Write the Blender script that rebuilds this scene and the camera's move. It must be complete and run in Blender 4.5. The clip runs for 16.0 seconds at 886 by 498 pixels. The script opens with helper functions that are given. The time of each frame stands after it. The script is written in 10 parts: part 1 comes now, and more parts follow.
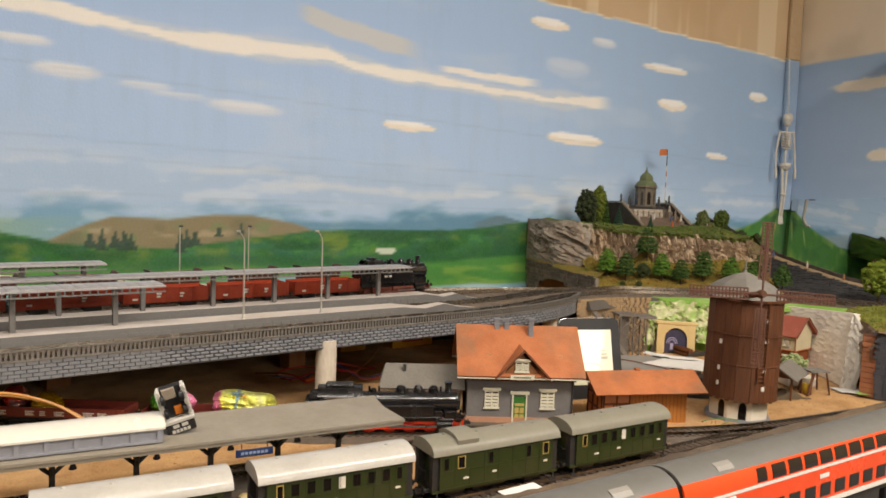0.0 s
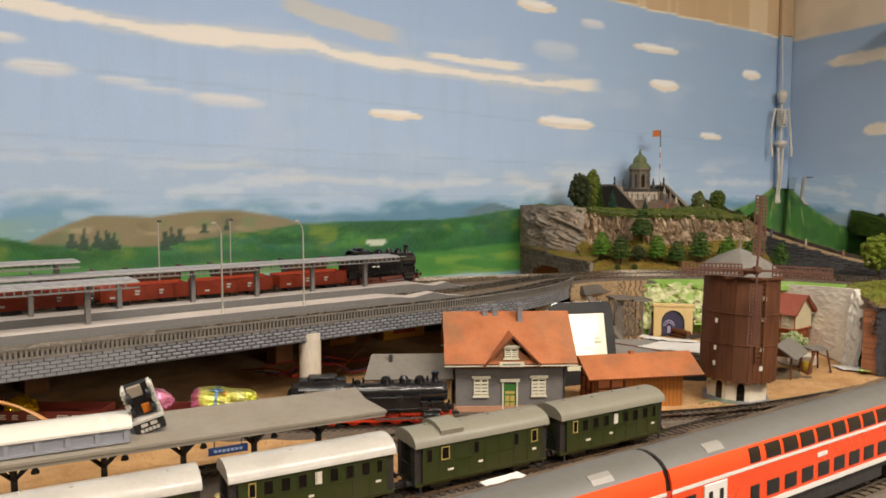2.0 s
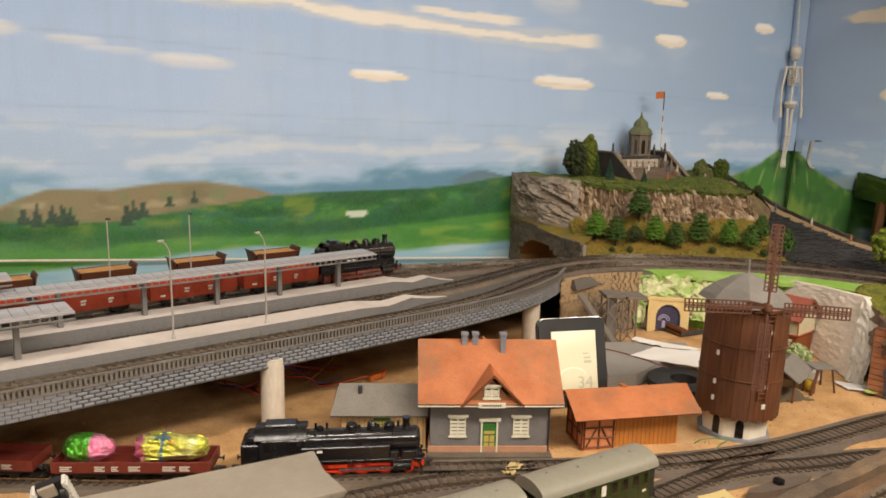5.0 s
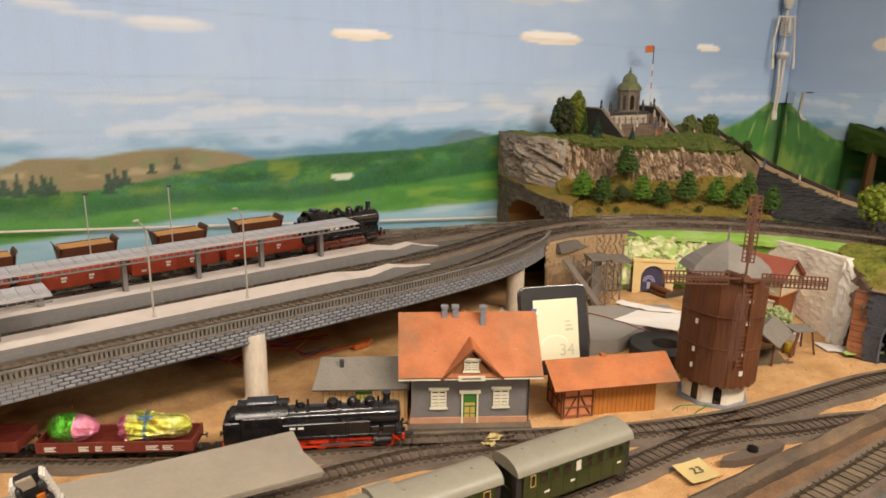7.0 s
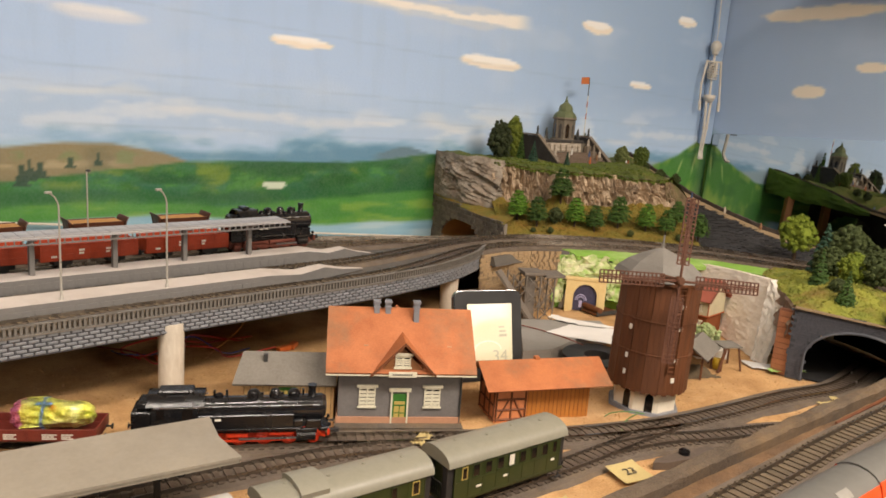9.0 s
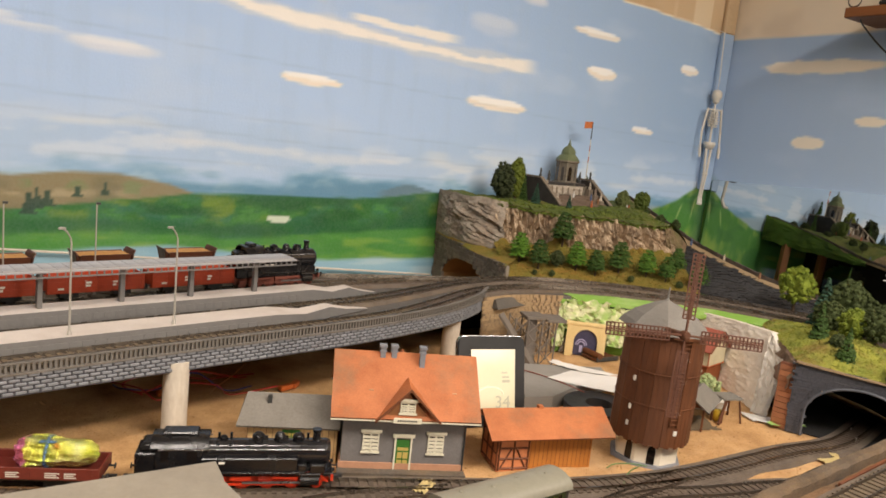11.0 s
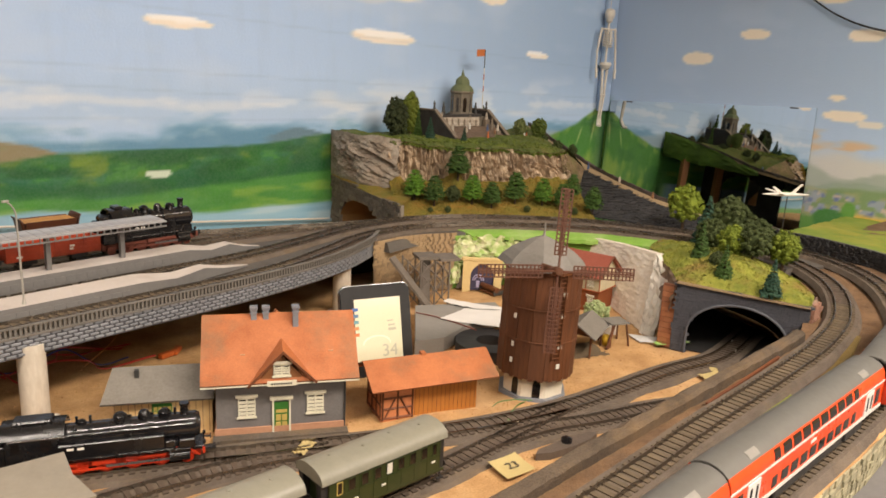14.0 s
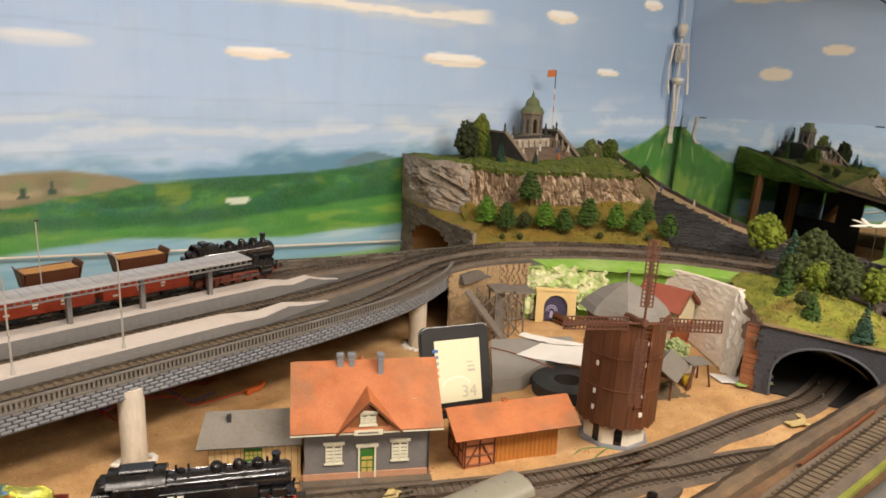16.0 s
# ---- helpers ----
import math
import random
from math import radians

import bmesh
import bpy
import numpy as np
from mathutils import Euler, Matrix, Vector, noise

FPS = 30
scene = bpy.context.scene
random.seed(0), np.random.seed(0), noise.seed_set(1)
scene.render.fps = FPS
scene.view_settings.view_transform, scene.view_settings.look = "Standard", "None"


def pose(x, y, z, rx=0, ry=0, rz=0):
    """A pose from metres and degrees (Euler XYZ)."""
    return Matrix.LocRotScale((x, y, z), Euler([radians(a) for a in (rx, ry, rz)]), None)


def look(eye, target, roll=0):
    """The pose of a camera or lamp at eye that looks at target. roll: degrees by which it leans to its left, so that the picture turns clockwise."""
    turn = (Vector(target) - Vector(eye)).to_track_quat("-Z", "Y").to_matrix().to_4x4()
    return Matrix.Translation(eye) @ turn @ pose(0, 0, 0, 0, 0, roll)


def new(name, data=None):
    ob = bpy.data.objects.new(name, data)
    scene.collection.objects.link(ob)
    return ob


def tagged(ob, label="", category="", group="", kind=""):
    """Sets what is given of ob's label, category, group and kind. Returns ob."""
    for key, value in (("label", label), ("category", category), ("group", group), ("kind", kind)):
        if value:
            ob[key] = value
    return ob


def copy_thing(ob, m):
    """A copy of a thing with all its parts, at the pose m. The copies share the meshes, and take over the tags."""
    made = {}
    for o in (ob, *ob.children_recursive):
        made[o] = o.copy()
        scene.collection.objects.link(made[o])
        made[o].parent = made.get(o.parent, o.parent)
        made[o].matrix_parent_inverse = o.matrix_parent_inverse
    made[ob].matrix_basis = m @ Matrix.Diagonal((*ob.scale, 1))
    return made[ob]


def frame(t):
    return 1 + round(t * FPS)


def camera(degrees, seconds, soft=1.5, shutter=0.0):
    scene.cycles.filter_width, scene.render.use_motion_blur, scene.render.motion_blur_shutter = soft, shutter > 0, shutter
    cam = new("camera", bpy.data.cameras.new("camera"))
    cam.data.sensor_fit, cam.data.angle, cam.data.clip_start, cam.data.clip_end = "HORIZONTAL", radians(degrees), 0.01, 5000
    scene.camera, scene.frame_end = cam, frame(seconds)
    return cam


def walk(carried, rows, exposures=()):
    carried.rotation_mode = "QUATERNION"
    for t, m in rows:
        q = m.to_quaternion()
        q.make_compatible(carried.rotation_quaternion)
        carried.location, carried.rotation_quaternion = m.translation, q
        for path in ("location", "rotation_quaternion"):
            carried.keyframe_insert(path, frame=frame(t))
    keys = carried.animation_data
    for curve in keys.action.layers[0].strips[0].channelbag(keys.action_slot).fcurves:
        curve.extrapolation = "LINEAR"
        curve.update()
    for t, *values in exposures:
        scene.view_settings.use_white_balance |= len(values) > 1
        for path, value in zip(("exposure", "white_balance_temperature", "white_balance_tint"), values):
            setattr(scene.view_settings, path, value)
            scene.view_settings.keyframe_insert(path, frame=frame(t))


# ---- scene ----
cam = camera(62.5, 16.0, soft=1.7)
PATH = [
    (0, (0.218, 0.075, 0.246), (1.125, 1.853, 0.112), 1.9),
    (0.5, (0.228, 0.074, 0.243), (1.136, 1.85, 0.104), 0.9),
    (1, (0.24, 0.077, 0.238), (1.145, 1.855, 0.095), -0.2),
    (1.5, (0.247, 0.085, 0.234), (1.154, 1.862, 0.088), 0.1),
    (2, (0.247, 0.089, 0.235), (1.151, 1.867, 0.085), 0.0),
    (2.5, (0.241, 0.088, 0.237), (1.138, 1.869, 0.087), -0.3),
    (3, (0.252, 0.111, 0.23), (1.146, 1.893, 0.079), 1.7),
    (3.5, (0.284, 0.17, 0.244), (1.213, 1.934, 0.085), 0.9),
    (6, (0.315, 0.17, 0.361), (1.193, 1.899, -0.128), 0.6),
    (6.5, (0.324, 0.169, 0.356), (1.203, 1.895, -0.143), -0.3),
    (7, (0.324, 0.169, 0.356), (1.23, 1.878, -0.152), 0.5),
    (7.5, (0.315, 0.17, 0.35), (1.246, 1.87, -0.144), 0.8),
    (8, (0.319, 0.175, 0.337), (1.285, 1.866, -0.118), 1.0),
    (8.5, (0.335, 0.18, 0.316), (1.353, 1.846, -0.116), 0.7),
    (9, (0.325, 0.18, 0.304), (1.407, 1.817, -0.084), 4.1),
    (11.5, (0.31, 0.192, 0.323), (1.408, 1.839, 0.034), 5.9),
    (12, (0.311, 0.197, 0.329), (1.415, 1.84, 0.047), 4.9),
    (12.5, (0.323, 0.193, 0.34), (1.43, 1.834, 0.057), 3.0),
    (13, (0.342, 0.174, 0.338), (1.466, 1.784, -0.043), 1.9),
    (13.5, (0.363, 0.169, 0.335), (1.578, 1.694, -0.112), 2.7),
    (14, (0.371, 0.174, 0.337), (1.615, 1.665, -0.139), 2.8),
    (14.5, (0.371, 0.183, 0.35), (1.606, 1.68, -0.131), 3.2),
    (15, (0.363, 0.194, 0.363), (1.566, 1.715, -0.13), 3.9),
    (15.5, (0.352, 0.199, 0.377), (1.511, 1.753, -0.115), 3.2),
    (16, (0.354, 0.198, 0.384), (1.474, 1.783, -0.102), 2.1),
]
walk(cam, [(t, look(eye, target, roll)) for t, eye, target, roll in PATH],
     [(0, -0.05, 6800, 9), (3.7, -0.03, 6800, 9), (6, 0.12, 7150, 12), (9, 0.15, 7050, 12), (11.5, 0.16, 6850, 11), (12.7, 0.16, 6850, 10), (13.5, 0.18, 7050, 12), (14.5, 0.19, 7050, 12), (16, 0.2, 6950, 11)])

# ---- light: a basement room with ceiling tube lamps ----
world = bpy.data.worlds.new("room_air")
scene.world = world
world.use_nodes = True
world.node_tree.nodes["Background"].inputs[0].default_value = (1.0, 0.93, 0.84, 1)
world.node_tree.nodes["Background"].inputs[1].default_value = 0.01
scene.view_settings.exposure = 0.0


def area_lamp(name, m, sx, sy, watts, colour):
    data = bpy.data.lights.new(name, "AREA")
    data.shape, data.size, data.size_y, data.energy, data.color = "RECTANGLE", sx, sy, watts, colour
    ob = new(name, data)
    ob.matrix_world = m
    return ob


WARM = (1.0, 0.925, 0.865)
CEIL = 1.35
area_lamp("tube_lamp_light", pose(1.05, -0.35, CEIL - 0.06, 0, 0, 0), 1.2, 0.3, 42, WARM)
area_lamp("tube_lamp_light", pose(-0.2, 0.25, CEIL - 0.06, 0, 0, 0), 1.2, 0.12, 16, WARM)
area_lamp("tube_lamp_light", pose(0.0, -1.3, CEIL - 0.06, 0, 0, 0), 1.2, 0.12, 15, WARM)
area_lamp("window_light", pose(1.4, -2.55, 1.02, 90, 0, 0), 0.75, 0.5, 24, (1.0, 0.95, 0.88))


# ---- materials ----
def rgb(h):
    """Linear colour from a hex sRGB triple."""
    v = [int(h[i:i + 2], 16) / 255 for i in (0, 2, 4)]
    return tuple(c / 12.92 if c <= 0.04045 else ((c + 0.055) / 1.055) ** 2.4 for c in v) + (1.0,)


def mixer(nt, a, b, fac, mode="MIX"):
    n = nt.nodes.new("ShaderNodeMix")
    n.data_type, n.blend_type = "RGBA", mode
    for sock, val in ((n.inputs[0], fac), (n.inputs[6], a), (n.inputs[7], b)):
        if hasattr(val, "links"):
            nt.links.new(val, sock)
        else:
            sock.default_value = val
    return n.outputs[2]


def noise_fac(nt, coord, scale, detail=4, lo=0.35, hi=0.65, rough=0.6, stretch=None):
    if stretch:
        mp = nt.nodes.new("ShaderNodeMapping")
        mp.inputs["Scale"].default_value = stretch
        nt.links.new(coord, mp.inputs[0])
        coord = mp.outputs[0]
    t = nt.nodes.new("ShaderNodeTexNoise")
    t.inputs["Scale"].default_value, t.inputs["Detail"].default_value, t.inputs["Roughness"].default_value = scale, detail, rough
    nt.links.new(coord, t.inputs["Vector"])
    r = nt.nodes.new("ShaderNodeMapRange")
    r.inputs[1].default_value, r.inputs[2].default_value = lo, hi
    nt.links.new(t.outputs[0], r.inputs[0])
    return r.outputs[0]


def mat(name, col, col2=None, rough=0.6, metal=0.0, grain=400, patch=25, amount=0.6, bump=0.15, dirt=None, dirt_amount=0.4,
        stretch=None, vary=0.0, spec=0.5, depth=0.001, attr=None, coat=0.0):
    """A surface with fine grain, larger patches, optional dirt and relief; sizes in features a metre."""
    m = bpy.data.materials.new(name)
    m.use_nodes = True
    nt = m.node_tree
    b = nt.nodes["Principled BSDF"]
    tc = nt.nodes.new("ShaderNodeTexCoord").outputs["Object"]
    base = rgb(col)
    if attr:
        an = nt.nodes.new("ShaderNodeVertexColor")
        an.layer_name = attr
        base = an.outputs[0]
        second = mixer(nt, base, rgb(col), 0.25)
    else:
        second = rgb(col2) if col2 else tuple(c * 0.72 for c in base[:3]) + (1.0,)
    f1 = noise_fac(nt, tc, grain, 5, stretch=stretch)
    f2 = noise_fac(nt, tc, patch, 4, 0.38, 0.68, stretch=stretch)
    mul = nt.nodes.new("ShaderNodeMath")
    mul.operation, mul.inputs[1].default_value = "MULTIPLY", amount
    add = nt.nodes.new("ShaderNodeMath")
    add.operation = "MULTIPLY_ADD"
    add.inputs[1].default_value = 0.45
    nt.links.new(f1, add.inputs[0])
    half = nt.nodes.new("ShaderNodeMath")
    half.operation, half.inputs[1].default_value = "MULTIPLY", 0.55
    nt.links.new(f2, half.inputs[0])
    nt.links.new(half.outputs[0], add.inputs[2])
    nt.links.new(add.outputs[0], mul.inputs[0])
    c = mixer(nt, base, second, mul.outputs[0])
    if dirt:
        fd = noise_fac(nt, tc, patch * 0.45, 6, 0.48, 0.74, 0.7)
        md = nt.nodes.new("ShaderNodeMath")
        md.operation, md.inputs[1].default_value = "MULTIPLY", dirt_amount
        nt.links.new(fd, md.inputs[0])
        c = mixer(nt, c, rgb(dirt), md.outputs[0])
    if vary:
        oi = nt.nodes.new("ShaderNodeObjectInfo")
        r = nt.nodes.new("ShaderNodeMapRange")
        r.inputs[3].default_value, r.inputs[4].default_value = 1 - vary, 1 + vary
        nt.links.new(oi.outputs["Random"], r.inputs[0])
        hs = nt.nodes.new("ShaderNodeHueSaturation")
        nt.links.new(r.outputs[0], hs.inputs["Value"])
        nt.links.new(c, hs.inputs["Color"])
        c = hs.outputs[0]
    nt.links.new(c, b.inputs["Base Color"])
    rr = nt.nodes.new("ShaderNodeMapRange")
    rr.inputs[3].default_value, rr.inputs[4].default_value = max(0.02, rough - 0.08), min(1.0, rough + 0.1)
    nt.links.new(f2, rr.inputs[0])
    nt.links.new(rr.outputs[0], b.inputs["Roughness"])
    b.inputs["Metallic"].default_value = metal
    b.inputs["Specular IOR Level"].default_value = spec
    b.inputs["Coat Weight"].default_value = coat
    if bump:
        bp = nt.nodes.new("ShaderNodeBump")
        bp.inputs["Strength"].default_value, bp.inputs["Distance"].default_value = bump, depth
        nt.links.new(add.outputs[0], bp.inputs["Height"])
        nt.links.new(bp.outputs[0], b.inputs["Normal"])
    return m


# ---- geometry helpers ----
def thing(name, m, label, category, group="", kind=""):
    e = new(name)
    e.matrix_world = m
    e.empty_display_size = 0.02
    return tagged(e, label, category, group, kind)


def smooth(me, angle=0.6):
    for p in me.polygons:
        p.use_smooth = True
    if hasattr(me, "set_sharp_from_angle"):
        me.set_sharp_from_angle(angle=angle)


def part(name, bm, material, parent=None, label="", soft=True, m=None):
    """Links a bmesh as one mesh object under a thing or a part."""
    me = bpy.data.meshes.new(name)
    bm.normal_update()
    bm.to_mesh(me)
    bm.free()
    if material:
        for one in (material if isinstance(material, (list, tuple)) else [material]):
            me.materials.append(one)
    if soft:
        smooth(me)
    ob = new(name, me)
    if parent:
        ob.parent = parent
    if m is not None:
        ob.matrix_basis = m
    return tagged(ob, label)


def share(name, me, parent, m, label=""):
    ob = new(name, me)
    ob.parent = parent
    ob.matrix_basis = m
    return tagged(ob, label)


def solid(name, bm, material, label, category, group="", kind="", m=None, soft=True):
    ob = part(name, bm, material, None, "", soft, m)
    return tagged(ob, label, category, group, kind)


def B():
    return bmesh.new()


def box(bm, x0, x1, y0, y1, z0, z1, bevel=0.0, m=None, mi=0, taper=1.0):
    """A box, its upper end scaled by taper."""
    cx, cy = (x0 + x1) / 2, (y0 + y1) / 2
    vs = []
    for z, k in ((z0, 1.0), (z1, taper)):
        for x, y in ((x0, y0), (x1, y0), (x1, y1), (x0, y1)):
            vs.append(bm.verts.new((cx + (x - cx) * k, cy + (y - cy) * k, z)))
    fs = [bm.faces.new([vs[i] for i in q]) for q in ((3, 2, 1, 0), (4, 5, 6, 7), (0, 1, 5, 4), (1, 2, 6, 5), (2, 3, 7, 6), (3, 0, 4, 7))]
    for f in fs:
        f.material_index = mi
    if bevel:
        es = list({e for f in fs for e in f.edges})
        r = bmesh.ops.bevel(bm, geom=es, offset=bevel, segments=1, affect="EDGES", clamp_overlap=True)
        vs = list({v for f in r["faces"] for v in f.verts} | {v for v in vs if v.is_valid})
        for f in r["faces"]:
            f.material_index = mi
    if m is not None:
        for v in vs:
            v.co = m @ v.co
    return vs


def cyl(bm, p, q, r0, r1=None, n=12, caps=True, mi=0):
    """A round bar from p to q."""
    p, q = Vector(p), Vector(q)
    r1 = r0 if r1 is None else r1
    d = (q - p)
    rot = d.to_track_quat("Z", "Y").to_matrix() if d.length else Matrix.Identity(3)
    rings = []
    for c, r in ((p, r0), (q, r1)):
        rings.append([bm.verts.new(c + rot @ Vector((r * math.cos(2 * math.pi * i / n), r * math.sin(2 * math.pi * i / n), 0))) for i in range(n)])
    for i in range(n):
        f = bm.faces.new((rings[0][i], rings[0][(i + 1) % n], rings[1][(i + 1) % n], rings[1][i]))
        f.material_index = mi
    if caps:
        bm.faces.new(rings[0][::-1]).material_index = mi
        bm.faces.new(rings[1]).material_index = mi
    return rings[0] + rings[1]


def lathe(bm, c, prof, n=16, mi=0, axis="Z"):
    """A turned form: prof holds (radius, height) from the foot up."""
    rings = []
    for r, h in prof:
        ring = []
        for i in range(n):
            a = 2 * math.pi * i / n
            v = Vector((r * math.cos(a), r * math.sin(a), h))
            if axis == "X":
                v = Vector((h, v.x, v.y))
            elif axis == "Y":
                v = Vector((v.x, h, v.y))
            ring.append(bm.verts.new(Vector(c) + v))
        rings.append(ring)
    for a, b in zip(rings, rings[1:]):
        for i in range(n):
            bm.faces.new((a[i], a[(i + 1) % n], b[(i + 1) % n], b[i])).material_index = mi
    bm.faces.new(rings[0][::-1]).material_index = mi
    bm.faces.new(rings[-1]).material_index = mi
    return [v for r in rings for v in r]


def prism(bm, outline, y0, y1, mi=0, plane="xz"):
    """An outline in a plane, drawn out along the third axis from y0 to y1."""
    def put(a, b, t):
        return (a, t, b) if plane == "xz" else ((a, b, t) if plane == "xy" else (t, a, b))
    lo = [bm.verts.new(put(a, b, y0)) for a, b in outline]
    hi = [bm.verts.new(put(a, b, y1)) for a, b in outline]
    n = len(outline)
    fs = [bm.faces.new(lo), bm.faces.new(hi[::-1])]
    for i in range(n):
        fs.append(bm.faces.new((lo[i], hi[i], hi[(i + 1) % n], lo[(i + 1) % n])))
    for f in fs:
        f.material_index = mi
    bmesh.ops.recalc_face_normals(bm, faces=fs)
    return lo + hi


def sweep(bm, pts, prof, closed=True, mi=0, ends=True):
    """Draws a profile of (sideways, up) pairs along points."""
    rings = []
    for i, p in enumerate(pts):
        a, b = pts[max(i - 1, 0)], pts[min(i + 1, len(pts) - 1)]
        d = Vector((b[0] - a[0], b[1] - a[1], 0)).normalized()
        s = Vector((d.y, -d.x, 0))
        rings.append([bm.verts.new(Vector(p) + s * u + Vector((0, 0, w))) for u, w in prof])
    n = len(prof)
    for a, b in zip(rings, rings[1:]):
        for i in range(n if closed else n - 1):
            bm.faces.new((a[i], b[i], b[(i + 1) % n], a[(i + 1) % n])).material_index = mi
    if closed and ends:
        bm.faces.new(rings[0]).material_index = mi
        bm.faces.new(rings[-1][::-1]).material_index = mi
    return rings


def spline(pts, step=0.01):
    """Evenly spaced points along a smooth curve through pts."""
    P = [np.array(p, float) for p in pts]
    P = [2 * P[0] - P[1]] + P + [2 * P[-1] - P[-2]]
    out = []
    for i in range(1, len(P) - 2):
        for k in range(24):
            t = k / 24
            out.append(0.5 * (2 * P[i] + (P[i + 1] - P[i - 1]) * t + (2 * P[i - 1] - 5 * P[i] + 4 * P[i + 1] - P[i + 2]) * t ** 2
                              + (3 * P[i] - P[i - 1] - 3 * P[i + 1] + P[i + 2]) * t ** 3))
    out.append(P[-2])
    out = np.array(out)
    s = np.concatenate([[0], np.cumsum(np.linalg.norm(np.diff(out, axis=0), axis=1))])
    n = max(2, int(round(s[-1] / step)) + 1)
    u = np.linspace(0, s[-1], n)
    return [tuple(float(np.interp(t, s, out[:, k])) for k in range(3)) for t in u]


def along(pts, s):
    """Point and heading (degrees) at s metres along even points."""
    d = 0.0
    for a, b in zip(pts, pts[1:]):
        l = math.dist(a, b)
        if d + l >= s or b is pts[-1]:
            t = (s - d) / l
            return Vector(a).lerp(Vector(b), t), math.degrees(math.atan2(b[1] - a[1], b[0] - a[0]))
        d += l


def sheet(bm, f, nu, nv, mi=0):
    """A grid of points f(u, v), u and v from 0 to 1."""
    g = [[bm.verts.new(f(i / nu, j / nv)) for j in range(nv + 1)] for i in range(nu + 1)]
    for i in range(nu):
        for j in range(nv):
            bm.faces.new((g[i][j], g[i + 1][j], g[i + 1][j + 1], g[i][j + 1])).material_index = mi
    return g


def fbm(x, y, z=0.0, octaves=4):
    return noise.fractal(Vector((x, y, z)), 0.8, 2.0, octaves)


# ---- room: walls with a painted landscape ----
def vnoise(x, y, seed=0):
    """Smooth lattice noise on arrays, 0 to 1."""
    r = np.random.RandomState(seed).rand(64, 64)
    xi, yi = np.floor(x).astype(int), np.floor(y).astype(int)
    fx, fy = x - xi, y - yi
    fx, fy = fx * fx * (3 - 2 * fx), fy * fy * (3 - 2 * fy)
    g = lambda a, b: r[a % 64, b % 64]
    return (g(xi, yi) * (1 - fx) + g(xi + 1, yi) * fx) * (1 - fy) + (g(xi, yi + 1) * (1 - fx) + g(xi + 1, yi + 1) * fx) * fy


def cloudy(x, y, seed=0, n=4):
    return sum(vnoise(x * 2 ** i, y * 2 ** i, seed + i) / 2 ** (i + 1) for i in range(n)) / (1 - 0.5 ** n)


def step(a, b, v):
    t = np.clip((v - a) / (b - a), 0, 1)
    return t * t * (3 - 2 * t)


def lay(c, hexa, mask):
    k = np.array([int(hexa[i:i + 2], 16) / 255 for i in (0, 2, 4)])
    return c * (1 - mask[..., None]) + k * mask[..., None]


def puff(X, Z, x, z, w, h, seed, tilt=0.0, soft=0.35):
    """The mask of one brushed cloud, flat below and ragged above."""
    u, v = (X - x) / w, (Z - z - tilt * (X - x)) / h
    n = cloudy(X * 38 + seed, Z * 75, seed, 3) - 0.5
    edge = 1 - np.abs(u) ** 2.2 + n * 0.55
    return step(0.35 - soft, 0.35 + 0.8 * (soft - 0.35), edge - np.where(v > 0, v * 1.3, -v * 1.0) ** 2) * step(1.15, 0.8, np.abs(u))


def ribbon(X, Z, pts, half, seed):
    px, pz = [p[0] for p in pts], [p[1] for p in pts]
    c = np.interp(X, px, pz)
    n = cloudy(X * 22, Z * 60, seed, 3) - 0.5
    h = half * (0.75 + 0.9 * vnoise(X * 9, X * 0, seed + 5))
    ends = step(px[0] - 0.01, px[0] + 0.03, X) * step(px[-1] + 0.01, px[-1] - 0.05, X)
    return step(1.25, 0.75, np.abs(Z - c + n * 0.012) / h) * ends


def sky(X, Z, dark=0.0):
    top, mid, low = "a5c2e8", "adc8ea", "b2cbe8"
    c = np.ones(X.shape + (3,)) * 0.5
    c = lay(c, low, np.ones_like(X))
    c = lay(c, mid, step(0.22, 0.36, Z))
    c = lay(c, top, step(0.36, 0.62, Z))
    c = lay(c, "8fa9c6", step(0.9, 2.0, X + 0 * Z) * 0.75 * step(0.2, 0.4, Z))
    streak = cloudy(X * 60, Z * 7, 40, 3)
    c = lay(c, "a2b8d2", step(0.5, 0.8, streak) * 0.16)
    c = lay(c, "c2d2e6", step(0.55, 0.85, cloudy(X * 7, Z * 20, 44, 3)) * 0.3)
    return c


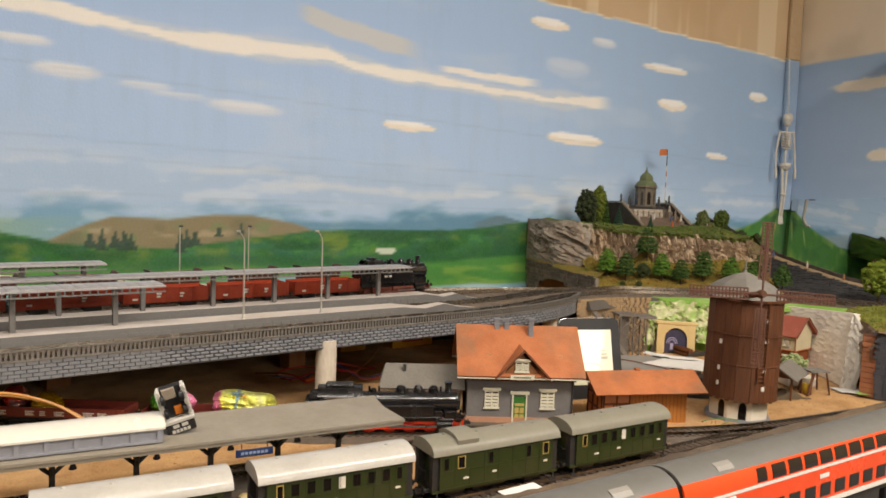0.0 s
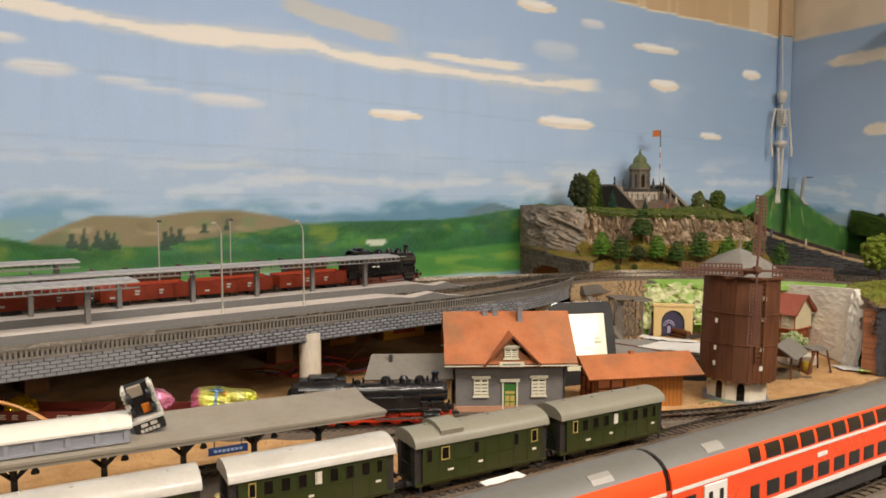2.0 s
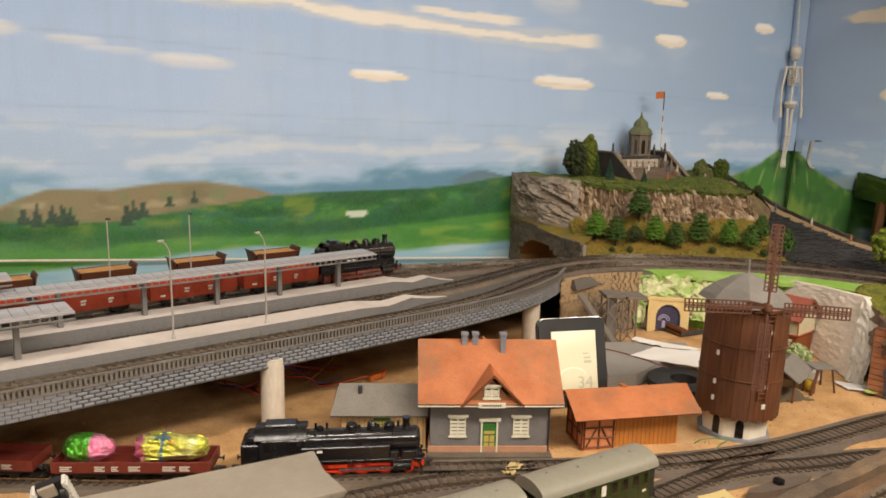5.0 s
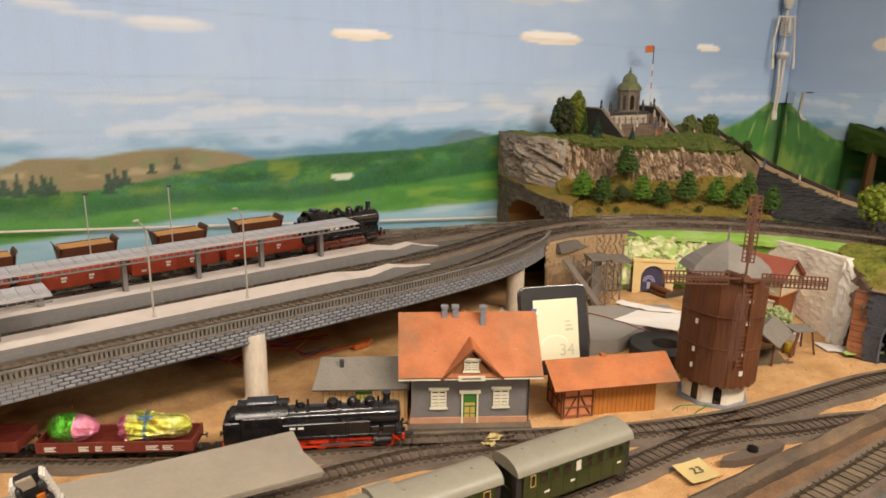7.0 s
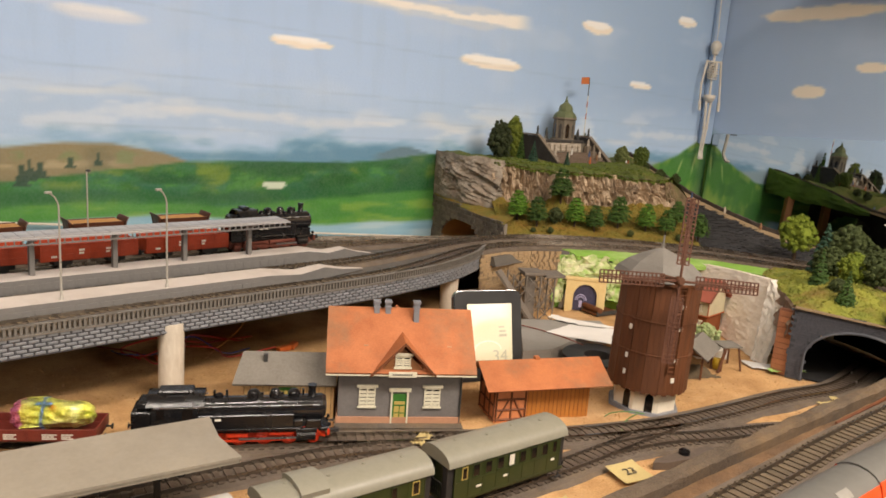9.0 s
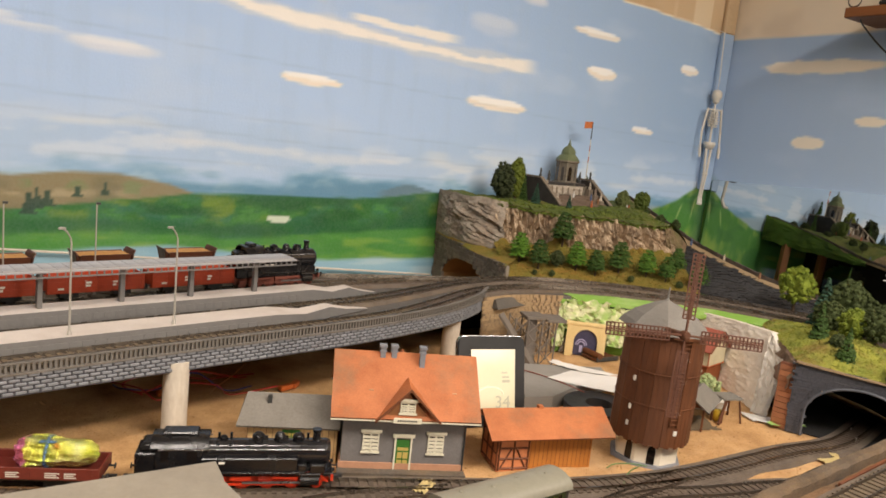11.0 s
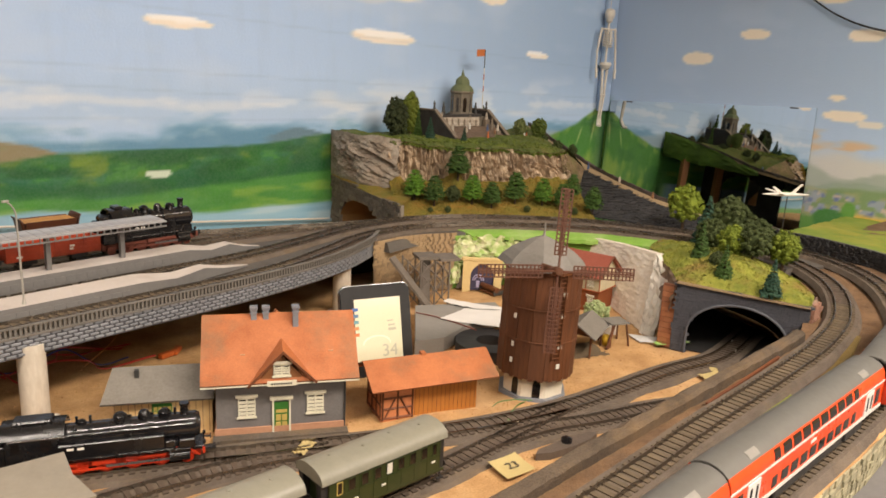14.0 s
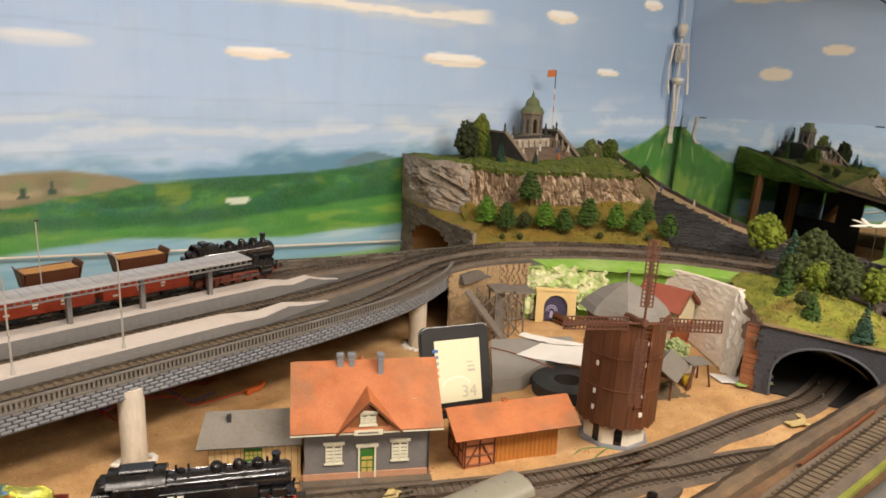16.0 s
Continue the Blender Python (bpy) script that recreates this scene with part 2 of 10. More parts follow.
def mural_back(X, Z):
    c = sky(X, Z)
    # pale mist and distant blue ranges
    n = cloudy(X * 9, Z * 30, 3, 4) - 0.5
    mist = step(0.085, 0.0, np.abs(Z - 0.255 - 0.05 * n))
    c = lay(c, "a6c1dd", mist * 0.5)
    c = lay(c, "dce3ec", mist * step(0.5, 0.66, cloudy(X * 11, Z * 34, 7, 4)) * 0.55)
    c = lay(c, "e0e2e6", step(0.012, 0.003, np.abs(Z - 0.262 + 0.02 * (X - 0.7) ** 2 - 0.03 * n)) * step(0.4, 0.62, cloudy(X * 6, Z * 12, 9, 3)) * 0.5)
    c = lay(c, "d2dae2", step(0.016, 0.003, np.abs(Z - 0.292 + 0.02 * X - 0.05 * n)) * step(0.45, 0.7, cloudy(X * 8, Z * 9, 19, 3)) * 0.6)
    blue = step(0.235, 0.195, Z + 0.07 * n)
    c = lay(c, "709fbe", blue * 0.85)
    c = lay(c, "c3d6e0", blue * step(0.52, 0.66, cloudy(X * 16, Z * 40, 11, 4)) * 0.55)
    c = lay(c, "5c8aa6", step(0.222, 0.19, Z + 0.06 * n) * step(0.45, 0.8, X + 0.5 * n) * 0.85)
    c = lay(c, "63808f", step(0.2, 0.196, Z - 0.018 * np.exp(-((X - 1.06) / 0.05) ** 2) - 0.01 * n) * step(0.98, 1.02, X))
    c = lay(c, "8fb09c", step(0.2, 0.185, Z + 0.03 * n) * step(0.3, 0.05, X) * 0.9)
    # green country, with a brown hill
    ridge = np.interp(X, [-0.5, 0.0, 0.11, 0.2, 0.37, 0.55, 0.64, 0.94, 1.13, 1.4], [0.185, 0.178, 0.172, 0.15, 0.142, 0.165, 0.178, 0.183, 0.2, 0.17])
    hill = np.interp(X, [0.12, 0.19, 0.24, 0.28, 0.37, 0.45, 0.52, 0.6, 0.68], [0.14, 0.158, 0.184, 0.197, 0.193, 0.203, 0.204, 0.19, 0.165])
    c = lay(c, "8a8062", step(0.004, -0.002, Z - hill - 0.006 * n) * step(0.1, 0.15, X) * step(0.7, 0.62, X))
    c = lay(c, "a79a7b", step(0.004, -0.004, np.abs(Z - 0.172 - 0.02 * n) - 0.006) * step(0.2, 0.26, X) * step(0.56, 0.5, X) * step(0.4, 0.6, cloudy(X * 30, Z * 60, 21, 3)))
    c = lay(c, "6f8a5a", step(0.52, 0.66, cloudy(X * 26, Z * 50, 24, 3)) * step(0.004, -0.004, Z - hill + 0.006) * step(0.12, 0.2, X) * step(0.66, 0.58, X) * 0.5)
    c = lay(c, "6f6b50", step(0.5, 0.75, cloudy(X * 14, Z * 26, 23, 3)) * step(0.004, -0.004, Z - hill + 0.004) * step(0.12, 0.2, X) * step(0.66, 0.58, X) * 0.6)
    far = 0.205 + 0.012 * np.sin(X * 9.0) + 0.02 * n
    c = lay(c, "93a9b6", step(0.006, -0.006, Z - far) * step(1.25, 1.35, X) * 0.85)
    g = step(0.003, -0.003, Z - ridge - 0.008 * n)
    c = lay(c, "2d6a2c", g)
    c = lay(c, "3d7d62", g * step(0.5, 0.72, cloudy(X * 12, Z * 30, 36, 4)) * 0.55)
    c = lay(c, "4f8f3a", g * step(0.5, 0.64, cloudy(X * 34, Z * 60, 38, 3)) * 0.6)
    c = lay(c, "2a6450", g * step(0.54, 0.66, cloudy(X * 30, Z * 80, 39, 3)) * 0.6)
    c = lay(c, "7d8c30", g * step(0.54, 0.72, cloudy(X * 22, Z * 30, 33, 4)) * 0.7)
    c = lay(c, "1c5426", g * step(0.48, 0.68, cloudy(X * 12, Z * 34, 31, 4)) * 0.75)
    c = lay(c, "57904a", g * step(0.5, 0.8, cloudy(X * 5, Z * 28, 35, 4)) * step(0.17, 0.1, Z) * 0.8)
    c = lay(c, "2c5f49", g * step(0.16, 0.19, Z) * 0.5)
    # light meadow and the lake before it
    m2 = np.interp(X, [-0.5, 0.2, 0.5, 0.7, 0.9, 1.2], [0.09, 0.095, 0.108, 0.1, 0.112, 0.136])
    c = lay(c, "1d5a30", step(0.02, 0.002, np.abs(Z - m2 - 0.014 - 0.012 * n)) * 0.7 * step(0.2, 0.4, X))
    c = lay(c, "4d8f3c", step(0.006, -0.004, Z - m2 - 0.012 * n) * 0.75)
    c = lay(c, "86a644", step(0.004, -0.004, Z - m2 - 0.008 * n) * step(0.55, 0.7, cloudy(X * 9, Z * 50, 37, 4)) * 0.6)
    shore = np.interp(X, [-0.5, 0.1, 0.3, 0.45, 0.6, 0.75, 0.9, 1.15], [0.07, 0.066, 0.07, 0.08, 0.087, 0.07, 0.06, 0.066])
    c = lay(c, "8cb4c6", step(0.005, -0.003, Z - shore - 0.008 * n))
    c = lay(c, "6fa0b8", step(0.005, -0.003, Z - shore - 0.008 * n) * step(0.45, 0.75, cloudy(X * 6, Z * 60, 51, 3)) * 0.7)
    c = lay(c, "b7cdd2", step(0.005, -0.003, Z - shore) * step(0.55, 0.8, cloudy(X * 8, Z * 70, 57, 3)) * 0.6)
    c = lay(c, "79a866", step(0.022, 0.012, Z + 0.008 * n))
    # cabins and conifers
    c = lay(c, "c9d6c2", puff(X, Z, 0.793, 0.139, 0.024, 0.009, 3))
    for tx, tz, th in ((0.246, 0.158, 0.03), (0.264, 0.158, 0.045), (0.285, 0.158, 0.03), (0.3, 0.157, 0.042), (0.31, 0.155, 0.03), (0.393, 0.155, 0.04), (0.404, 0.16, 0.035), (0.418, 0.165, 0.035), (0.46, 0.175, 0.022), (0.5, 0.18, 0.02)):
        w = np.clip((tz + th * 0.55 - Z) / th, 0, 1) * 0.011
        c = lay(c, "2d4638", (np.abs(X - tx) < w * (0.6 + 0.4 * np.abs(np.sin(Z * 700)))) * (Z > tz - th * 0.45) * 0.85)
    # clouds
    band = [(-0.4, 0.56), (0.07, 0.541), (0.116, 0.541), (0.196, 0.539), (0.28, 0.528), (0.371, 0.519), (0.468, 0.516), (0.571, 0.516), (0.659, 0.519), (0.706, 0.507), (0.803, 0.497), (0.919, 0.494), (1.044, 0.484), (1.178, 0.481), (1.36, 0.486)]
    cream = "efebe4"
    c = lay(c, "e0dcd6", ribbon(X, Z, band, 0.015, 61) * 0.4)
    c = lay(c, cream, ribbon(X, Z, band, 0.0088, 62) * 0.95)
    c = lay(c, cream, ribbon(X, Z, [(0.9, 0.521), (1.014, 0.515), (1.16, 0.512)], 0.008, 64) * 0.95)
    c = lay(c, "d2cfc9", ribbon(X, Z, [(0.6, 0.596), (0.704, 0.57), (0.86, 0.548)], 0.014, 66) * 0.75)
    for x, z, w, h, a in ((0.147, 0.487, 0.05, 0.01, 0.7), (0.212, 0.443, 0.06, 0.0145, 0.68), (0.335, 0.43, 0.05, 0.008, 0.5), (0.39, 0.418, 0.06, 0.006, 0.4), (0.505, 0.407, 0.078, 0.0135, 0.62), (0.837, 0.397, 0.07, 0.0115, 1),
                          (1.262, 0.399, 0.095, 0.0165, 1), (1.177, 0.65, 0.06, 0.016, 1), (1.331, 0.628, 0.04, 0.012, 0.6), (1.552, 0.503, 0.055, 0.017, 1), (1.855, 0.55, 0.04, 0.015, 1), (1.527, 0.588, 0.085, 0.011, 0.9), (1.714, 0.384, 0.045, 0.01, 1), (1.23, 0.56, 0.07, 0.025, 0.3)):
        c = lay(c, "ebe2d4" if a > 0.85 else "e4e3e6", puff(X, Z, x, z - 0.002, w * 0.96, h * 0.95, int(x * 97), -0.03, 0.35 if a > 0.85 else 0.8) * a)
        c = lay(c, "f4f4f3", puff(X, Z, x - w * 0.05, z + h * 0.25, w * 0.8, h * 0.6, int(x * 61), -0.03, 0.35 if a > 0.85 else 0.8) * a * (0.8 if a > 0.85 else 0.6))
    # green mountain in the corner
    mt = np.interp(X, [1.62, 1.79, 1.88, 1.934, 1.974, 2.01], [0.14, 0.186, 0.215, 0.24, 0.262, 0.27])
    c = lay(c, "3f7a2c", step(0.006, -0.004, Z - mt - 0.01 * n) * step(1.6, 1.7, X))
    c = lay(c, "8aa544", step(0.004, -0.004, Z - mt) * step(0.5, 0.75, cloudy(X * 26, Z * 12, 71, 3)) * step(1.6, 1.7, X) * 0.8)
    c = lay(c, "2c5a30", step(0.004, -0.004, Z - mt) * step(1.93, 1.99, X) * 0.7)
    c = lay(c, "2f6a2c", step(0.004, -0.004, Z - mt) * step(0.5, 0.7, cloudy(X * 14, Z * 22, 73, 3)) * step(1.6, 1.7, X) * 0.6)
    rim = step(0.014, 0.002, np.abs(Z - mt + 0.004)) * step(1.6, 1.7, X)
    c = lay(c, "8fa650", rim * step(0.4, 0.65, cloudy(X * 40, Z * 8, 75, 2)) * 0.6)
    for vx, vz, sl, ln in ((1.905, 0.205, 0.45, 0.06), (1.958, 0.225, 0.22, 0.075)):
        d = np.abs(X - vx - sl * (Z - vz) - 0.004 * (cloudy(X * 30, Z * 30, 76, 2) - 0.5))
        c = lay(c, "c9d08c", step(0.005, 0.001, d) * step(vz + 0.008, vz - 0.01, Z) * step(vz - ln, vz - ln * 0.4, Z) * 0.55)
    # thin joints of the boards
    for z0, k in ((0.335, -0.027), (0.312, -0.04), (0.455, -0.05), (0.24, -0.01)):
        c = lay(c, "7f93a8", step(0.003, 0.0005, np.abs(Z - z0 - k * X)) * 0.13)
    # bare wall above
    e = 0.752 - 0.05 * X + 0.004 * n + 0.004 * vnoise(X * 30, X * 0, 80)
    bare = step(0.0, 0.003, Z - e)
    c = lay(c, "e6dcc6", step(-0.004, -0.001, Z - e))
    c = lay(c, "c6aa86", bare)
    c = lay(c, "dac6a6", bare * step(0.58, 0.66, cloudy(X * 40, Z * 1.5, 83, 2)) * 0.8)
    c = lay(c, "b3946f", bare * step(0.5, 0.8, cloudy(X * 9, Z * 9, 85, 3)) * 0.35)
    return c


def mural_right(Y, Z):
    X = 3.5 - Y
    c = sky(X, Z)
    c = lay(c, "b3c6de", np.ones_like(X) * 0.5 * step(0.2, 0.36, Z))
    n = cloudy(Y * 9, Z * 30, 103, 4) - 0.5
    warm = step(1.0, 0.86, Y)
    c = lay(c, "d3cfc6", step(0.22, 0.185, Z + 0.04 * n) * warm * 0.9)
    c = lay(c, "d9b893", step(0.55, 0.75, cloudy(Y * 11, Z * 40, 111, 3)) * step(0.262, 0.235, Z) * step(0.19, 0.215, Z) * warm * 0.95)
    c = lay(c, "a8b2a6", step(0.172, 0.16, Z + 0.05 * n + 0.012 * np.sin(Y * 40)) * warm)
    c = lay(c, "94a592", step(0.15, 0.142, Z + 0.06 * n) * warm * 0.8)
    c = lay(c, "7f9a68", step(0.135, 0.122, Z + 0.05 * n) * warm)
    c = lay(c, "b0a878", step(0.5, 0.65, cloudy(Y * 30, Z * 60, 119, 3)) * step(0.135, 0.122, Z) * warm * 0.6)
    vil = step(0.45, 0.6, vnoise(Y * 70, Z * 90, 121)) * step(0.125, 0.115, Z) * step(0.065, 0.075, Z) * warm
    c = lay(c, "9aa3b4", vil * 0.9)
    c = lay(c, "6f7ea3", vil * step(0.6, 0.7, vnoise(Y * 110, Z * 140, 123)))
    c = lay(c, "c9b7a8", vil * step(0.7, 0.8, vnoise(Y * 90, Z * 120, 127)))
    c = lay(c, "5f9440", step(0.07, 0.06, Z + 0.02 * n) * warm)
    field = step(0.0, 0.01, 0.79 - Y + 0.4 * n * 0.1) * step(0.088, 0.082, Z + 0.02 * n) * step(0.018, 0.024, Z) * warm
    c = lay(c, "dcb94e", field)
    c = lay(c, "7c8a4a", field * step(0.006, 0.002, np.abs(Z - 0.052 - 0.1 * n * 0.05)))
    c = lay(c, "3f7f35", puff(Y, Z, 0.833, 0.062, 0.042, 0.034, 7) * 0.95)
    c = lay(c, "5c9a34", puff(Y, Z, 0.80, 0.09, 0.016, 0.024, 17) * 0.9)
    c = lay(c, "4c8a3c", puff(Y, Z, 0.76, 0.015, 0.06, 0.03, 9) * 0.95)
    # green hills by the corner
    mt = np.interp(Y, [0.9, 1.1, 1.22, 1.28, 1.34, 1.4, 1.46], [0.14, 0.16, 0.15, 0.165, 0.16, 0.215, 0.262])
    g = step(0.006, -0.004, Z - mt - 0.012 * n) * step(0.95, 1.0, Y)
    c = lay(c, "8fb0b4", step(0.02, -0.01, Z - mt - 0.03) * step(0.95, 1.0, Y) * 0.6)
    c = lay(c, "37702a", g)
    c = lay(c, "7a9a3c", g * step(0.5, 0.75, cloudy(Y * 26, Z * 12, 131, 3)) * 0.8)
    c = lay(c, "2f5e2c", g * step(0.5, 0.8, cloudy(Y * 12, Z * 18, 137, 3)) * 0.7)
    cream = "eee2cf"
    for y, z, w, h, a in ((1.2, 0.575, 0.16, 0.02, 1), (1.26, 0.567, 0.09, 0.012, 1), (1.202, 0.395, 0.045, 0.019, 1), (1.063, 0.45, 0.04, 0.014, 1), (0.842, 0.284, 0.05, 0.014, 1), (0.862, 0.319, 0.02, 0.007, 1), (0.79, 0.27, 0.03, 0.01, 0.8),
                          (0.9, 0.525, 0.05, 0.016, 1), (0.825, 0.446, 0.04, 0.016, 1), (0.7, 0.5, 0.06, 0.02, 1), (0.6, 0.36, 0.06, 0.02, 1)):
        c = lay(c, cream, puff(Y, Z, y, z, w, h, int(y * 131)) * a)
    e = 0.645 + 0.004 * n
    c = lay(c, "8aa6c6", step(0.08, 0.0, e - Z) * 0.4)
    bare = step(0.0, 0.003, Z - e)
    c = lay(c, "e2d2ba", bare)
    c = lay(c, "bfae98", bare * step(0.5, 0.8, cloudy(Y * 9, Z * 9, 145, 3)) * 0.4)
    return c


def painted(name, place, U, V, colours, material):
    """A finely divided sheet whose points carry the mural's paint."""
    nu, nv = U.shape
    me = bpy.data.meshes.new(name)
    co = place(U, V).reshape(-1, 3)
    i = np.arange(nu * nv).reshape(nu, nv)
    f = np.stack([i[:-1, :-1], i[1:, :-1], i[1:, 1:], i[:-1, 1:]], -1).reshape(-1, 4)
    me.from_pydata(co.tolist(), [], f.tolist())
    a = me.color_attributes.new("paint", "FLOAT_COLOR", "POINT")
    s = np.clip(colours.reshape(-1, 3), 0, 1)
    lin = np.where(s <= 0.04045, s / 12.92, ((s + 0.055) / 1.055) ** 2.4)
    a.data.foreach_set("color", np.concatenate([lin, np.ones((len(lin), 1))], 1).astype(np.float32).ravel())
    me.materials.append(material)
    return me


WALL_Y, WALL_X = 1.46, 2.0
mural_mat = mat("brushed_wall_paint", "b9c2c8", rough=0.75, grain=220, patch=14, amount=0.35, bump=0.25, attr="paint", spec=0.25, depth=0.0015)
plain_wall = mat("old_wall_distemper", "b89f7e", "9f8666", rough=0.85, grain=180, patch=6, bump=0.2)
floor_mat = mat("grey_floor", "6d675e", "57524a", rough=0.7, grain=120, patch=5)
ceil_mat = mat("white_ceiling", "c4bdb0", "b3ab9c", rough=0.9, grain=150, patch=5)

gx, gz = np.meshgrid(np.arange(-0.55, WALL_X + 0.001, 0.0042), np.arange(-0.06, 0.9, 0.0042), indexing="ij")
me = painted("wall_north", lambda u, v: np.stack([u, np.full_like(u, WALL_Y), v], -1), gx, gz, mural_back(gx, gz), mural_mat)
wall_n = tagged(new("wall_north", me), "wall painted with blue sky, clouds, lake and green hills", "wall", kind="structure")
gy, gz = np.meshgrid(np.arange(WALL_Y, 0.2, -0.0045), np.arange(-0.06, 0.9, 0.0045), indexing="ij")
me = painted("wall_east", lambda u, v: np.stack([np.full_like(u, WALL_X), u, v], -1), gy, gz, mural_right(gy, gz), mural_mat)
wall_e = tagged(new("wall_east", me), "wall painted with blue sky, village and yellow fields", "wall", kind="structure")
bm = B()
box(bm, -3.2, 2.2, 1.464, 1.6, -0.95, CEIL)
solid("wall_behind_mural", bm, plain_wall, "tan plastered masonry wall behind the painting", "wall", kind="structure", soft=False)
bm = B()
box(bm, 2.004, 2.2, -2.6, 1.464, -0.95, CEIL)
solid("wall_side", bm, plain_wall, "tan plastered side wall of the room", "wall", kind="structure", soft=False)
bm = B()
box(bm, -3.2, -3.0, -2.6, 1.464, -0.95, CEIL)
solid("wall_west", bm, plain_wall, "plain tan plastered wall of the room", "wall", kind="structure", soft=False)
bm = B()
box(bm, -3.2, 2.2, -2.8, -2.6, -0.95, CEIL)
solid("wall_south", bm, plain_wall, "plain tan plastered wall of the room", "wall", kind="structure", soft=False)
bm = B()
box(bm, -3.2, 2.2, -2.8, 1.6, -1.0, -0.95)
solid("floor", bm, floor_mat, "grey basement floor under the layout", "floor", kind="structure", soft=False)
bm = B()
box(bm, -3.2, 2.2, -2.8, 1.6, CEIL, CEIL + 0.1)
solid("ceiling", bm, ceil_mat, "plain white ceiling", "ceiling", kind="structure", soft=False)


# ---- baseboard, embankment, viaduct deck and tracks ----
cork = mat("cork_granules", "d0a570", "9c7346", rough=0.95, grain=650, patch=24, amount=1.1, bump=0.6, dirt="dcb98c", dirt_amount=0.5, depth=0.002)
sand = mat("sand_strip", "8c6c4c", "624830", rough=0.95, grain=700, patch=40, amount=1.1, bump=0.8, dirt="54463a", dirt_amount=0.6, depth=0.003)
ballast = mat("ballast_grey", "6c6054", "4e443a", rough=0.9, grain=900, patch=40, amount=1.0, bump=0.6, dirt="7d6a52", dirt_amount=0.6, depth=0.0015)
sleeper_mat = mat("sleeper_brown", "574a3e", "41362d", rough=0.7, grain=500, patch=60, vary=0.2, bump=0.3)
bright_rail = mat("polished_rail", "b4aca0", "877e72", rough=0.2, metal=1.0, grain=300, patch=40, bump=0.05)
rail_mat = mat("rail_steel", "8a8074", "5e544a", rough=0.28, metal=0.9, grain=300, patch=40, bump=0.1)
deck_mat = mat("deck_grey", "5b564f", "45403a", rough=0.85, grain=600, patch=20, amount=0.8, bump=0.4, dirt="756b5e")
brick_mat = mat("grey_brick", "7b7d80", "5f6267", rough=0.6, grain=500, patch=50, vary=0.18, bump=0.4, depth=0.0006)
mortar_mat = mat("dark_mortar", "464548", "353437", rough=0.9, grain=600, patch=40)
platform_mat = mat("platform_stone", "c8bfb6", "b0a59b", rough=0.8, grain=500, patch=25, bump=0.2, dirt="8b7c6b")
kerb_earth = mat("earthy_kerb", "695a49", "443a2f", rough=0.95, grain=500, patch=24, amount=1.1, bump=0.8, dirt="8c6f4a", dirt_amount=0.6, depth=0.002)
kerb_mat = mat("grey_kerb", "665e54", "473f36", rough=0.9, grain=500, patch=30, amount=1.0, bump=0.7, dirt="8c7350", dirt_amount=0.7, depth=0.002)

GAUGE = 0.0168
sleeper_bm = B()
box(sleeper_bm, -0.0022, 0.0022, -0.013, 0.013, 0, 0.0022)
sleeper_me = bpy.data.meshes.new("sleeper")
sleeper_bm.to_mesh(sleeper_me)
sleeper_bm.free()
sleeper_me.materials.append(sleeper_mat)


tan_sleeper = mat("dusty_tan_sleeper", "665844", "4d4232", rough=0.8, grain=500, patch=60, vary=0.2, bump=0.3)
tan_sleeper_me = sleeper_me.copy()
tan_sleeper_me.materials.clear()
tan_sleeper_me.materials.append(tan_sleeper)


def track(pts, label, bed=0.025, pieces=None, shine=None, tan=False):
    """A model railway track: ballast bed, sleepers and two rails along a smooth line. pieces: the stretch of x in which sleepers are single."""
    p = spline(pts, 0.012)
    t = thing("railway_track", Matrix.Identity(4), label, "track", "tracks of the layout")
    bm = B()
    sweep(bm, p, [(-bed, -0.004), (-bed * 0.8, 0.0026), (bed * 0.8, 0.0026), (bed, -0.004)])
    part("ballast_bed", bm, ballast, t)
    for s in (-1, 1):
        bm = B()
        o = s * GAUGE / 2
        sweep(bm, p, [(o - 0.0009, 0.003), (o + 0.0009, 0.003), (o + 0.0005, 0.0064), (o - 0.0005, 0.0064)])
        part("rail", bm, shine or rail_mat, t, soft=False)
    rest = B()
    L = sum(math.dist(a, b) for a, b in zip(p, p[1:]))
    k = 0
    for i in range(int(L / 0.0085)):
        q, a = along(p, (i + 0.5) * 0.0085)
        m = Matrix.Translation((q.x, q.y, q.z + 0.0015)) @ Matrix.Rotation(radians(a), 4, "Z")
        light = tan and not (q.x > 0.8 and q.y > 0.52)
        if pieces and pieces[0] < q.x < pieces[1] and k < 300:
            share("sleeper", tan_sleeper_me if light else sleeper_me, t, m)
            k += 1
        else:
            box(rest, -0.0022, 0.0022, -0.013, 0.013, 0, 0.0022, m=m, mi=1 if light else 0)
    if len(rest.verts):
        tagged(part("far_sleeper", rest, [sleeper_mat, tan_sleeper], t, soft=False), kind="stuff")
    else:
        rest.free()
    return p


def row(x, off):
    """A point of the straight station throat, off metres behind the viaduct's face."""
    return 0.862 + 0.19 * (x - 0.4) + off


# ground board
bm = B()
def ground_z(x, y):
    return 0.0022 * fbm(x * 14, y * 14)
sheet(bm, lambda u, v: (-0.6 + 2.06 * u, 0.46 + 1.0 * v, ground_z(-0.6 + 2.06 * u, 0.46 + v) - 0.001), 110, 60)
ground = solid("ground", bm, cork, "baseboard strewn with orange-brown cork granules", "ground", kind="structure")
bm = B()
box(bm, -0.6, 1.46, 0.1, 1.455, -0.04, -0.012)
solid("baseboard", bm, cork, "wooden baseboard under the layout", "board", kind="structure", soft=False)

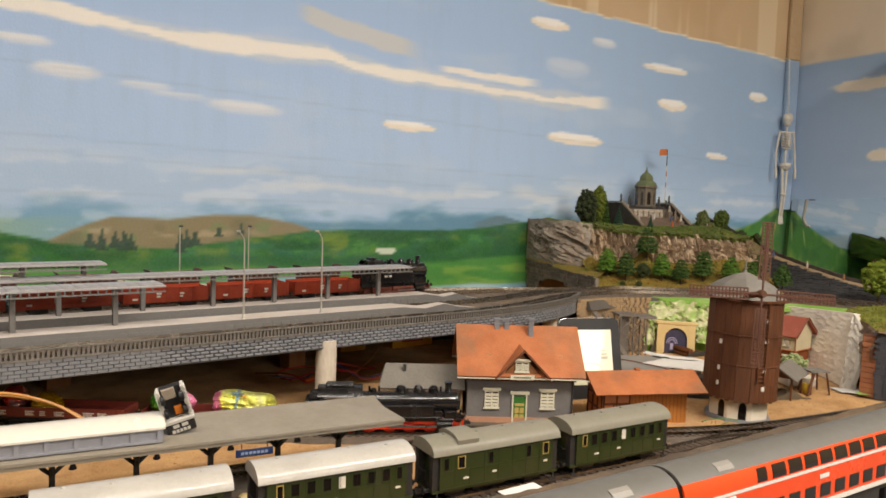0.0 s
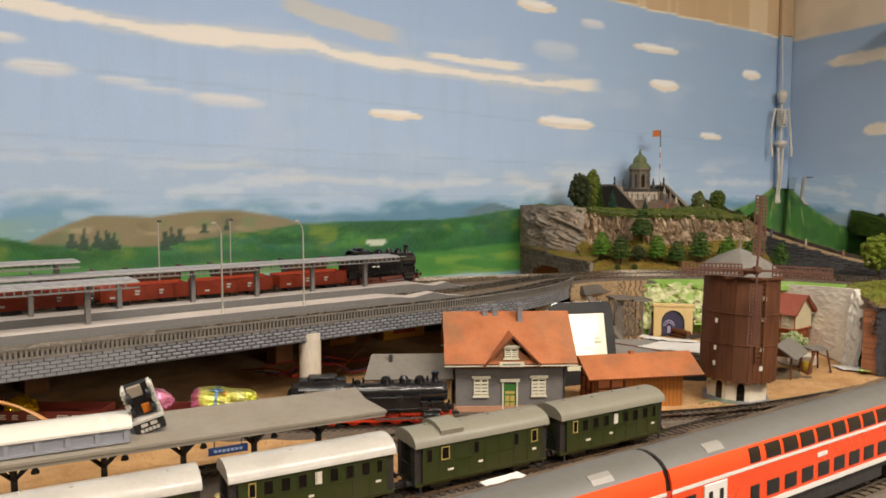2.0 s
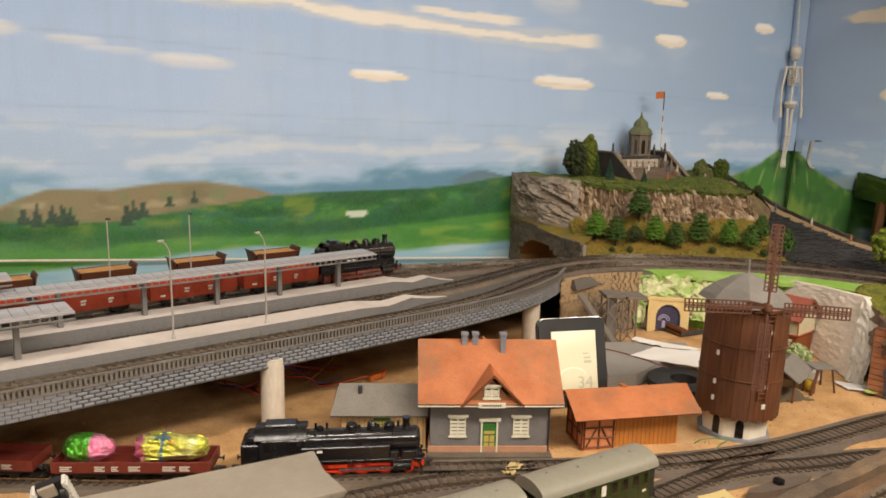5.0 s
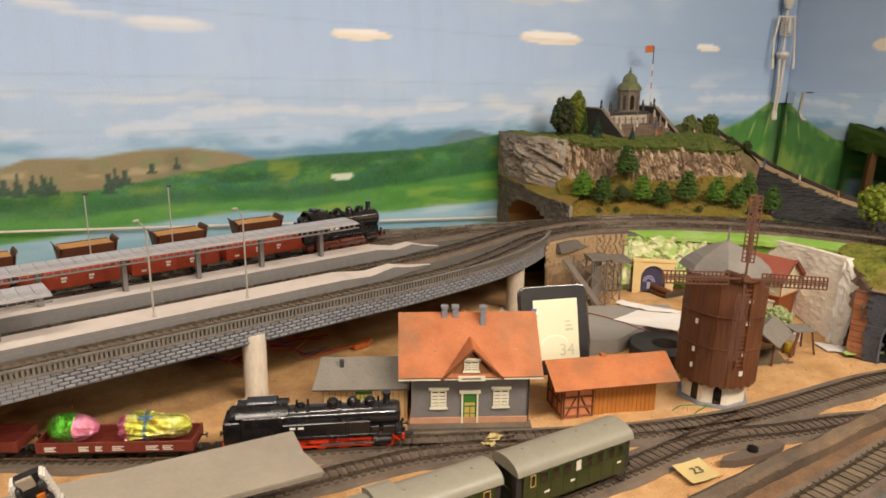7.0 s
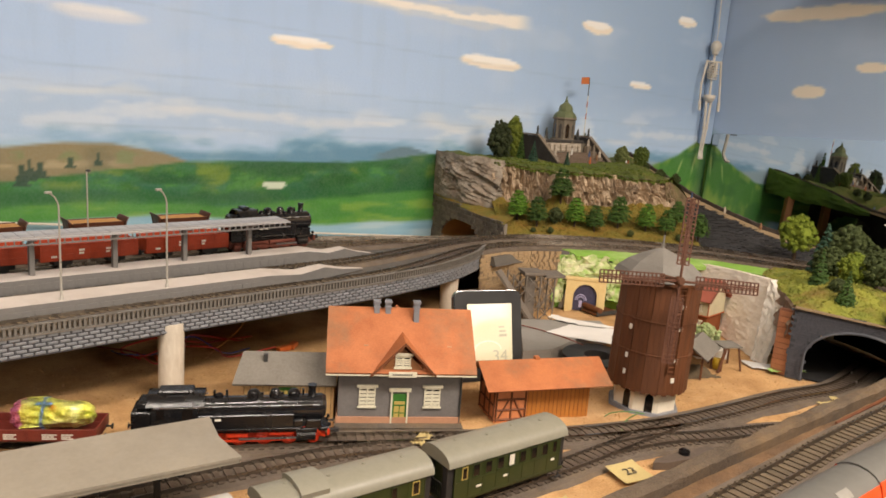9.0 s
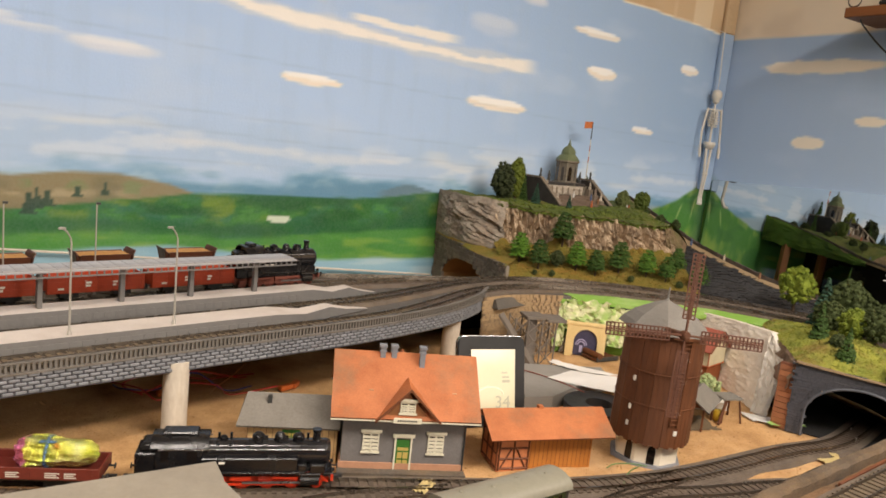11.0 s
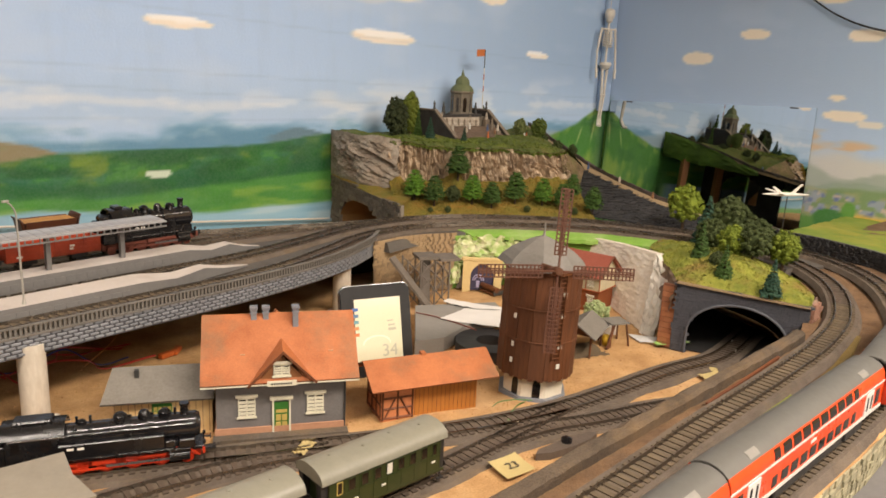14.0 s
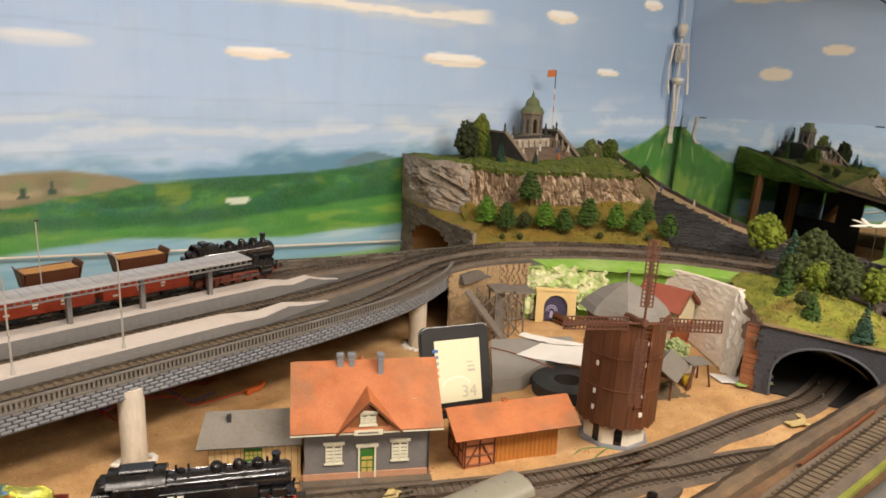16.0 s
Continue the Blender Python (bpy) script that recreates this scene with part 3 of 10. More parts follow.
rng = random.Random(9)
bm = B()
for i in range(6500):
    x, y = rng.uniform(0.3, 1.24), rng.uniform(0.5, 1.02)
    if y > 0.62 + 0.42 * (1.25 - x) + 0.1:
        continue
    r = rng.uniform(0.0004, 0.0013) * rng.choice((0.7, 1, 1, 1.25))
    z = ground_z(x, y) - 0.001
    vs = [bm.verts.new((x + r * a * rng.uniform(0.7, 1.3), y + r * b * rng.uniform(0.7, 1.3), z + r * c)) for a, b, c in ((-1, -0.7, -0.3), (1, -0.7, -0.3), (0, 1, -0.3), (0.1, 0, 0.9))]
    for q in ((0, 1, 3), (1, 2, 3), (2, 0, 3)):
        bm.faces.new([vs[k] for k in q])
granule_mat = mat("cork_crumbs", "c89a62", "7e5630", rough=0.95, grain=300, patch=160, amount=1.2, bump=0)
solid("cork_granules", bm, granule_mat, "loose orange-brown cork crumbs strewn on the board", "granules", kind="stuff", soft=False)

# embankment that carries the front line up to the deck
Z_FRONT = [(-0.6, 0.046), (0.5, 0.05), (0.85, 0.055), (1.055, 0.062), (1.167, 0.068), (1.266, 0.074), (1.36, 0.082), (1.41, 0.088), (1.43, 0.09)]
def rise(x):
    return float(np.interp(x, [a for a, b in Z_FRONT], [b for a, b in Z_FRONT]))
LINE_IN = [(-0.6, 0.300), (-0.2, 0.345), (0.2, 0.388), (0.5, 0.42), (0.8, 0.449), (0.892, 0.459), (1.055, 0.47), (1.167, 0.48), (1.266, 0.503), (1.356, 0.553), (1.41, 0.622), (1.427, 0.69), (1.412, 0.765), (1.378, 0.84), (1.335, 0.91), (1.27, 0.972), (1.196, 1.026), (1.106, 1.064), (1.02, 1.072), (0.94, 1.05), (0.85, 1.0), (0.75, 0.954), (0.6, 0.922), (0.4, 0.884), (-0.55, 0.7035)]
LINE_OUT = [(-0.6, 0.243), (-0.2, 0.283), (0.1, 0.314), (0.4, 0.3435), (0.76, 0.3724), (1.02, 0.3875), (1.2, 0.411), (1.31, 0.452), (1.405, 0.515), (1.47, 0.6), (1.488, 0.69), (1.468, 0.785), (1.425, 0.873), (1.377, 0.953), (1.308, 1.02), (1.228, 1.078), (1.132, 1.12), (1.04, 1.128), (0.95, 1.108), (0.85, 1.068), (0.75, 1.032), (0.6, 1.002), (0.4, 0.964), (-0.55, 0.7835)]
def raised(line):
    out, up = [], False
    for x, y in line:
        up = up or (y > 0.64)
        out.append((x, y, 0.09 if up else rise(x)))
    return out


track(raised(LINE_IN), "inner track line with dusty tan sleepers on dark ballast", pieces=(0.7, 1.35), tan=True, bed=0.021)
line_out = track(raised(LINE_OUT), "outer track line with dusty tan sleepers on dark ballast", tan=True, bed=0.021)
TC = track([(-0.55, row(-0.55, 0.212), 0.09), (0.0, row(0, 0.212), 0.09), (0.4, row(0.4, 0.212), 0.09), (0.686, 1.122, 0.09), (0.82, 1.135, 0.09), (0.92, 1.136, 0.09), (1.03, 1.131, 0.09)], "station track joining the curve before the rock")
TD = track([(-0.55, row(-0.55, 0.275), 0.09), (0.0, row(0, 0.275), 0.09), (0.4, row(0.4, 0.275), 0.09), (0.6, 1.172, 0.09), (0.74, 1.178, 0.09), (0.86, 1.158, 0.09), (0.97, 1.138, 0.09)], "rear station track on the viaduct")
T1 = track([(-0.55, 1.2, 0), (0.1, 0.945, 0), (0.248, 0.878, 0), (0.337, 0.832, 0), (0.448, 0.785, 0), (0.59, 0.732, 0), (0.656, 0.705, 0), (0.72, 0.678, 0), (0.798, 0.65, 0), (0.895, 0.628, 0), (0.978, 0.622, 0), (1.1, 0.62, 0), (1.2, 0.612, 0), (1.33, 0.64, 0)], "goods track past the small station into the tunnel", pieces=(0.2, 1.2), shine=bright_rail)
T2 = track([(x, y, -0.0006) for x, y in ((-0.4, 0.69), (0.2, 0.706), (0.4, 0.713), (0.489, 0.714), (0.564, 0.711), (0.617, 0.702), (0.68, 0.687))], "siding track joining the goods track", pieces=(0.2, 0.7))
T3 = track([(x, y, -0.0009) for x, y in ((-0.4, 0.575), (0.0, 0.58), (0.2, 0.584), (0.4, 0.589), (0.6, 0.597), (0.75, 0.606), (0.86, 0.618), (0.93, 0.624))], "track of the green passenger coaches", pieces=(0.1, 0.93))
track([(x, y, -0.0014) for x, y in ((0.8, 0.612), (0.87, 0.606), (0.933, 0.588), (1.0, 0.572), (1.07, 0.548))], "short branch track running to the kerb", pieces=(0.7, 1.1))

# front embankment: top sheet, kerb and retaining face
kerb_line = [(float(x), float(np.interp(x, [-0.6, 0.3, 0.748, 0.81, 0.93, 1.03, 1.136, 1.2], [0.38, 0.447, 0.487, 0.492, 0.499, 0.504, 0.507, 0.512]))) for x in np.arange(-0.6, 1.181, 0.008)]
def front_edge(x):
    """Where the embankment ends towards the room."""
    return np.interp(x, [a for a, b in LINE_OUT[:9]] + [2.0], [b - 0.0205 for a, b in LINE_OUT[:7]] + [0.418, 0.43, 0.2])


bm = B()
def bank(u, v):
    x = -0.6 + 2.59 * u
    far = float(np.interp(x, [k[0] for k in kerb_line] + [1.3, 1.42, 1.5, 2.0], [k[1] for k in kerb_line] + [0.56, 0.66, 0.7, 0.72]))
    near = float(front_edge(x))
    y = near + (far - near) * v
    return (x, y, rise(x) - 0.006 + 0.0012 * fbm(x * 20, y * 20))
sheet(bm, bank, 160, 36)
solid("embankment", bm, sand, "sandy embankment top carrying the front line", "embankment", kind="structure")
bm = B()
pts = [(x, y, rise(x)) for x, y in kerb_line]
sweep(bm, pts, [(0.006, -0.012), (0.006, 0.003), (0.003, 0.006), (-0.004, 0.006), (-0.008, 0.002), (-0.03, -0.02), (-0.055, -0.075), (-0.02, -0.075)])
for v in bm.verts:
    k = v.co * 60
    v.co += Vector((0.0, 0.0016 * fbm(k.x, k.y, k.z), 0.0013 * fbm(k.y, k.x, 7.0)))
kerb = solid("kerb", bm, kerb_earth, "earthy brown moulded kerb along the embankment edge", "kerb", kind="structure")

# viaduct deck
FACE = [(-0.55, row(-0.55, 0)), (0.26, row(0.26, 0)), (0.44, 0.87), (0.6, 0.9), (0.72, 0.925), (0.84, 0.962), (0.93, 1.012), (0.985, 1.06)]
face = spline([(x, y, 0) for x, y in FACE], 0.012)
BACK = [(-0.55, 1.09), (0.2, 1.2), (0.5, 1.25), (0.7, 1.24), (0.86, 1.2), (1.0, 1.18), (1.1, 1.168)]
back = spline([(x, y, 0) for x, y in BACK], 0.012)
bm = B()
N = 150
fa = [along(face, i / N * 0.9999 * sum(math.dist(a, b) for a, b in zip(face, face[1:])))[0] for i in range(N + 1)]
ba = [along(back, i / N * 0.9999 * sum(math.dist(a, b) for a, b in zip(back, back[1:])))[0] for i in range(N + 1)]
def deck_pt(u, v, z):
    i = round(u * N)
    p = fa[i].lerp(ba[i], v)
    return (p.x, p.y, z)
sheet(bm, lambda u, v: deck_pt(u, v, 0.088), N, 8)
sheet(bm, lambda u, v: deck_pt(1 - u, v, 0.08), N, 2)
sheet(bm, lambda u, v: deck_pt(u, 1, 0.08 + 0.008 * v), N, 1)
deck = solid("viaduct_deck", bm, deck_mat, "grey deck of the viaduct carrying the station tracks", "viaduct", kind="structure")
# added dark panel that blocks light falling in behind the deck
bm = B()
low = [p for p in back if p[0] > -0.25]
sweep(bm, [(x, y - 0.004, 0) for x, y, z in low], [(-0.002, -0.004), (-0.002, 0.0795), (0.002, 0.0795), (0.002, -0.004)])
solid("rear_board", bm, mat("light_block_brown", "2a221b", "1b1612", rough=0.9, grain=200, patch=20), "dark brown panel added to keep light out under the viaduct", "board", kind="structure", soft=False)
# loop roadbed
bm = B()
loop = [q for q in spline([((a[0] + b[0]) / 2, (a[1] + b[1]) / 2, 0) for a, b in zip([(1.41, 0.622), (1.427, 0.69), (1.412, 0.765), (1.378, 0.84), (1.335, 0.91), (1.27, 0.972), (1.196, 1.026), (1.106, 1.064), (1.02, 1.072), (0.95, 1.056)], [(1.47, 0.6), (1.488, 0.69), (1.468, 0.785), (1.425, 0.873), (1.377, 0.953), (1.308, 1.02), (1.228, 1.078), (1.132, 1.12), (1.04, 1.128), (0.96, 1.11)])], 0.02)]
sweep(bm, [(x, y, 0.086) for x, y, z in loop], [(-0.07, -0.012), (-0.064, 0.002), (0.064, 0.002), (0.07, -0.012)])
solid("loop_roadbed", bm, deck_mat, "grey curved roadbed of the double track", "roadbed", kind="structure")


# ---- viaduct: brick face, balusters, pillars, platforms, canopies, lamps ----
pillar_mat = mat("pillar_paper", "cfc6b6", "ab9d8a", rough=0.8, grain=300, patch=30, amount=0.8, bump=0.25, dirt="8f7f6c", stretch=(1, 1, 0.25))
plaster_white = mat("white_plaster", "d8d2c6", "b9b0a2", rough=0.9, grain=500, patch=40, bump=0.5)
grey_plastic = mat("grey_plastic", "74726f", "5d5b5a", rough=0.45, grain=300, patch=40, bump=0.05)
canopy_mat = mat("pale_canopy", "a3a1a0", "8e8d8d", rough=0.4, grain=200, patch=30, bump=0.1, dirt="6f6c66")
lamp_metal = mat("pale_lamp_post", "b8b4aa", "8d8a82", rough=0.35, metal=0.4, grain=200, patch=40, bump=0)
dark_paint = mat("dark_lamp_head", "3a3a38", "2a2a28", rough=0.5)

bm = B()
inner = [(x, y, 0.0) for x, y, z in face]
sweep(bm, inner, [(0.0, 0.07), (0.0, 0.089), (-0.01, 0.089), (-0.01, 0.07)])
viaduct_wall = solid("viaduct_wall", bm, mortar_mat, "viaduct side faced with grey bricks in dark mortar", "viaduct", kind="structure", soft=False)
face_len = sum(math.dist(a, b) for a, b in zip(inner, inner[1:]))
bl, bh = 0.0098, 0.0036
bmesh_brick = B()
box(bmesh_brick, -bl * 0.43, bl * 0.43, -0.0011, 0.002, 0.0004, bh - 0.0004, bevel=0.0006)
brick_me = bpy.data.meshes.new("brick")
bmesh_brick.to_mesh(brick_me)
bmesh_brick.free()
brick_me.materials.append(brick_mat)
rest, k = B(), 0
rng = random.Random(5)
for r in range(5):
    for i in range(int(face_len / bl) - 1):
        q, a = along(inner, (i + 0.5 + 0.5 * (r % 2)) * bl)
        m = Matrix.Translation((q.x, q.y, 0.0707 + r * bh)) @ Matrix.Rotation(radians(a + rng.uniform(-1.5, 1.5)), 4, "Z") @ Matrix.Translation((0, rng.uniform(-0.0003, 0.0002), 0))
        if 0.3 < q.x < 0.88 and k < 300:
            share("brick", brick_me, viaduct_wall, m)
            k += 1
        elif q.x > -0.1:
            box(rest, -bl * 0.45, bl * 0.45, -0.0011, 0.002, 0.0003, bh - 0.0003, bevel=0.0, m=m)
tagged(part("brick_courses", rest, brick_mat, viaduct_wall, soft=False), kind="stuff")

# baluster railing on the viaduct edge
baluster_mat = mat("weathered_baluster_plastic", "77726b", "565149", rough=0.65, grain=500, patch=45, amount=0.9, bump=0.2, dirt="4a443c", dirt_amount=0.6)
rail_t = thing("balustrade", Matrix.Identity(4), "low grey baluster railing along the viaduct edge", "railing")
bm = B()
sweep(bm, inner, [(0.001, 0.0977), (0.001, 0.099), (-0.003, 0.099), (-0.003, 0.0977)])
part("handrail", bm, baluster_mat, rail_t, soft=False)
bm = B()
sweep(bm, inner, [(0.002, 0.0885), (0.002, 0.0905), (-0.004, 0.0905), (-0.004, 0.0885)])
part("plinth", bm, baluster_mat, rail_t, soft=False)
bal_bm = B()
box(bal_bm, -0.0011, 0.0011, -0.0012, 0.0012, 0.0905, 0.0975)
bal_me = bpy.data.meshes.new("baluster")
bal_bm.to_mesh(bal_me)
bal_bm.free()
bal_me.materials.append(baluster_mat)
rest, k = B(), 0
for i in range(int(face_len / 0.0042) - 1):
    q, a = along(inner, (i + 0.5) * 0.0042)
    m = Matrix.Translation((q.x, q.y, 0)) @ Matrix.Rotation(radians(a), 4, "Z") @ Matrix.Translation((0, 0.001, 0))
    if 0.3 < q.x < 1.0 and k < 300:
        share("baluster", bal_me, rail_t, m)
        k += 1
    elif q.x > -0.1:
        box(rest, -0.0011, 0.0011, -0.0012, 0.0012, 0.0905, 0.0975, m=m)
tagged(part("far_baluster", rest, baluster_mat, rail_t, soft=False), kind="stuff")


def pillar(x, y, r, h, glue=True):
    t = thing("viaduct_pillar", pose(x, y, 0), "round pale cardboard pillar carrying the viaduct, glued down", "pillar", "viaduct pillars")
    bm = B()
    lathe(bm, (0, 0, 0), [(r, 0), (r * 0.98, h * 0.3), (r, h * 0.7), (r * 0.99, h)], 28)
    part("shaft", bm, pillar_mat, t)
    bm = B()
    n = 22
    for i in range(n):
        a = 2 * math.pi * i / n
        rr = r * random.uniform(0.9, 1.6)
        lathe(bm, (rr * math.cos(a), rr * math.sin(a), -0.001), [(0.004, 0), (0.0035, 0.0018), (0.001, 0.0034)], 7)
    part("glue_blob", bm, plaster_white, t, "white dried glue round the foot")


pillar(0.483, 0.886, 0.0122, 0.079)
pillar(0.886, 1.006, 0.0125, 0.079)
pillar(0.09, 0.835, 0.0122, 0.079)
wood_post = mat("brown_wood", "8a5a30", "6b4322", rough=0.7, grain=300, patch=25, stretch=(1, 1, 0.15), bump=0.2)
for x, y in ((0.50, 1.09), (0.9, 1.2), (0.2, 1.08)):
    bm = B()
    box(bm, -0.014, 0.014, -0.012, 0.012, 0, 0.08, bevel=0.001)
    solid("support_post", bm, wood_post, "square wooden post under the deck", "post", "wooden deck posts", m=pose(x, y, 0, 0, 0, 20))


bm = B()
box(bm, -0.0045, 0.0045, 0, 0.0014, 0.093, 0.1)
edge_panel_me = bpy.data.meshes.new("edge_panel")
bm.to_mesh(edge_panel_me)
bm.free()
edge_panel_me.materials.append(grey_plastic)


def platform(o0, o1, x_end, tip, label):
    """A long island platform with a ramp at its far end."""
    t = thing("platform", Matrix.Identity(4), label, "platform", "viaduct platforms")
    bm = B()
    xs = list(np.linspace(-0.55, x_end, 40))
    ring = []
    for x in xs:
        ring.append([bm.verts.new((x, row(x, o0), 0.089)), bm.verts.new((x, row(x, o0), 0.1052)), bm.verts.new((x, row(x, o1), 0.1052)), bm.verts.new((x, row(x, o1), 0.089))])
    for f, ease in ((0.3, 0.6), (0.55, 0.8), (0.75, 0.35), (0.9, 0.15), (1.0, 0.02)):
        x = x_end + (tip[0] - x_end) * f
        w = (1 - f) * 0.8 + 0.15
        mid = row(x_end, (o0 + o1) / 2) + (tip[1] - row(x_end, (o0 + o1) / 2)) * f
        z = 0.0905 + 0.0147 * ease
        h = (o1 - o0) / 2 * w
        ring.append([bm.verts.new((x, mid - h, 0.089)), bm.verts.new((x, mid - h, z)), bm.verts.new((x, mid + h, z)), bm.verts.new((x, mid + h, 0.089))])
    for a, b in zip(ring, ring[1:]):
        for i in range(3):
            bm.faces.new((a[i], b[i], b[i + 1], a[i + 1])).material_index = 0 if i == 1 else 1
    part("slab", bm, [platform_mat, grey_plastic], t)
    for o in (o0 - 0.0006, o1 - 0.0008):
        for x in np.arange(-0.1, x_end - 0.01, 0.011):
            share("edge_panel", edge_panel_me, t, Matrix.Translation((x, row(x, o), 0)) @ Matrix.Rotation(math.atan(0.19), 4, "Z"))
    return t


platform(0.0365, 0.074, 0.60, (0.745, 1.0), "pale stone platform with a ramp, grey panelled edges")
platform(0.130, 0.165, 0.69, (0.80, 1.082), "pale stone platform with a ramp, grey panelled edges")


def canopy(off, x0, x1, z, w, label, posts, foot=0.1052):
    t = thing("platform_canopy", Matrix.Identity(4), label, "canopy", "platform canopies")
    a = math.atan(0.19)
    L = (x1 - x0) / math.cos(a)
    base = Matrix.Translation((x0, row(x0, off), 0)) @ Matrix.Rotation(a, 4, "Z")
    bm = B()
    n = int(L / 0.012)
    box(bm, 0.0002, L / n - 0.0002, -w / 2 + 0.004, w / 2 - 0.004, -0.0004, 0.0012, bevel=0.0004)
    me = bpy.data.meshes.new("roof_panel")
    bm.to_mesh(me)
    bm.free()
    me.materials.append(canopy_mat)
    for i in range(n):
        share("roof_panel", me, t, base @ Matrix.Translation((i * L / n, 0, z)))
    bm = B()
    box(bm, 0, L, -w / 2 - 0.001, w / 2 + 0.001, z - 0.0015, z, m=base)
    part("roof_sheet", bm, canopy_mat, t, soft=False)
    for s in (-1, 1):
        bm = B()
        box(bm, 0, L, s * w / 2 - 0.0008, s * w / 2 + 0.0008, z - 0.007, z - 0.0055, m=base)
        for i in range(int(L / 0.0075)):
            box(bm, i * 0.0075, i * 0.0075 + 0.0012, s * w / 2 - 0.0007, s * w / 2 + 0.0007, z - 0.006, z, m=base)
        part("fascia", bm, grey_plastic, t, soft=False)
    for x in posts:
        bm = B()
        m = Matrix.Translation((x, row(x, off), 0)) @ Matrix.Rotation(a, 4, "Z")
        box(bm, -0.0026, 0.0026, -0.003, 0.003, foot, z - 0.001, bevel=0.0005, m=m)
        box(bm, -0.002, 0.002, -w / 2 + 0.004, w / 2 - 0.004, z - 0.004, z - 0.0015, m=m)
        part("post", bm, grey_plastic, t)
    return t


canopy(0.147, -0.5, 0.657, 0.147, 0.04, "long pale corrugated canopy on grey posts over the platform", (-0.1, 0.0, 0.105, 0.205, 0.292, 0.374, 0.454, 0.531, 0.612))
canopy(0.062, -0.5, 0.302, 0.147, 0.043, "shorter pale corrugated canopy on grey posts over the platform", (-0.1, 0.0, 0.08, 0.167, 0.258))


canopy(0.163, -0.5, 0.25, 0.1615, 0.036, "spare pale canopy roof stacked on top of another", (-0.1, 0.0, 0.09, 0.17, 0.23), foot=0.1485)


def street_lamp(x, off, arms, h=0.086, turn=0.0, base=0.1052):
    t = thing("street_lamp", pose(x, row(x, off), base, 0, 0, turn), "tall slim pale platform lamp with curved arm", "lamp", "platform lamps")
    bm = B()
    cyl(bm, (0, 0, 0), (0, 0, 0.004), 0.0022, 0.0014, 8)
    cyl(bm, (0, 0, 0.002), (0, 0, h), 0.0011, 0.0008, 8)
    part("pole", bm, lamp_metal, t)
    for s in arms:
        bm = B()
        pts = [(0, 0, h - 0.001), (s * 0.001, 0, h + 0.004), (s * 0.004, 0, h + 0.009), (s * 0.008, 0, h + 0.0125)]
        for p, q in zip(pts, pts[1:]):
            cyl(bm, p, q, 0.0007, n=6)
        part("arm", bm, lamp_metal, t)
        bm = B()
        box(bm, s * 0.009 - 0.003, s * 0.009 + 0.003, -0.0014, 0.0014, h + 0.0118, h + 0.0138, bevel=0.0004)
        part("lamp_head", bm, lamp_metal if h > 0.07 and base > 0.1 else dark_paint, t)


def rear_lamp(x, off, h=0.1095):
    t = thing("street_lamp", pose(x, row(x, off), 0.09, 0, 0, 10), "straight slim platform lamp with small dark head", "lamp", "platform lamps")
    bm = B()
    cyl(bm, (0, 0, 0), (0, 0, 0.004), 0.0022, 0.0014, 8)
    cyl(bm, (0, 0, 0.002), (0, 0, h), 0.0009, 0.0008, 8)
    part("pole", bm, lamp_metal, t)
    bm = B()
    box(bm, -0.001, 0.0042, -0.0014, 0.0014, h - 0.001, h + 0.0018, bevel=0.0005)
    part("lamp_head", bm, dark_paint, t)


street_lamp(0.391, 0.044, (-1,), turn=25)
street_lamp(0.487, 0.043, (-1,), turn=25)
rear_lamp(0.346, 0.243)
rear_lamp(0.44, 0.243)


# ---- trains ----
black_paint = mat("black_loco_paint", "131315", "0b0b0c", rough=0.24, grain=300, patch=60, bump=0.08, dirt="3a3733", dirt_amount=0.35)
boiler_gloss = mat("glossy_black_boiler", "1d1d1f", "121213", rough=0.2, grain=300, patch=40, bump=0.05, dirt="4a4743", dirt_amount=0.3, coat=0.4)
loco_red = mat("red_running_gear", "cc3a1c", "a02a10", rough=0.45, grain=300, patch=60, bump=0.05)
dark_frame = mat("dark_underframe", "2a2826", "1d1b1a", rough=0.7, grain=400, patch=80, bump=0.2)
bright_metal = mat("bright_metal", "b9b9b9", "8f8f8f", rough=0.25, metal=0.9, grain=300, patch=50, bump=0)
white_print = mat("white_print", "d8d4c8", "bfbaad", rough=0.6, bump=0)
brown_wagon = mat("oxide_brown_plastic", "6e2c22", "58211a", rough=0.5, grain=400, patch=60, bump=0.08)
red_wagon = mat("rusty_red_wagon", "a63a16", "80290d", rough=0.55, grain=400, patch=60, bump=0.15, dirt="4a2018")
green_coach = mat("bottle_green_paint", "2c3818", "202a11", rough=0.45, grain=300, patch=60, bump=0.05, dirt="44432f")
grey_roof = mat("grey_coach_roof", "827f70", "706d5f", rough=0.5, grain=300, patch=30, bump=0.05, dirt="8a877a")
silver_roof = mat("silver_coach_roof", "b8b4ab", "a29e95", rough=0.4, grain=300, patch=30, bump=0.03, dirt="77746c", coat=0.3)
dark_glass = mat("dark_window", "1a1614", "120f0e", rough=0.12, bump=0, spec=0.6)
cream_frame = mat("cream_window_frame", "b9a25a", "9d8848", rough=0.5, bump=0)
dd_red = mat("traffic_red_paint", "e04a1c", "d04016", rough=0.35, grain=200, patch=40, amount=0.35, bump=0.02)
dd_panel = mat("pale_grey_roof_paint", "85827b", "75726b", rough=0.5, bump=0.05)
dd_white = mat("white_stripe_paint", "d9d6d0", "c6c2ba", rough=0.4, bump=0.02)
dd_grey = mat("grey_dd_roof", "5f5e59", "53514d", rough=0.5, grain=200, patch=25, amount=0.4, bump=0.03)
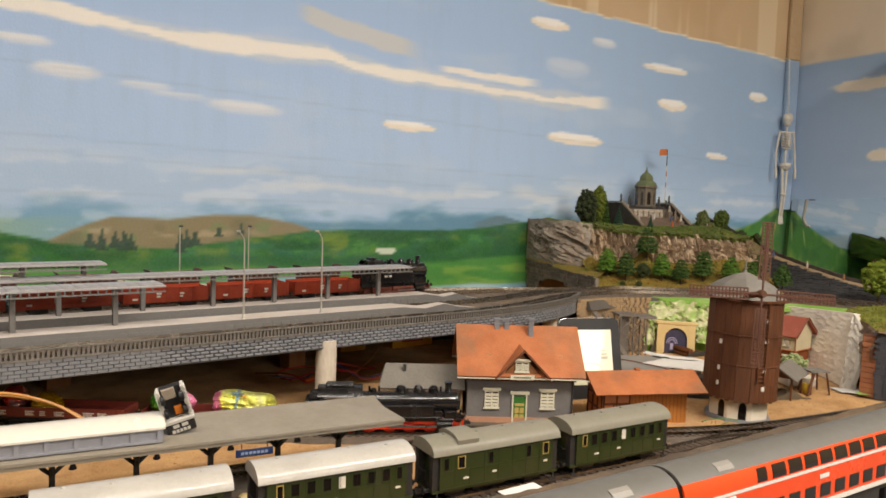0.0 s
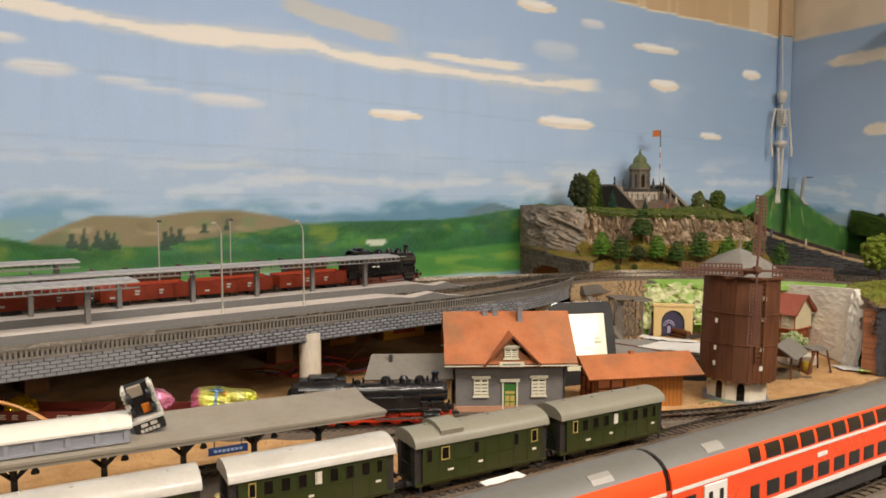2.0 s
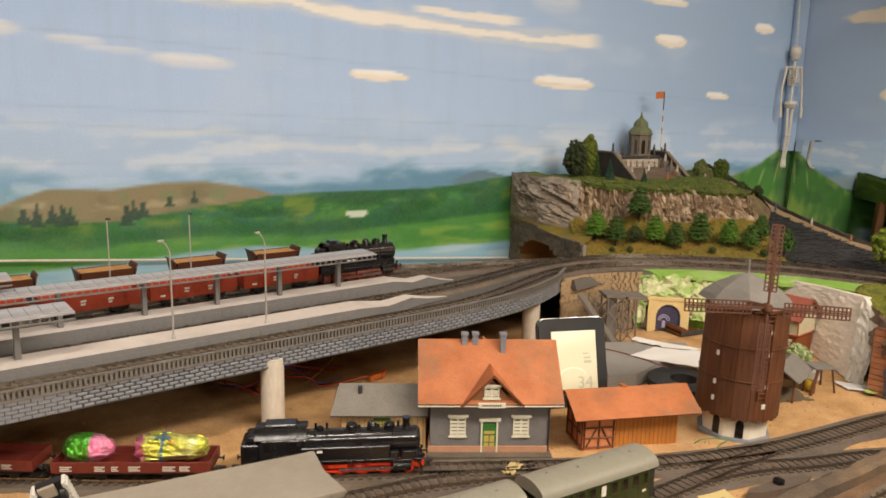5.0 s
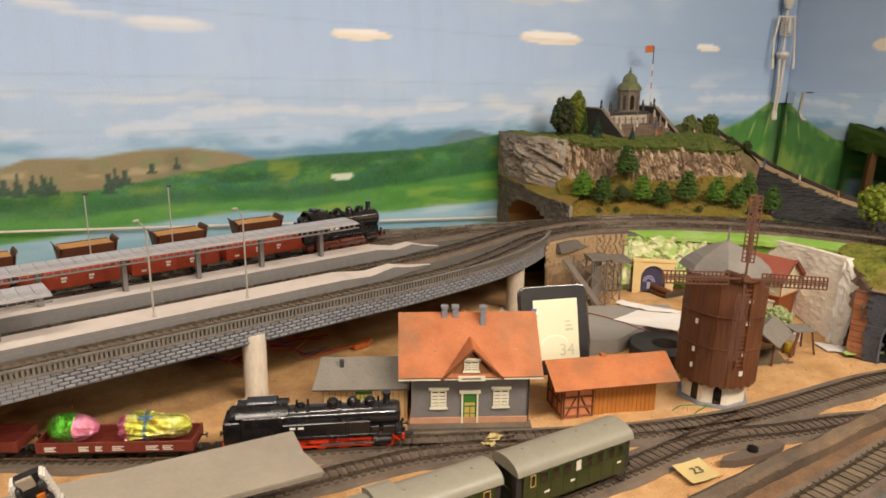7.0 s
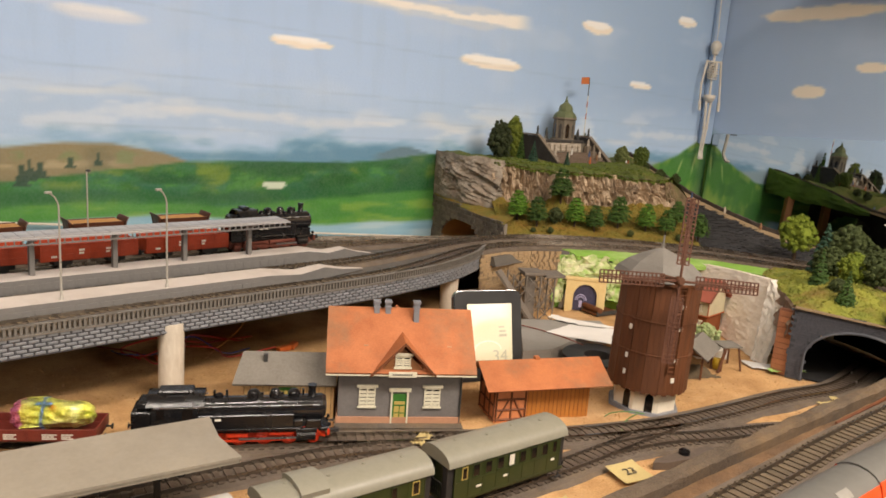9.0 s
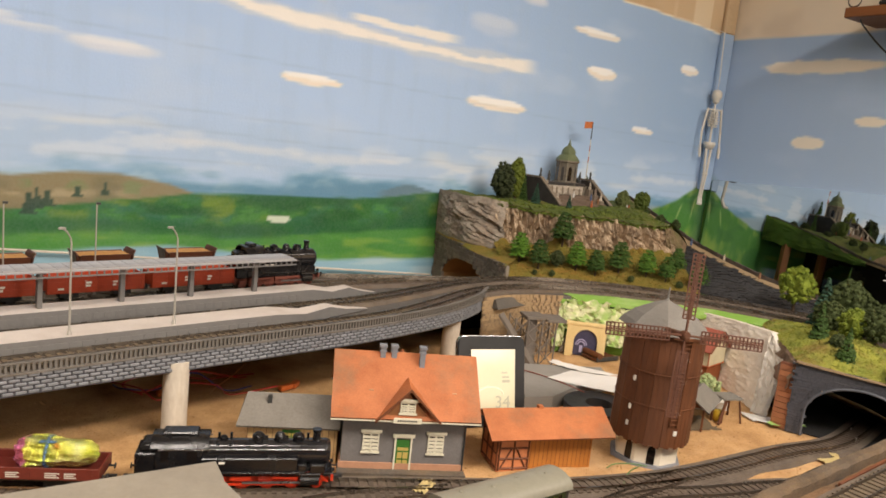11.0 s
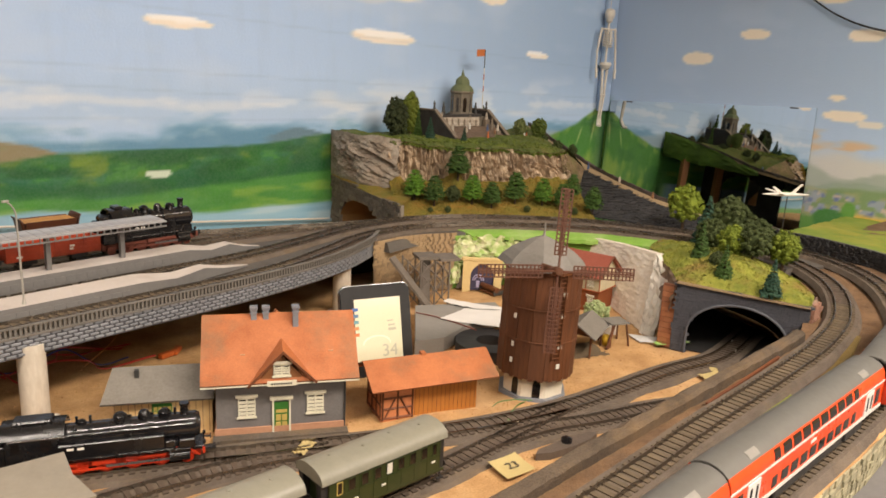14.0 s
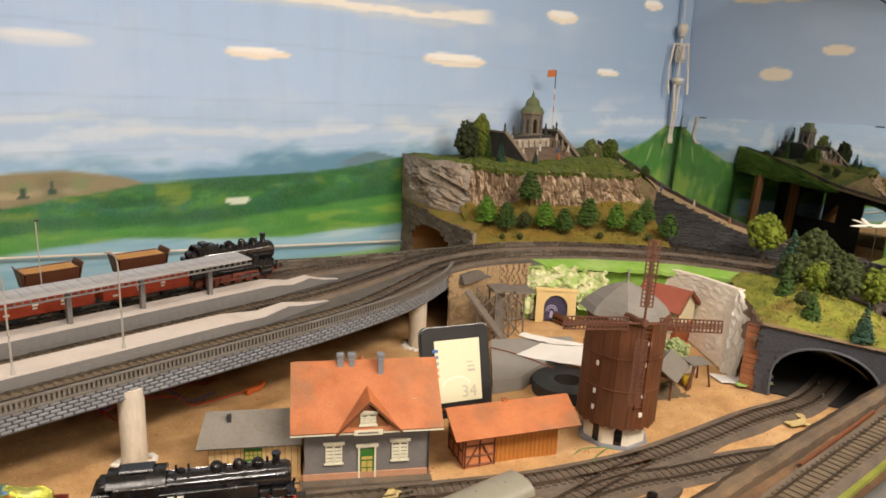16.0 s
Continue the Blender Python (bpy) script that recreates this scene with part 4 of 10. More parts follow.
sandy_load = mat("sand_load", "b98a4c", "93683a", rough=0.95, grain=900, patch=60, bump=0.6, depth=0.001)


def on_track(p, s, lift=0.0064):
    q, a = along(p, s)
    return Matrix.Translation((q.x, q.y, q.z + lift)) @ Matrix.Rotation(radians(a), 4, "Z")


def s_at_x(p, x):
    d = 0.0
    for a, b in zip(p, p[1:]):
        if (a[0] - x) * (b[0] - x) <= 0:
            return d + math.dist(a, b) * abs((x - a[0]) / (b[0] - a[0] + 1e-9))
        d += math.dist(a, b)
    return d


def wheel(parent, x, r, side, material, spokes=0):
    """A flanged wheel on one side of a vehicle, lying against the rail."""
    y = side * GAUGE / 2
    bm = B()
    o = side * 0.0014
    lathe(bm, (x, y, r), [(r, 0), (r, o), (r * 0.82, o), (r * 0.78, o * 0.5), (r * 0.3, o * 0.6), (r * 0.26, o * 1.3)], 20, axis="Y")
    if spokes:
        for i in range(spokes):
            a = 2 * math.pi * i / spokes
            cyl(bm, (x, y + o * 0.9, r), (x + r * 0.84 * math.cos(a), y + o * 0.9, r + r * 0.84 * math.sin(a)), 0.0007, n=5)
    bmesh.ops.recalc_face_normals(bm, faces=bm.faces)
    part("wheel", bm, material, parent)


def buffers(parent, x, sign, material, z=0.0118):
    for s in (-1, 1):
        bm = B()
        cyl(bm, (x, s * 0.0098, z), (x + sign * 0.0045, s * 0.0098, z), 0.0009, n=8)
        lathe(bm, (x + sign * 0.0045, s * 0.0098, z), [(0.0026, 0), (0.0024, sign * 0.0008), (0.0008, sign * 0.001)], 10, axis="X")
        bmesh.ops.recalc_face_normals(bm, faces=bm.faces)
        part("buffer", bm, material, parent)
    bm = B()
    box(bm, min(x, x + sign * 0.009), max(x, x + sign * 0.009), -0.0016, 0.0016, 0.0055, 0.0085)
    part("coupler", bm, dark_frame, parent)


def tank_loco(m, L, label, loco_red=loco_red):
    """A steam tank locomotive, its smokebox towards +x, on its wheels at z = 0."""
    t = thing("steam_locomotive", m, label, "locomotive", "steam locomotives")
    h = L / 2
    bm = B()
    box(bm, -h + 0.006, h - 0.005, -0.0115, 0.0115, 0.0115, 0.0145, bevel=0.0005)
    part("running_board", bm, black_paint, t)
    bm = B()
    box(bm, -h + 0.008, h - 0.008, -0.006, 0.006, 0.004, 0.0115)
    part("main_frame", bm, loco_red, t)
    bm = B()
    r, zc = 0.0103, 0.0302
    prof = [(r * 0.2, -0.028), (r, -0.028), (r, h - 0.034), (r * 1.06, h - 0.0335), (r * 1.06, h - 0.0115), (r * 0.98, h - 0.0105), (r * 0.9, h - 0.0085), (r * 0.3, h - 0.0075)]
    lathe(bm, (0, 0, zc), prof, 26, axis="X")
    bmesh.ops.recalc_face_normals(bm, faces=bm.faces)
    part("boiler", bm, boiler_gloss, t)
    for k in range(5):
        bm = B()
        x = -0.018 + k * (h - 0.02) / 5
        lathe(bm, (x, 0, zc), [(r * 1.0, 0), (r * 1.02, 0), (r * 1.02, 0.0011), (r * 1.0, 0.0011)], 26, axis="X")
        bmesh.ops.recalc_face_normals(bm, faces=bm.faces)
        part("boiler_band", bm, black_paint, t)
    # side tanks
    for s in (-1, 1):
        bm = B()
        y0, y1 = sorted((s * 0.0085, s * 0.0148))
        box(bm, -0.030, h - 0.036, y0, y1, 0.0145, 0.0292, bevel=0.0008)
        box(bm, h - 0.036, h - 0.028, y0, y1, 0.0145, 0.0235, bevel=0.0008)
        part("side_tank", bm, black_paint, t)
        bm = B()
        cyl(bm, (-0.026, s * 0.0113, 0.0358), (h - 0.014, s * 0.0113, 0.0358), 0.0006, n=6)
        part("hand_rail", bm, bright_metal, t, "bright metal hand rail")
        bm = B()
        for k, (x0, x1) in enumerate(((-0.022, -0.017), (-0.0145, -0.0095))):
            box(bm, x0, x1, s * 0.0149 - 0.0001, s * 0.0149 + 0.0001, 0.0245, 0.0265)
        part("number_plate", bm, white_print, t, soft=False)
    # cab and bunker
    bm = B()
    c0, c1 = -h + 0.022, -0.028
    prism(bm, [(-0.0148, 0.0145), (0.0148, 0.0145), (0.0148, 0.0375), (0.0115, 0.0425), (0.006, 0.0448), (-0.006, 0.0448), (-0.0115, 0.0425), (-0.0148, 0.0375)], c0, c1, plane="yz")
    part("cab", bm, black_paint, t)
    bm = B()
    prism(bm, [(-0.0165, 0.0385), (-0.0125, 0.0432), (-0.0065, 0.0462), (0.0065, 0.0462), (0.0125, 0.0432), (0.0165, 0.0385), (0.0158, 0.038), (0.0118, 0.0422), (0.006, 0.045), (-0.006, 0.045), (-0.0118, 0.0422), (-0.0158, 0.038)], c0 - 0.004, c1 + 0.005, plane="yz")
    part("cab_roof", bm, black_paint, t)
    for s in (-1, 1):
        bm = B()
        for x0, x1 in ((c0 + 0.004, c0 + 0.010), (c1 - 0.012, c1 - 0.004)):
            box(bm, x0, x1, s * 0.0149 - 0.0002, s * 0.0149 + 0.0002, 0.027, 0.0355)
        part("cab_window", bm, dark_glass, t, soft=False)
    bm = B()
    box(bm, -h + 0.006, c0, -0.0142, 0.0142, 0.0115, 0.0335, bevel=0.001)
    box(bm, -h + 0.009, c0, -0.0115, 0.0115, 0.0335, 0.0405, bevel=0.002, taper=0.85)
    part("coal_bunker", bm, black_paint, t)
    # domes and chimney
    for x, rr, hh in ((h - 0.0205, 0.0036, 0.0108), (h - 0.036, 0.0052, 0.0072), (h - 0.052, 0.0048, 0.0078), (h - 0.07, 0.0055, 0.0075), (-0.012, 0.0035, 0.0045)):
        bm = B()
        z0 = zc + r - 0.0012
        if rr < 0.004 and hh > 0.01:
            lathe(bm, (x, 0, z0), [(rr * 1.3, 0), (rr, 0.002), (rr * 0.9, hh * 0.7), (rr * 1.12, hh * 0.82), (rr * 1.12, hh), (rr * 0.7, hh)], 16)
            part("chimney", bm, black_paint, t)
        else:
            lathe(bm, (x, 0, z0), [(rr * 1.1, 0), (rr, hh * 0.3), (rr * 0.95, hh * 0.65), (rr * 0.6, hh * 0.92), (rr * 0.15, hh)], 16)
            part("dome", bm, black_paint, t)
    for x in (-0.016, -0.006, h - 0.028):
        bm = B()
        cyl(bm, (x, 0.003, zc + r - 0.001), (x, 0.003, zc + r + 0.0045), 0.0011, n=8)
        box(bm, x - 0.001, x + 0.001, -0.0075, 0.0075, zc + 0.007, zc + 0.0085)
        part("valve", bm, black_paint, t)
    for x in (h - 0.047, h - 0.064):
        for s in (-1, 1):
            bm = B()
            arc = [(s * (r + o) * math.sin(a), zc + (r + o) * math.cos(a)) for o, seq in ((0.0004, range(7)), (0.0022, range(6, -1, -1))) for a in (radians(8 + 13 * k) for k in seq)]
            prism(bm, arc, x - 0.0022, x + 0.0022, plane="yz")
            part("sand_pipe", bm, black_paint, t)
    for s in (-1, 1):
        bm = B()
        cyl(bm, (c0 + 0.002, s * 0.0152, 0.0372), (c1 + 0.006, s * 0.0152, 0.0372), 0.0006, n=6)
        part("cab_rail", bm, bright_metal, t, "bright metal hand rail")
        bm = B()
        for z in (0.0098, 0.0058, 0.002):
            box(bm, c0 + 0.004, c0 + 0.0115, *sorted((s * 0.0112, s * 0.0152)), z, z + 0.0012)
        box(bm, c0 + 0.0042, c0 + 0.0052, *sorted((s * 0.0118, s * 0.0128)), 0.002, 0.0125)
        box(bm, c0 + 0.0103, c0 + 0.0113, *sorted((s * 0.0118, s * 0.0128)), 0.002, 0.0125)
        part("cab_step", bm, loco_red, t)
        bm = B()
        cyl(bm, (-0.026, s * 0.0156, 0.0168), (h - 0.03, s * 0.0156, 0.0168), 0.0008, n=6)
        cyl(bm, (h - 0.03, s * 0.0156, 0.0168), (h - 0.024, s * 0.0135, 0.0235), 0.0008, n=6)
        part("pipe", bm, black_paint, t)
    bm = B()
    box(bm, h - 0.026, h - 0.0125, -0.0142, 0.0142, 0.0148, 0.0232, bevel=0.001)
    part("front_tank", bm, black_paint, t)
    bm = B()
    box(bm, c0 + 0.004, c1 - 0.004, -0.0075, 0.0075, 0.0455, 0.049, bevel=0.0012)
    part("roof_vent", bm, black_paint, t)
    # running gear
    wr = 0.0078
    xs = [(-h * 0.42 + i * (h * 0.96) / 4) for i in range(5)]
    for x in xs:
        for s in (-1, 1):
            wheel(t, x, wr, s, loco_red, 12)
    for x in (-h + 0.018, -h * 0.42 - 0.022, h - 0.019):
        for s in (-1, 1):
            wheel(t, x, 0.0052, s, loco_red, 8)
    for s in (-1, 1):
        y = s * 0.0122
        bm = B()
        cyl(bm, (h - 0.033, y, 0.0085), (h - 0.017, y, 0.0085), 0.0043, n=14)
        cyl(bm, (h - 0.034, y, 0.0135), (h - 0.016, y, 0.0135), 0.0026, n=12)
        part("cylinder", bm, black_paint, t)
        bm = B()
        box(bm, xs[0] - 0.002, xs[-1] + 0.002, y - 0.0005, y + 0.0005, 0.0042, 0.0058)
        for x in xs:
            cyl(bm, (x, y - 0.0008, 0.005), (x, y + 0.0008, 0.005), 0.0016, n=10)
        part("coupling_rod", bm, loco_red, t)
        bm = B()
        box(bm, xs[2], h - 0.03, y + s * 0.0008 - 0.0005, y + s * 0.0008 + 0.0005, 0.006, 0.0076)
        part("connecting_rod", bm, bright_metal, t)
        bm = B()
        y0, y1 = sorted((s * 0.0098, s * 0.0128))
        box(bm, -h + 0.026, -h * 0.42 + 0.02, y0, y1, 0.0092, 0.0112)
        box(bm, -h + 0.026, -h + 0.032, y0, y1, 0.003, 0.0112)
        box(bm, -h + 0.012, -h + 0.020, y0, y1, 0.005, 0.0085)
        box(bm, -0.005, 0.012, y0, y1, 0.0085, 0.0118)
        box(bm, h - 0.056, h - 0.036, y0, y1, 0.0098, 0.0118)
        part("red_step", bm, loco_red, t)
        bm = B()
        pts = [(h - 0.04, 0.0148), (h - 0.02, 0.0148), (h - 0.010, 0.0068), (h - 0.0085, 0.0068), (h - 0.0188, 0.0162), (h - 0.04, 0.0162)]
        prism(bm, pts, min(s * 0.0118, s * 0.0126), max(s * 0.0118, s * 0.0126))
        part("front_brace", bm, loco_red, t)
    bm = B()
    box(bm, h - 0.007, h - 0.005, -0.0135, 0.0135, 0.0085, 0.0135)
    part("buffer_beam", bm, loco_red, t)
    bm = B()
    box(bm, -h + 0.005, -h + 0.007, -0.0135, 0.0135, 0.0085, 0.0135)
    part("buffer_beam", bm, loco_red, t)
    buffers(t, h - 0.005, 1, dark_frame)
    buffers(t, -h + 0.005, -1, dark_frame)
    for s in (-1, 1):
        bm = B()
        lathe(bm, (h - 0.0065, s * 0.0085, 0.0165), [(0.0016, 0), (0.0019, 0.002), (0.0012, 0.0026)], 10, axis="X")
        bmesh.ops.recalc_face_normals(bm, faces=bm.faces)
        part("headlamp", bm, black_paint, t)
    return t


LOCO_FRONT = 0.588
s_front = s_at_x(T1, LOCO_FRONT)
tank_loco(on_track(T1, s_front - 0.0865), 0.173, "black steam tank locomotive with bright red running gear")

s_dl = s_at_x(TC, 0.662)
tank_loco(on_track(TC, s_dl) @ Matrix.Diagonal((1, 1.1, 1.2, 1)), 0.136, "black steam tank locomotive, weathered, beside the canopy", mat("rusty_running_gear", "7a4030", "542a1f", rough=0.6))


def low_wagon(m, L=0.136):
    t = thing("flat_wagon", m, "low-sided oxide brown wagon with white lettering, loaded with foil sweets", "wagon", "low-sided wagons")
    h = L / 2
    bm = B()
    box(bm, -h, h, -0.0155, 0.0155, 0.0105, 0.0135)
    part("floor", bm, brown_wagon, t)
    for s in (-1, 1):
        bm = B()
        y0, y1 = sorted((s * 0.0155, s * 0.0168))
        box(bm, -h, h, y0, y1, 0.0105, 0.0205, bevel=0.0002)
        for k in range(9):
            x = -h + 0.006 + k * (L - 0.012) / 8
            box(bm, x - 0.0006, x + 0.0006, s * 0.0168 - 0.0004, s * 0.0168 + 0.0006, 0.0105, 0.0205)
        part("side_board", bm, brown_wagon, t)
        bm = B()
        for k, w in ((0, 0.010), (2, 0.009), (3, 0.006), (4, 0.010), (6, 0.011), (7, 0.009)):
            x = -h + 0.008 + k * (L - 0.02) / 8
            for z in (0.0125, 0.0142, 0.0159):
                box(bm, x, x + w * (1 if z != 0.0142 else 0.8), s * 0.01725 - 0.0001, s * 0.01725 + 0.0001, z, z + 0.0009)
        part("lettering", bm, white_print, t, soft=False)
        bm = B()
        y0, y1 = sorted((s * 0.0115, s * 0.0135))
        box(bm, -h + 0.002, h - 0.002, y0, y1, 0.0075, 0.0105)
        part("sole_bar", bm, dark_frame, t)
    for s in (-1, 1):
        bm = B()
        box(bm, min(s * h, s * (h - 0.0012)), max(s * h, s * (h - 0.0012)), -0.0155, 0.0155, 0.0105, 0.021)
        part("end_board", bm, brown_wagon, t)
        buffers(t, s * h, s, dark_frame)
        bm = B()
        box(bm, s * (h - 0.03) - 0.014, s * (h - 0.03) + 0.014, -0.0118, 0.0118, 0.004, 0.0062, bevel=0.0006)
        part("bogie", bm, dark_frame, t)
        for x in (-0.0095, 0.0095):
            for side in (-1, 1):
                wheel(t, s * (h - 0.03) + x, 0.0052, side, dark_frame)
    return t


pitch = 0.152
wagons = []
s0 = s_front - 0.173 - 0.018 - 0.068
first = low_wagon(on_track(T1, s0))
wagons.append(first)
for k in (1, 2, 3):
    wagons.append(copy_thing(first, on_track(T1, s0 - k * pitch)))


def coach(m, L, label, roof, windows, van=False):
    """A short two-axle passenger coach in bottle green."""
    t = thing("passenger_coach", m, label, "coach", "green passenger coaches")
    h, w = L / 2, 0.0165
    bm = B()
    box(bm, -h + 0.006, h - 0.006, -w, w, 0.0105, 0.0392)
    box(bm, -h, h, -w * 0.95, w * 0.95, 0.0085, 0.0108)
    part("body", bm, green_coach, t)
    bm = B()
    n = 11
    prof = [(w * 1.1 * math.cos(math.pi * i / n), 0.0388 + 0.0108 * math.sin(math.pi * i / n) ** 0.8) for i in range(n + 1)]
    prism(bm, prof[::-1], -h - 0.001, h + 0.001, plane="yz")
    part("roof", bm, roof, t)
    if van:
        bm = B()
        prism(bm, [(y * 1.05, z + 0.0035) for y, z in prof[2:-2]] + [(y, z - 0.002) for y, z in prof[2:-2]][::-1], -h + 0.022, -h + 0.042, plane="yz")
        part("roof_hood", bm, roof, t)
    for k in range(4):
        bm = B()
        lathe(bm, (-h * 0.7 + k * h * 0.47, 0.002 * (-1) ** k, 0.0489), [(0.0016, 0), (0.0013, 0.0014), (0.0004, 0.0018)], 8)
        part("roof_vent", bm, roof, t)
    for s in (-1, 1):
        bm = B()
        box(bm, -h + 0.006, h - 0.006, s * w - 0.0003, s * w + 0.0003, 0.0245, 0.0252)
        box(bm, -h + 0.006, h - 0.006, s * w - 0.0003, s * w + 0.0003, 0.0105, 0.0115)
        box(bm, -h + 0.006, h - 0.006, s * w - 0.0003, s * w + 0.0003, 0.0378, 0.0386)
        for k in range(9):
            x = -h + 0.006 + k * (L - 0.012) / 8
            box(bm, x - 0.0003, x + 0.0003, s * w - 0.0003, s * w + 0.0003, 0.011, 0.0382)
        part("rib", bm, green_coach, t, soft=False)
        for x, ww, kind in windows:
            g = B()
            y = s * (w + 0.0001)
            box(g, x - ww / 2, x + ww / 2, y - 0.0002, y + 0.0002, 0.0268, 0.0358)
            win = part("window", g, white_print if kind == "w" else dark_glass, t, soft=False)
            f = B()
            for (a, b, c, d) in ((x - ww / 2 - 0.0006, x + ww / 2 + 0.0006, 0.0358, 0.0364), (x - ww / 2 - 0.0006, x + ww / 2 + 0.0006, 0.0262, 0.0268), (x - ww / 2 - 0.0006, x - ww / 2, 0.0268, 0.0358), (x + ww / 2, x + ww / 2 + 0.0006, 0.0268, 0.0358)):
                box(f, a, b, y - 0.0004, y + 0.0004, c, d)
            part("window_frame", f, cream_frame if kind == "y" else green_coach, win, soft=False)
        for x, z, ww in ((-h * 0.55, 0.017, 0.005), (-h * 0.1, 0.0185, 0.004), (h * 0.75, 0.0195, 0.004)):
            bm = B()
            box(bm, x, x + ww, s * w - 0.0004, s * w + 0.0004, z, z + 0.0016)
            part("lettering", bm, white_print, t, soft=False)
    for s in (-1, 1):
        for y0 in (-w * 0.9, w * 0.55):
            bm = B()
            box(bm, min(s * (h - 0.006), s * h), max(s * (h - 0.006), s * h), y0, y0 + w * 0.35, 0.011, 0.0376)
            part("end_wall", bm, dark_frame, t, soft=False)
        bm = B()
        box(bm, s * h - 0.0004, s * h + 0.0004, -w * 0.55, w * 0.55, 0.0225, 0.0234)
        for y in np.linspace(-0.5, 0.5, 7):
            box(bm, s * h - 0.0003, s * h + 0.0003, y * w - 0.0003, y * w + 0.0003, 0.011, 0.023)
        part("platform_railing", bm, dark_frame, t, soft=False)
        buffers(t, s * h, s, dark_frame, 0.0105)
        bm = B()
        box(bm, s * h * 0.62 - 0.009, s * h * 0.62 + 0.009, -0.012, 0.012, 0.004, 0.0085, bevel=0.0008)
        part("axle_box", bm, dark_frame, t)
        for side in (-1, 1):
            wheel(t, s * h * 0.62, 0.0054, side, dark_frame)
        for y in (-0.0155, 0.0155):
            bm = B()
            box(bm, s * h * 0.93 - 0.003, s * h * 0.93 + 0.003, y - 0.0012, y + 0.0012, 0.002, 0.0032)
            box(bm, s * h * 0.93 - 0.0005, s * h * 0.93 + 0.0005, y - 0.0005, y + 0.0005, 0.002, 0.0085)
            part("step", bm, dark_frame, t, soft=False)
    bm = B()
    box(bm, -0.02, 0.012, -0.009, 0.009, 0.003, 0.0085, bevel=0.001)
    part("battery_box", bm, dark_frame, t)
    return t


pas = [(-0.045, 0.004, "y"), (-0.034, 0.0058, "d"), (-0.022, 0.0058, "d"), (-0.01, 0.0058, "d"), (0.0015, 0.0052, "w"), (0.013, 0.0058, "d"), (0.025, 0.0058, "d"), (0.037, 0.0058, "d"), (0.048, 0.004, "d")]
van_w = [(-0.05, 0.004, "d"), (-0.036, 0.006, "y"), (-0.008, 0.004, "d"), (0.03, 0.004, "d"), (0.048, 0.005, "y")]
coach(on_track(T3, s_at_x(T3, 0.668)), 0.12, "bottle green two-axle coach with grey roof", grey_roof, pas)
coach(on_track(T3, s_at_x(T3, 0.532)), 0.123, "bottle green baggage van with grey roof and raised hood", grey_roof, van_w, van=True)
coach(on_track(T3, s_at_x(T3, 0.393)), 0.12, "bottle green coach with shiny silver roof", silver_roof, pas)
coach(on_track(T3, s_at_x(T3, 0.255)), 0.12, "bottle green coach with dull silver roof", silver_roof, pas)


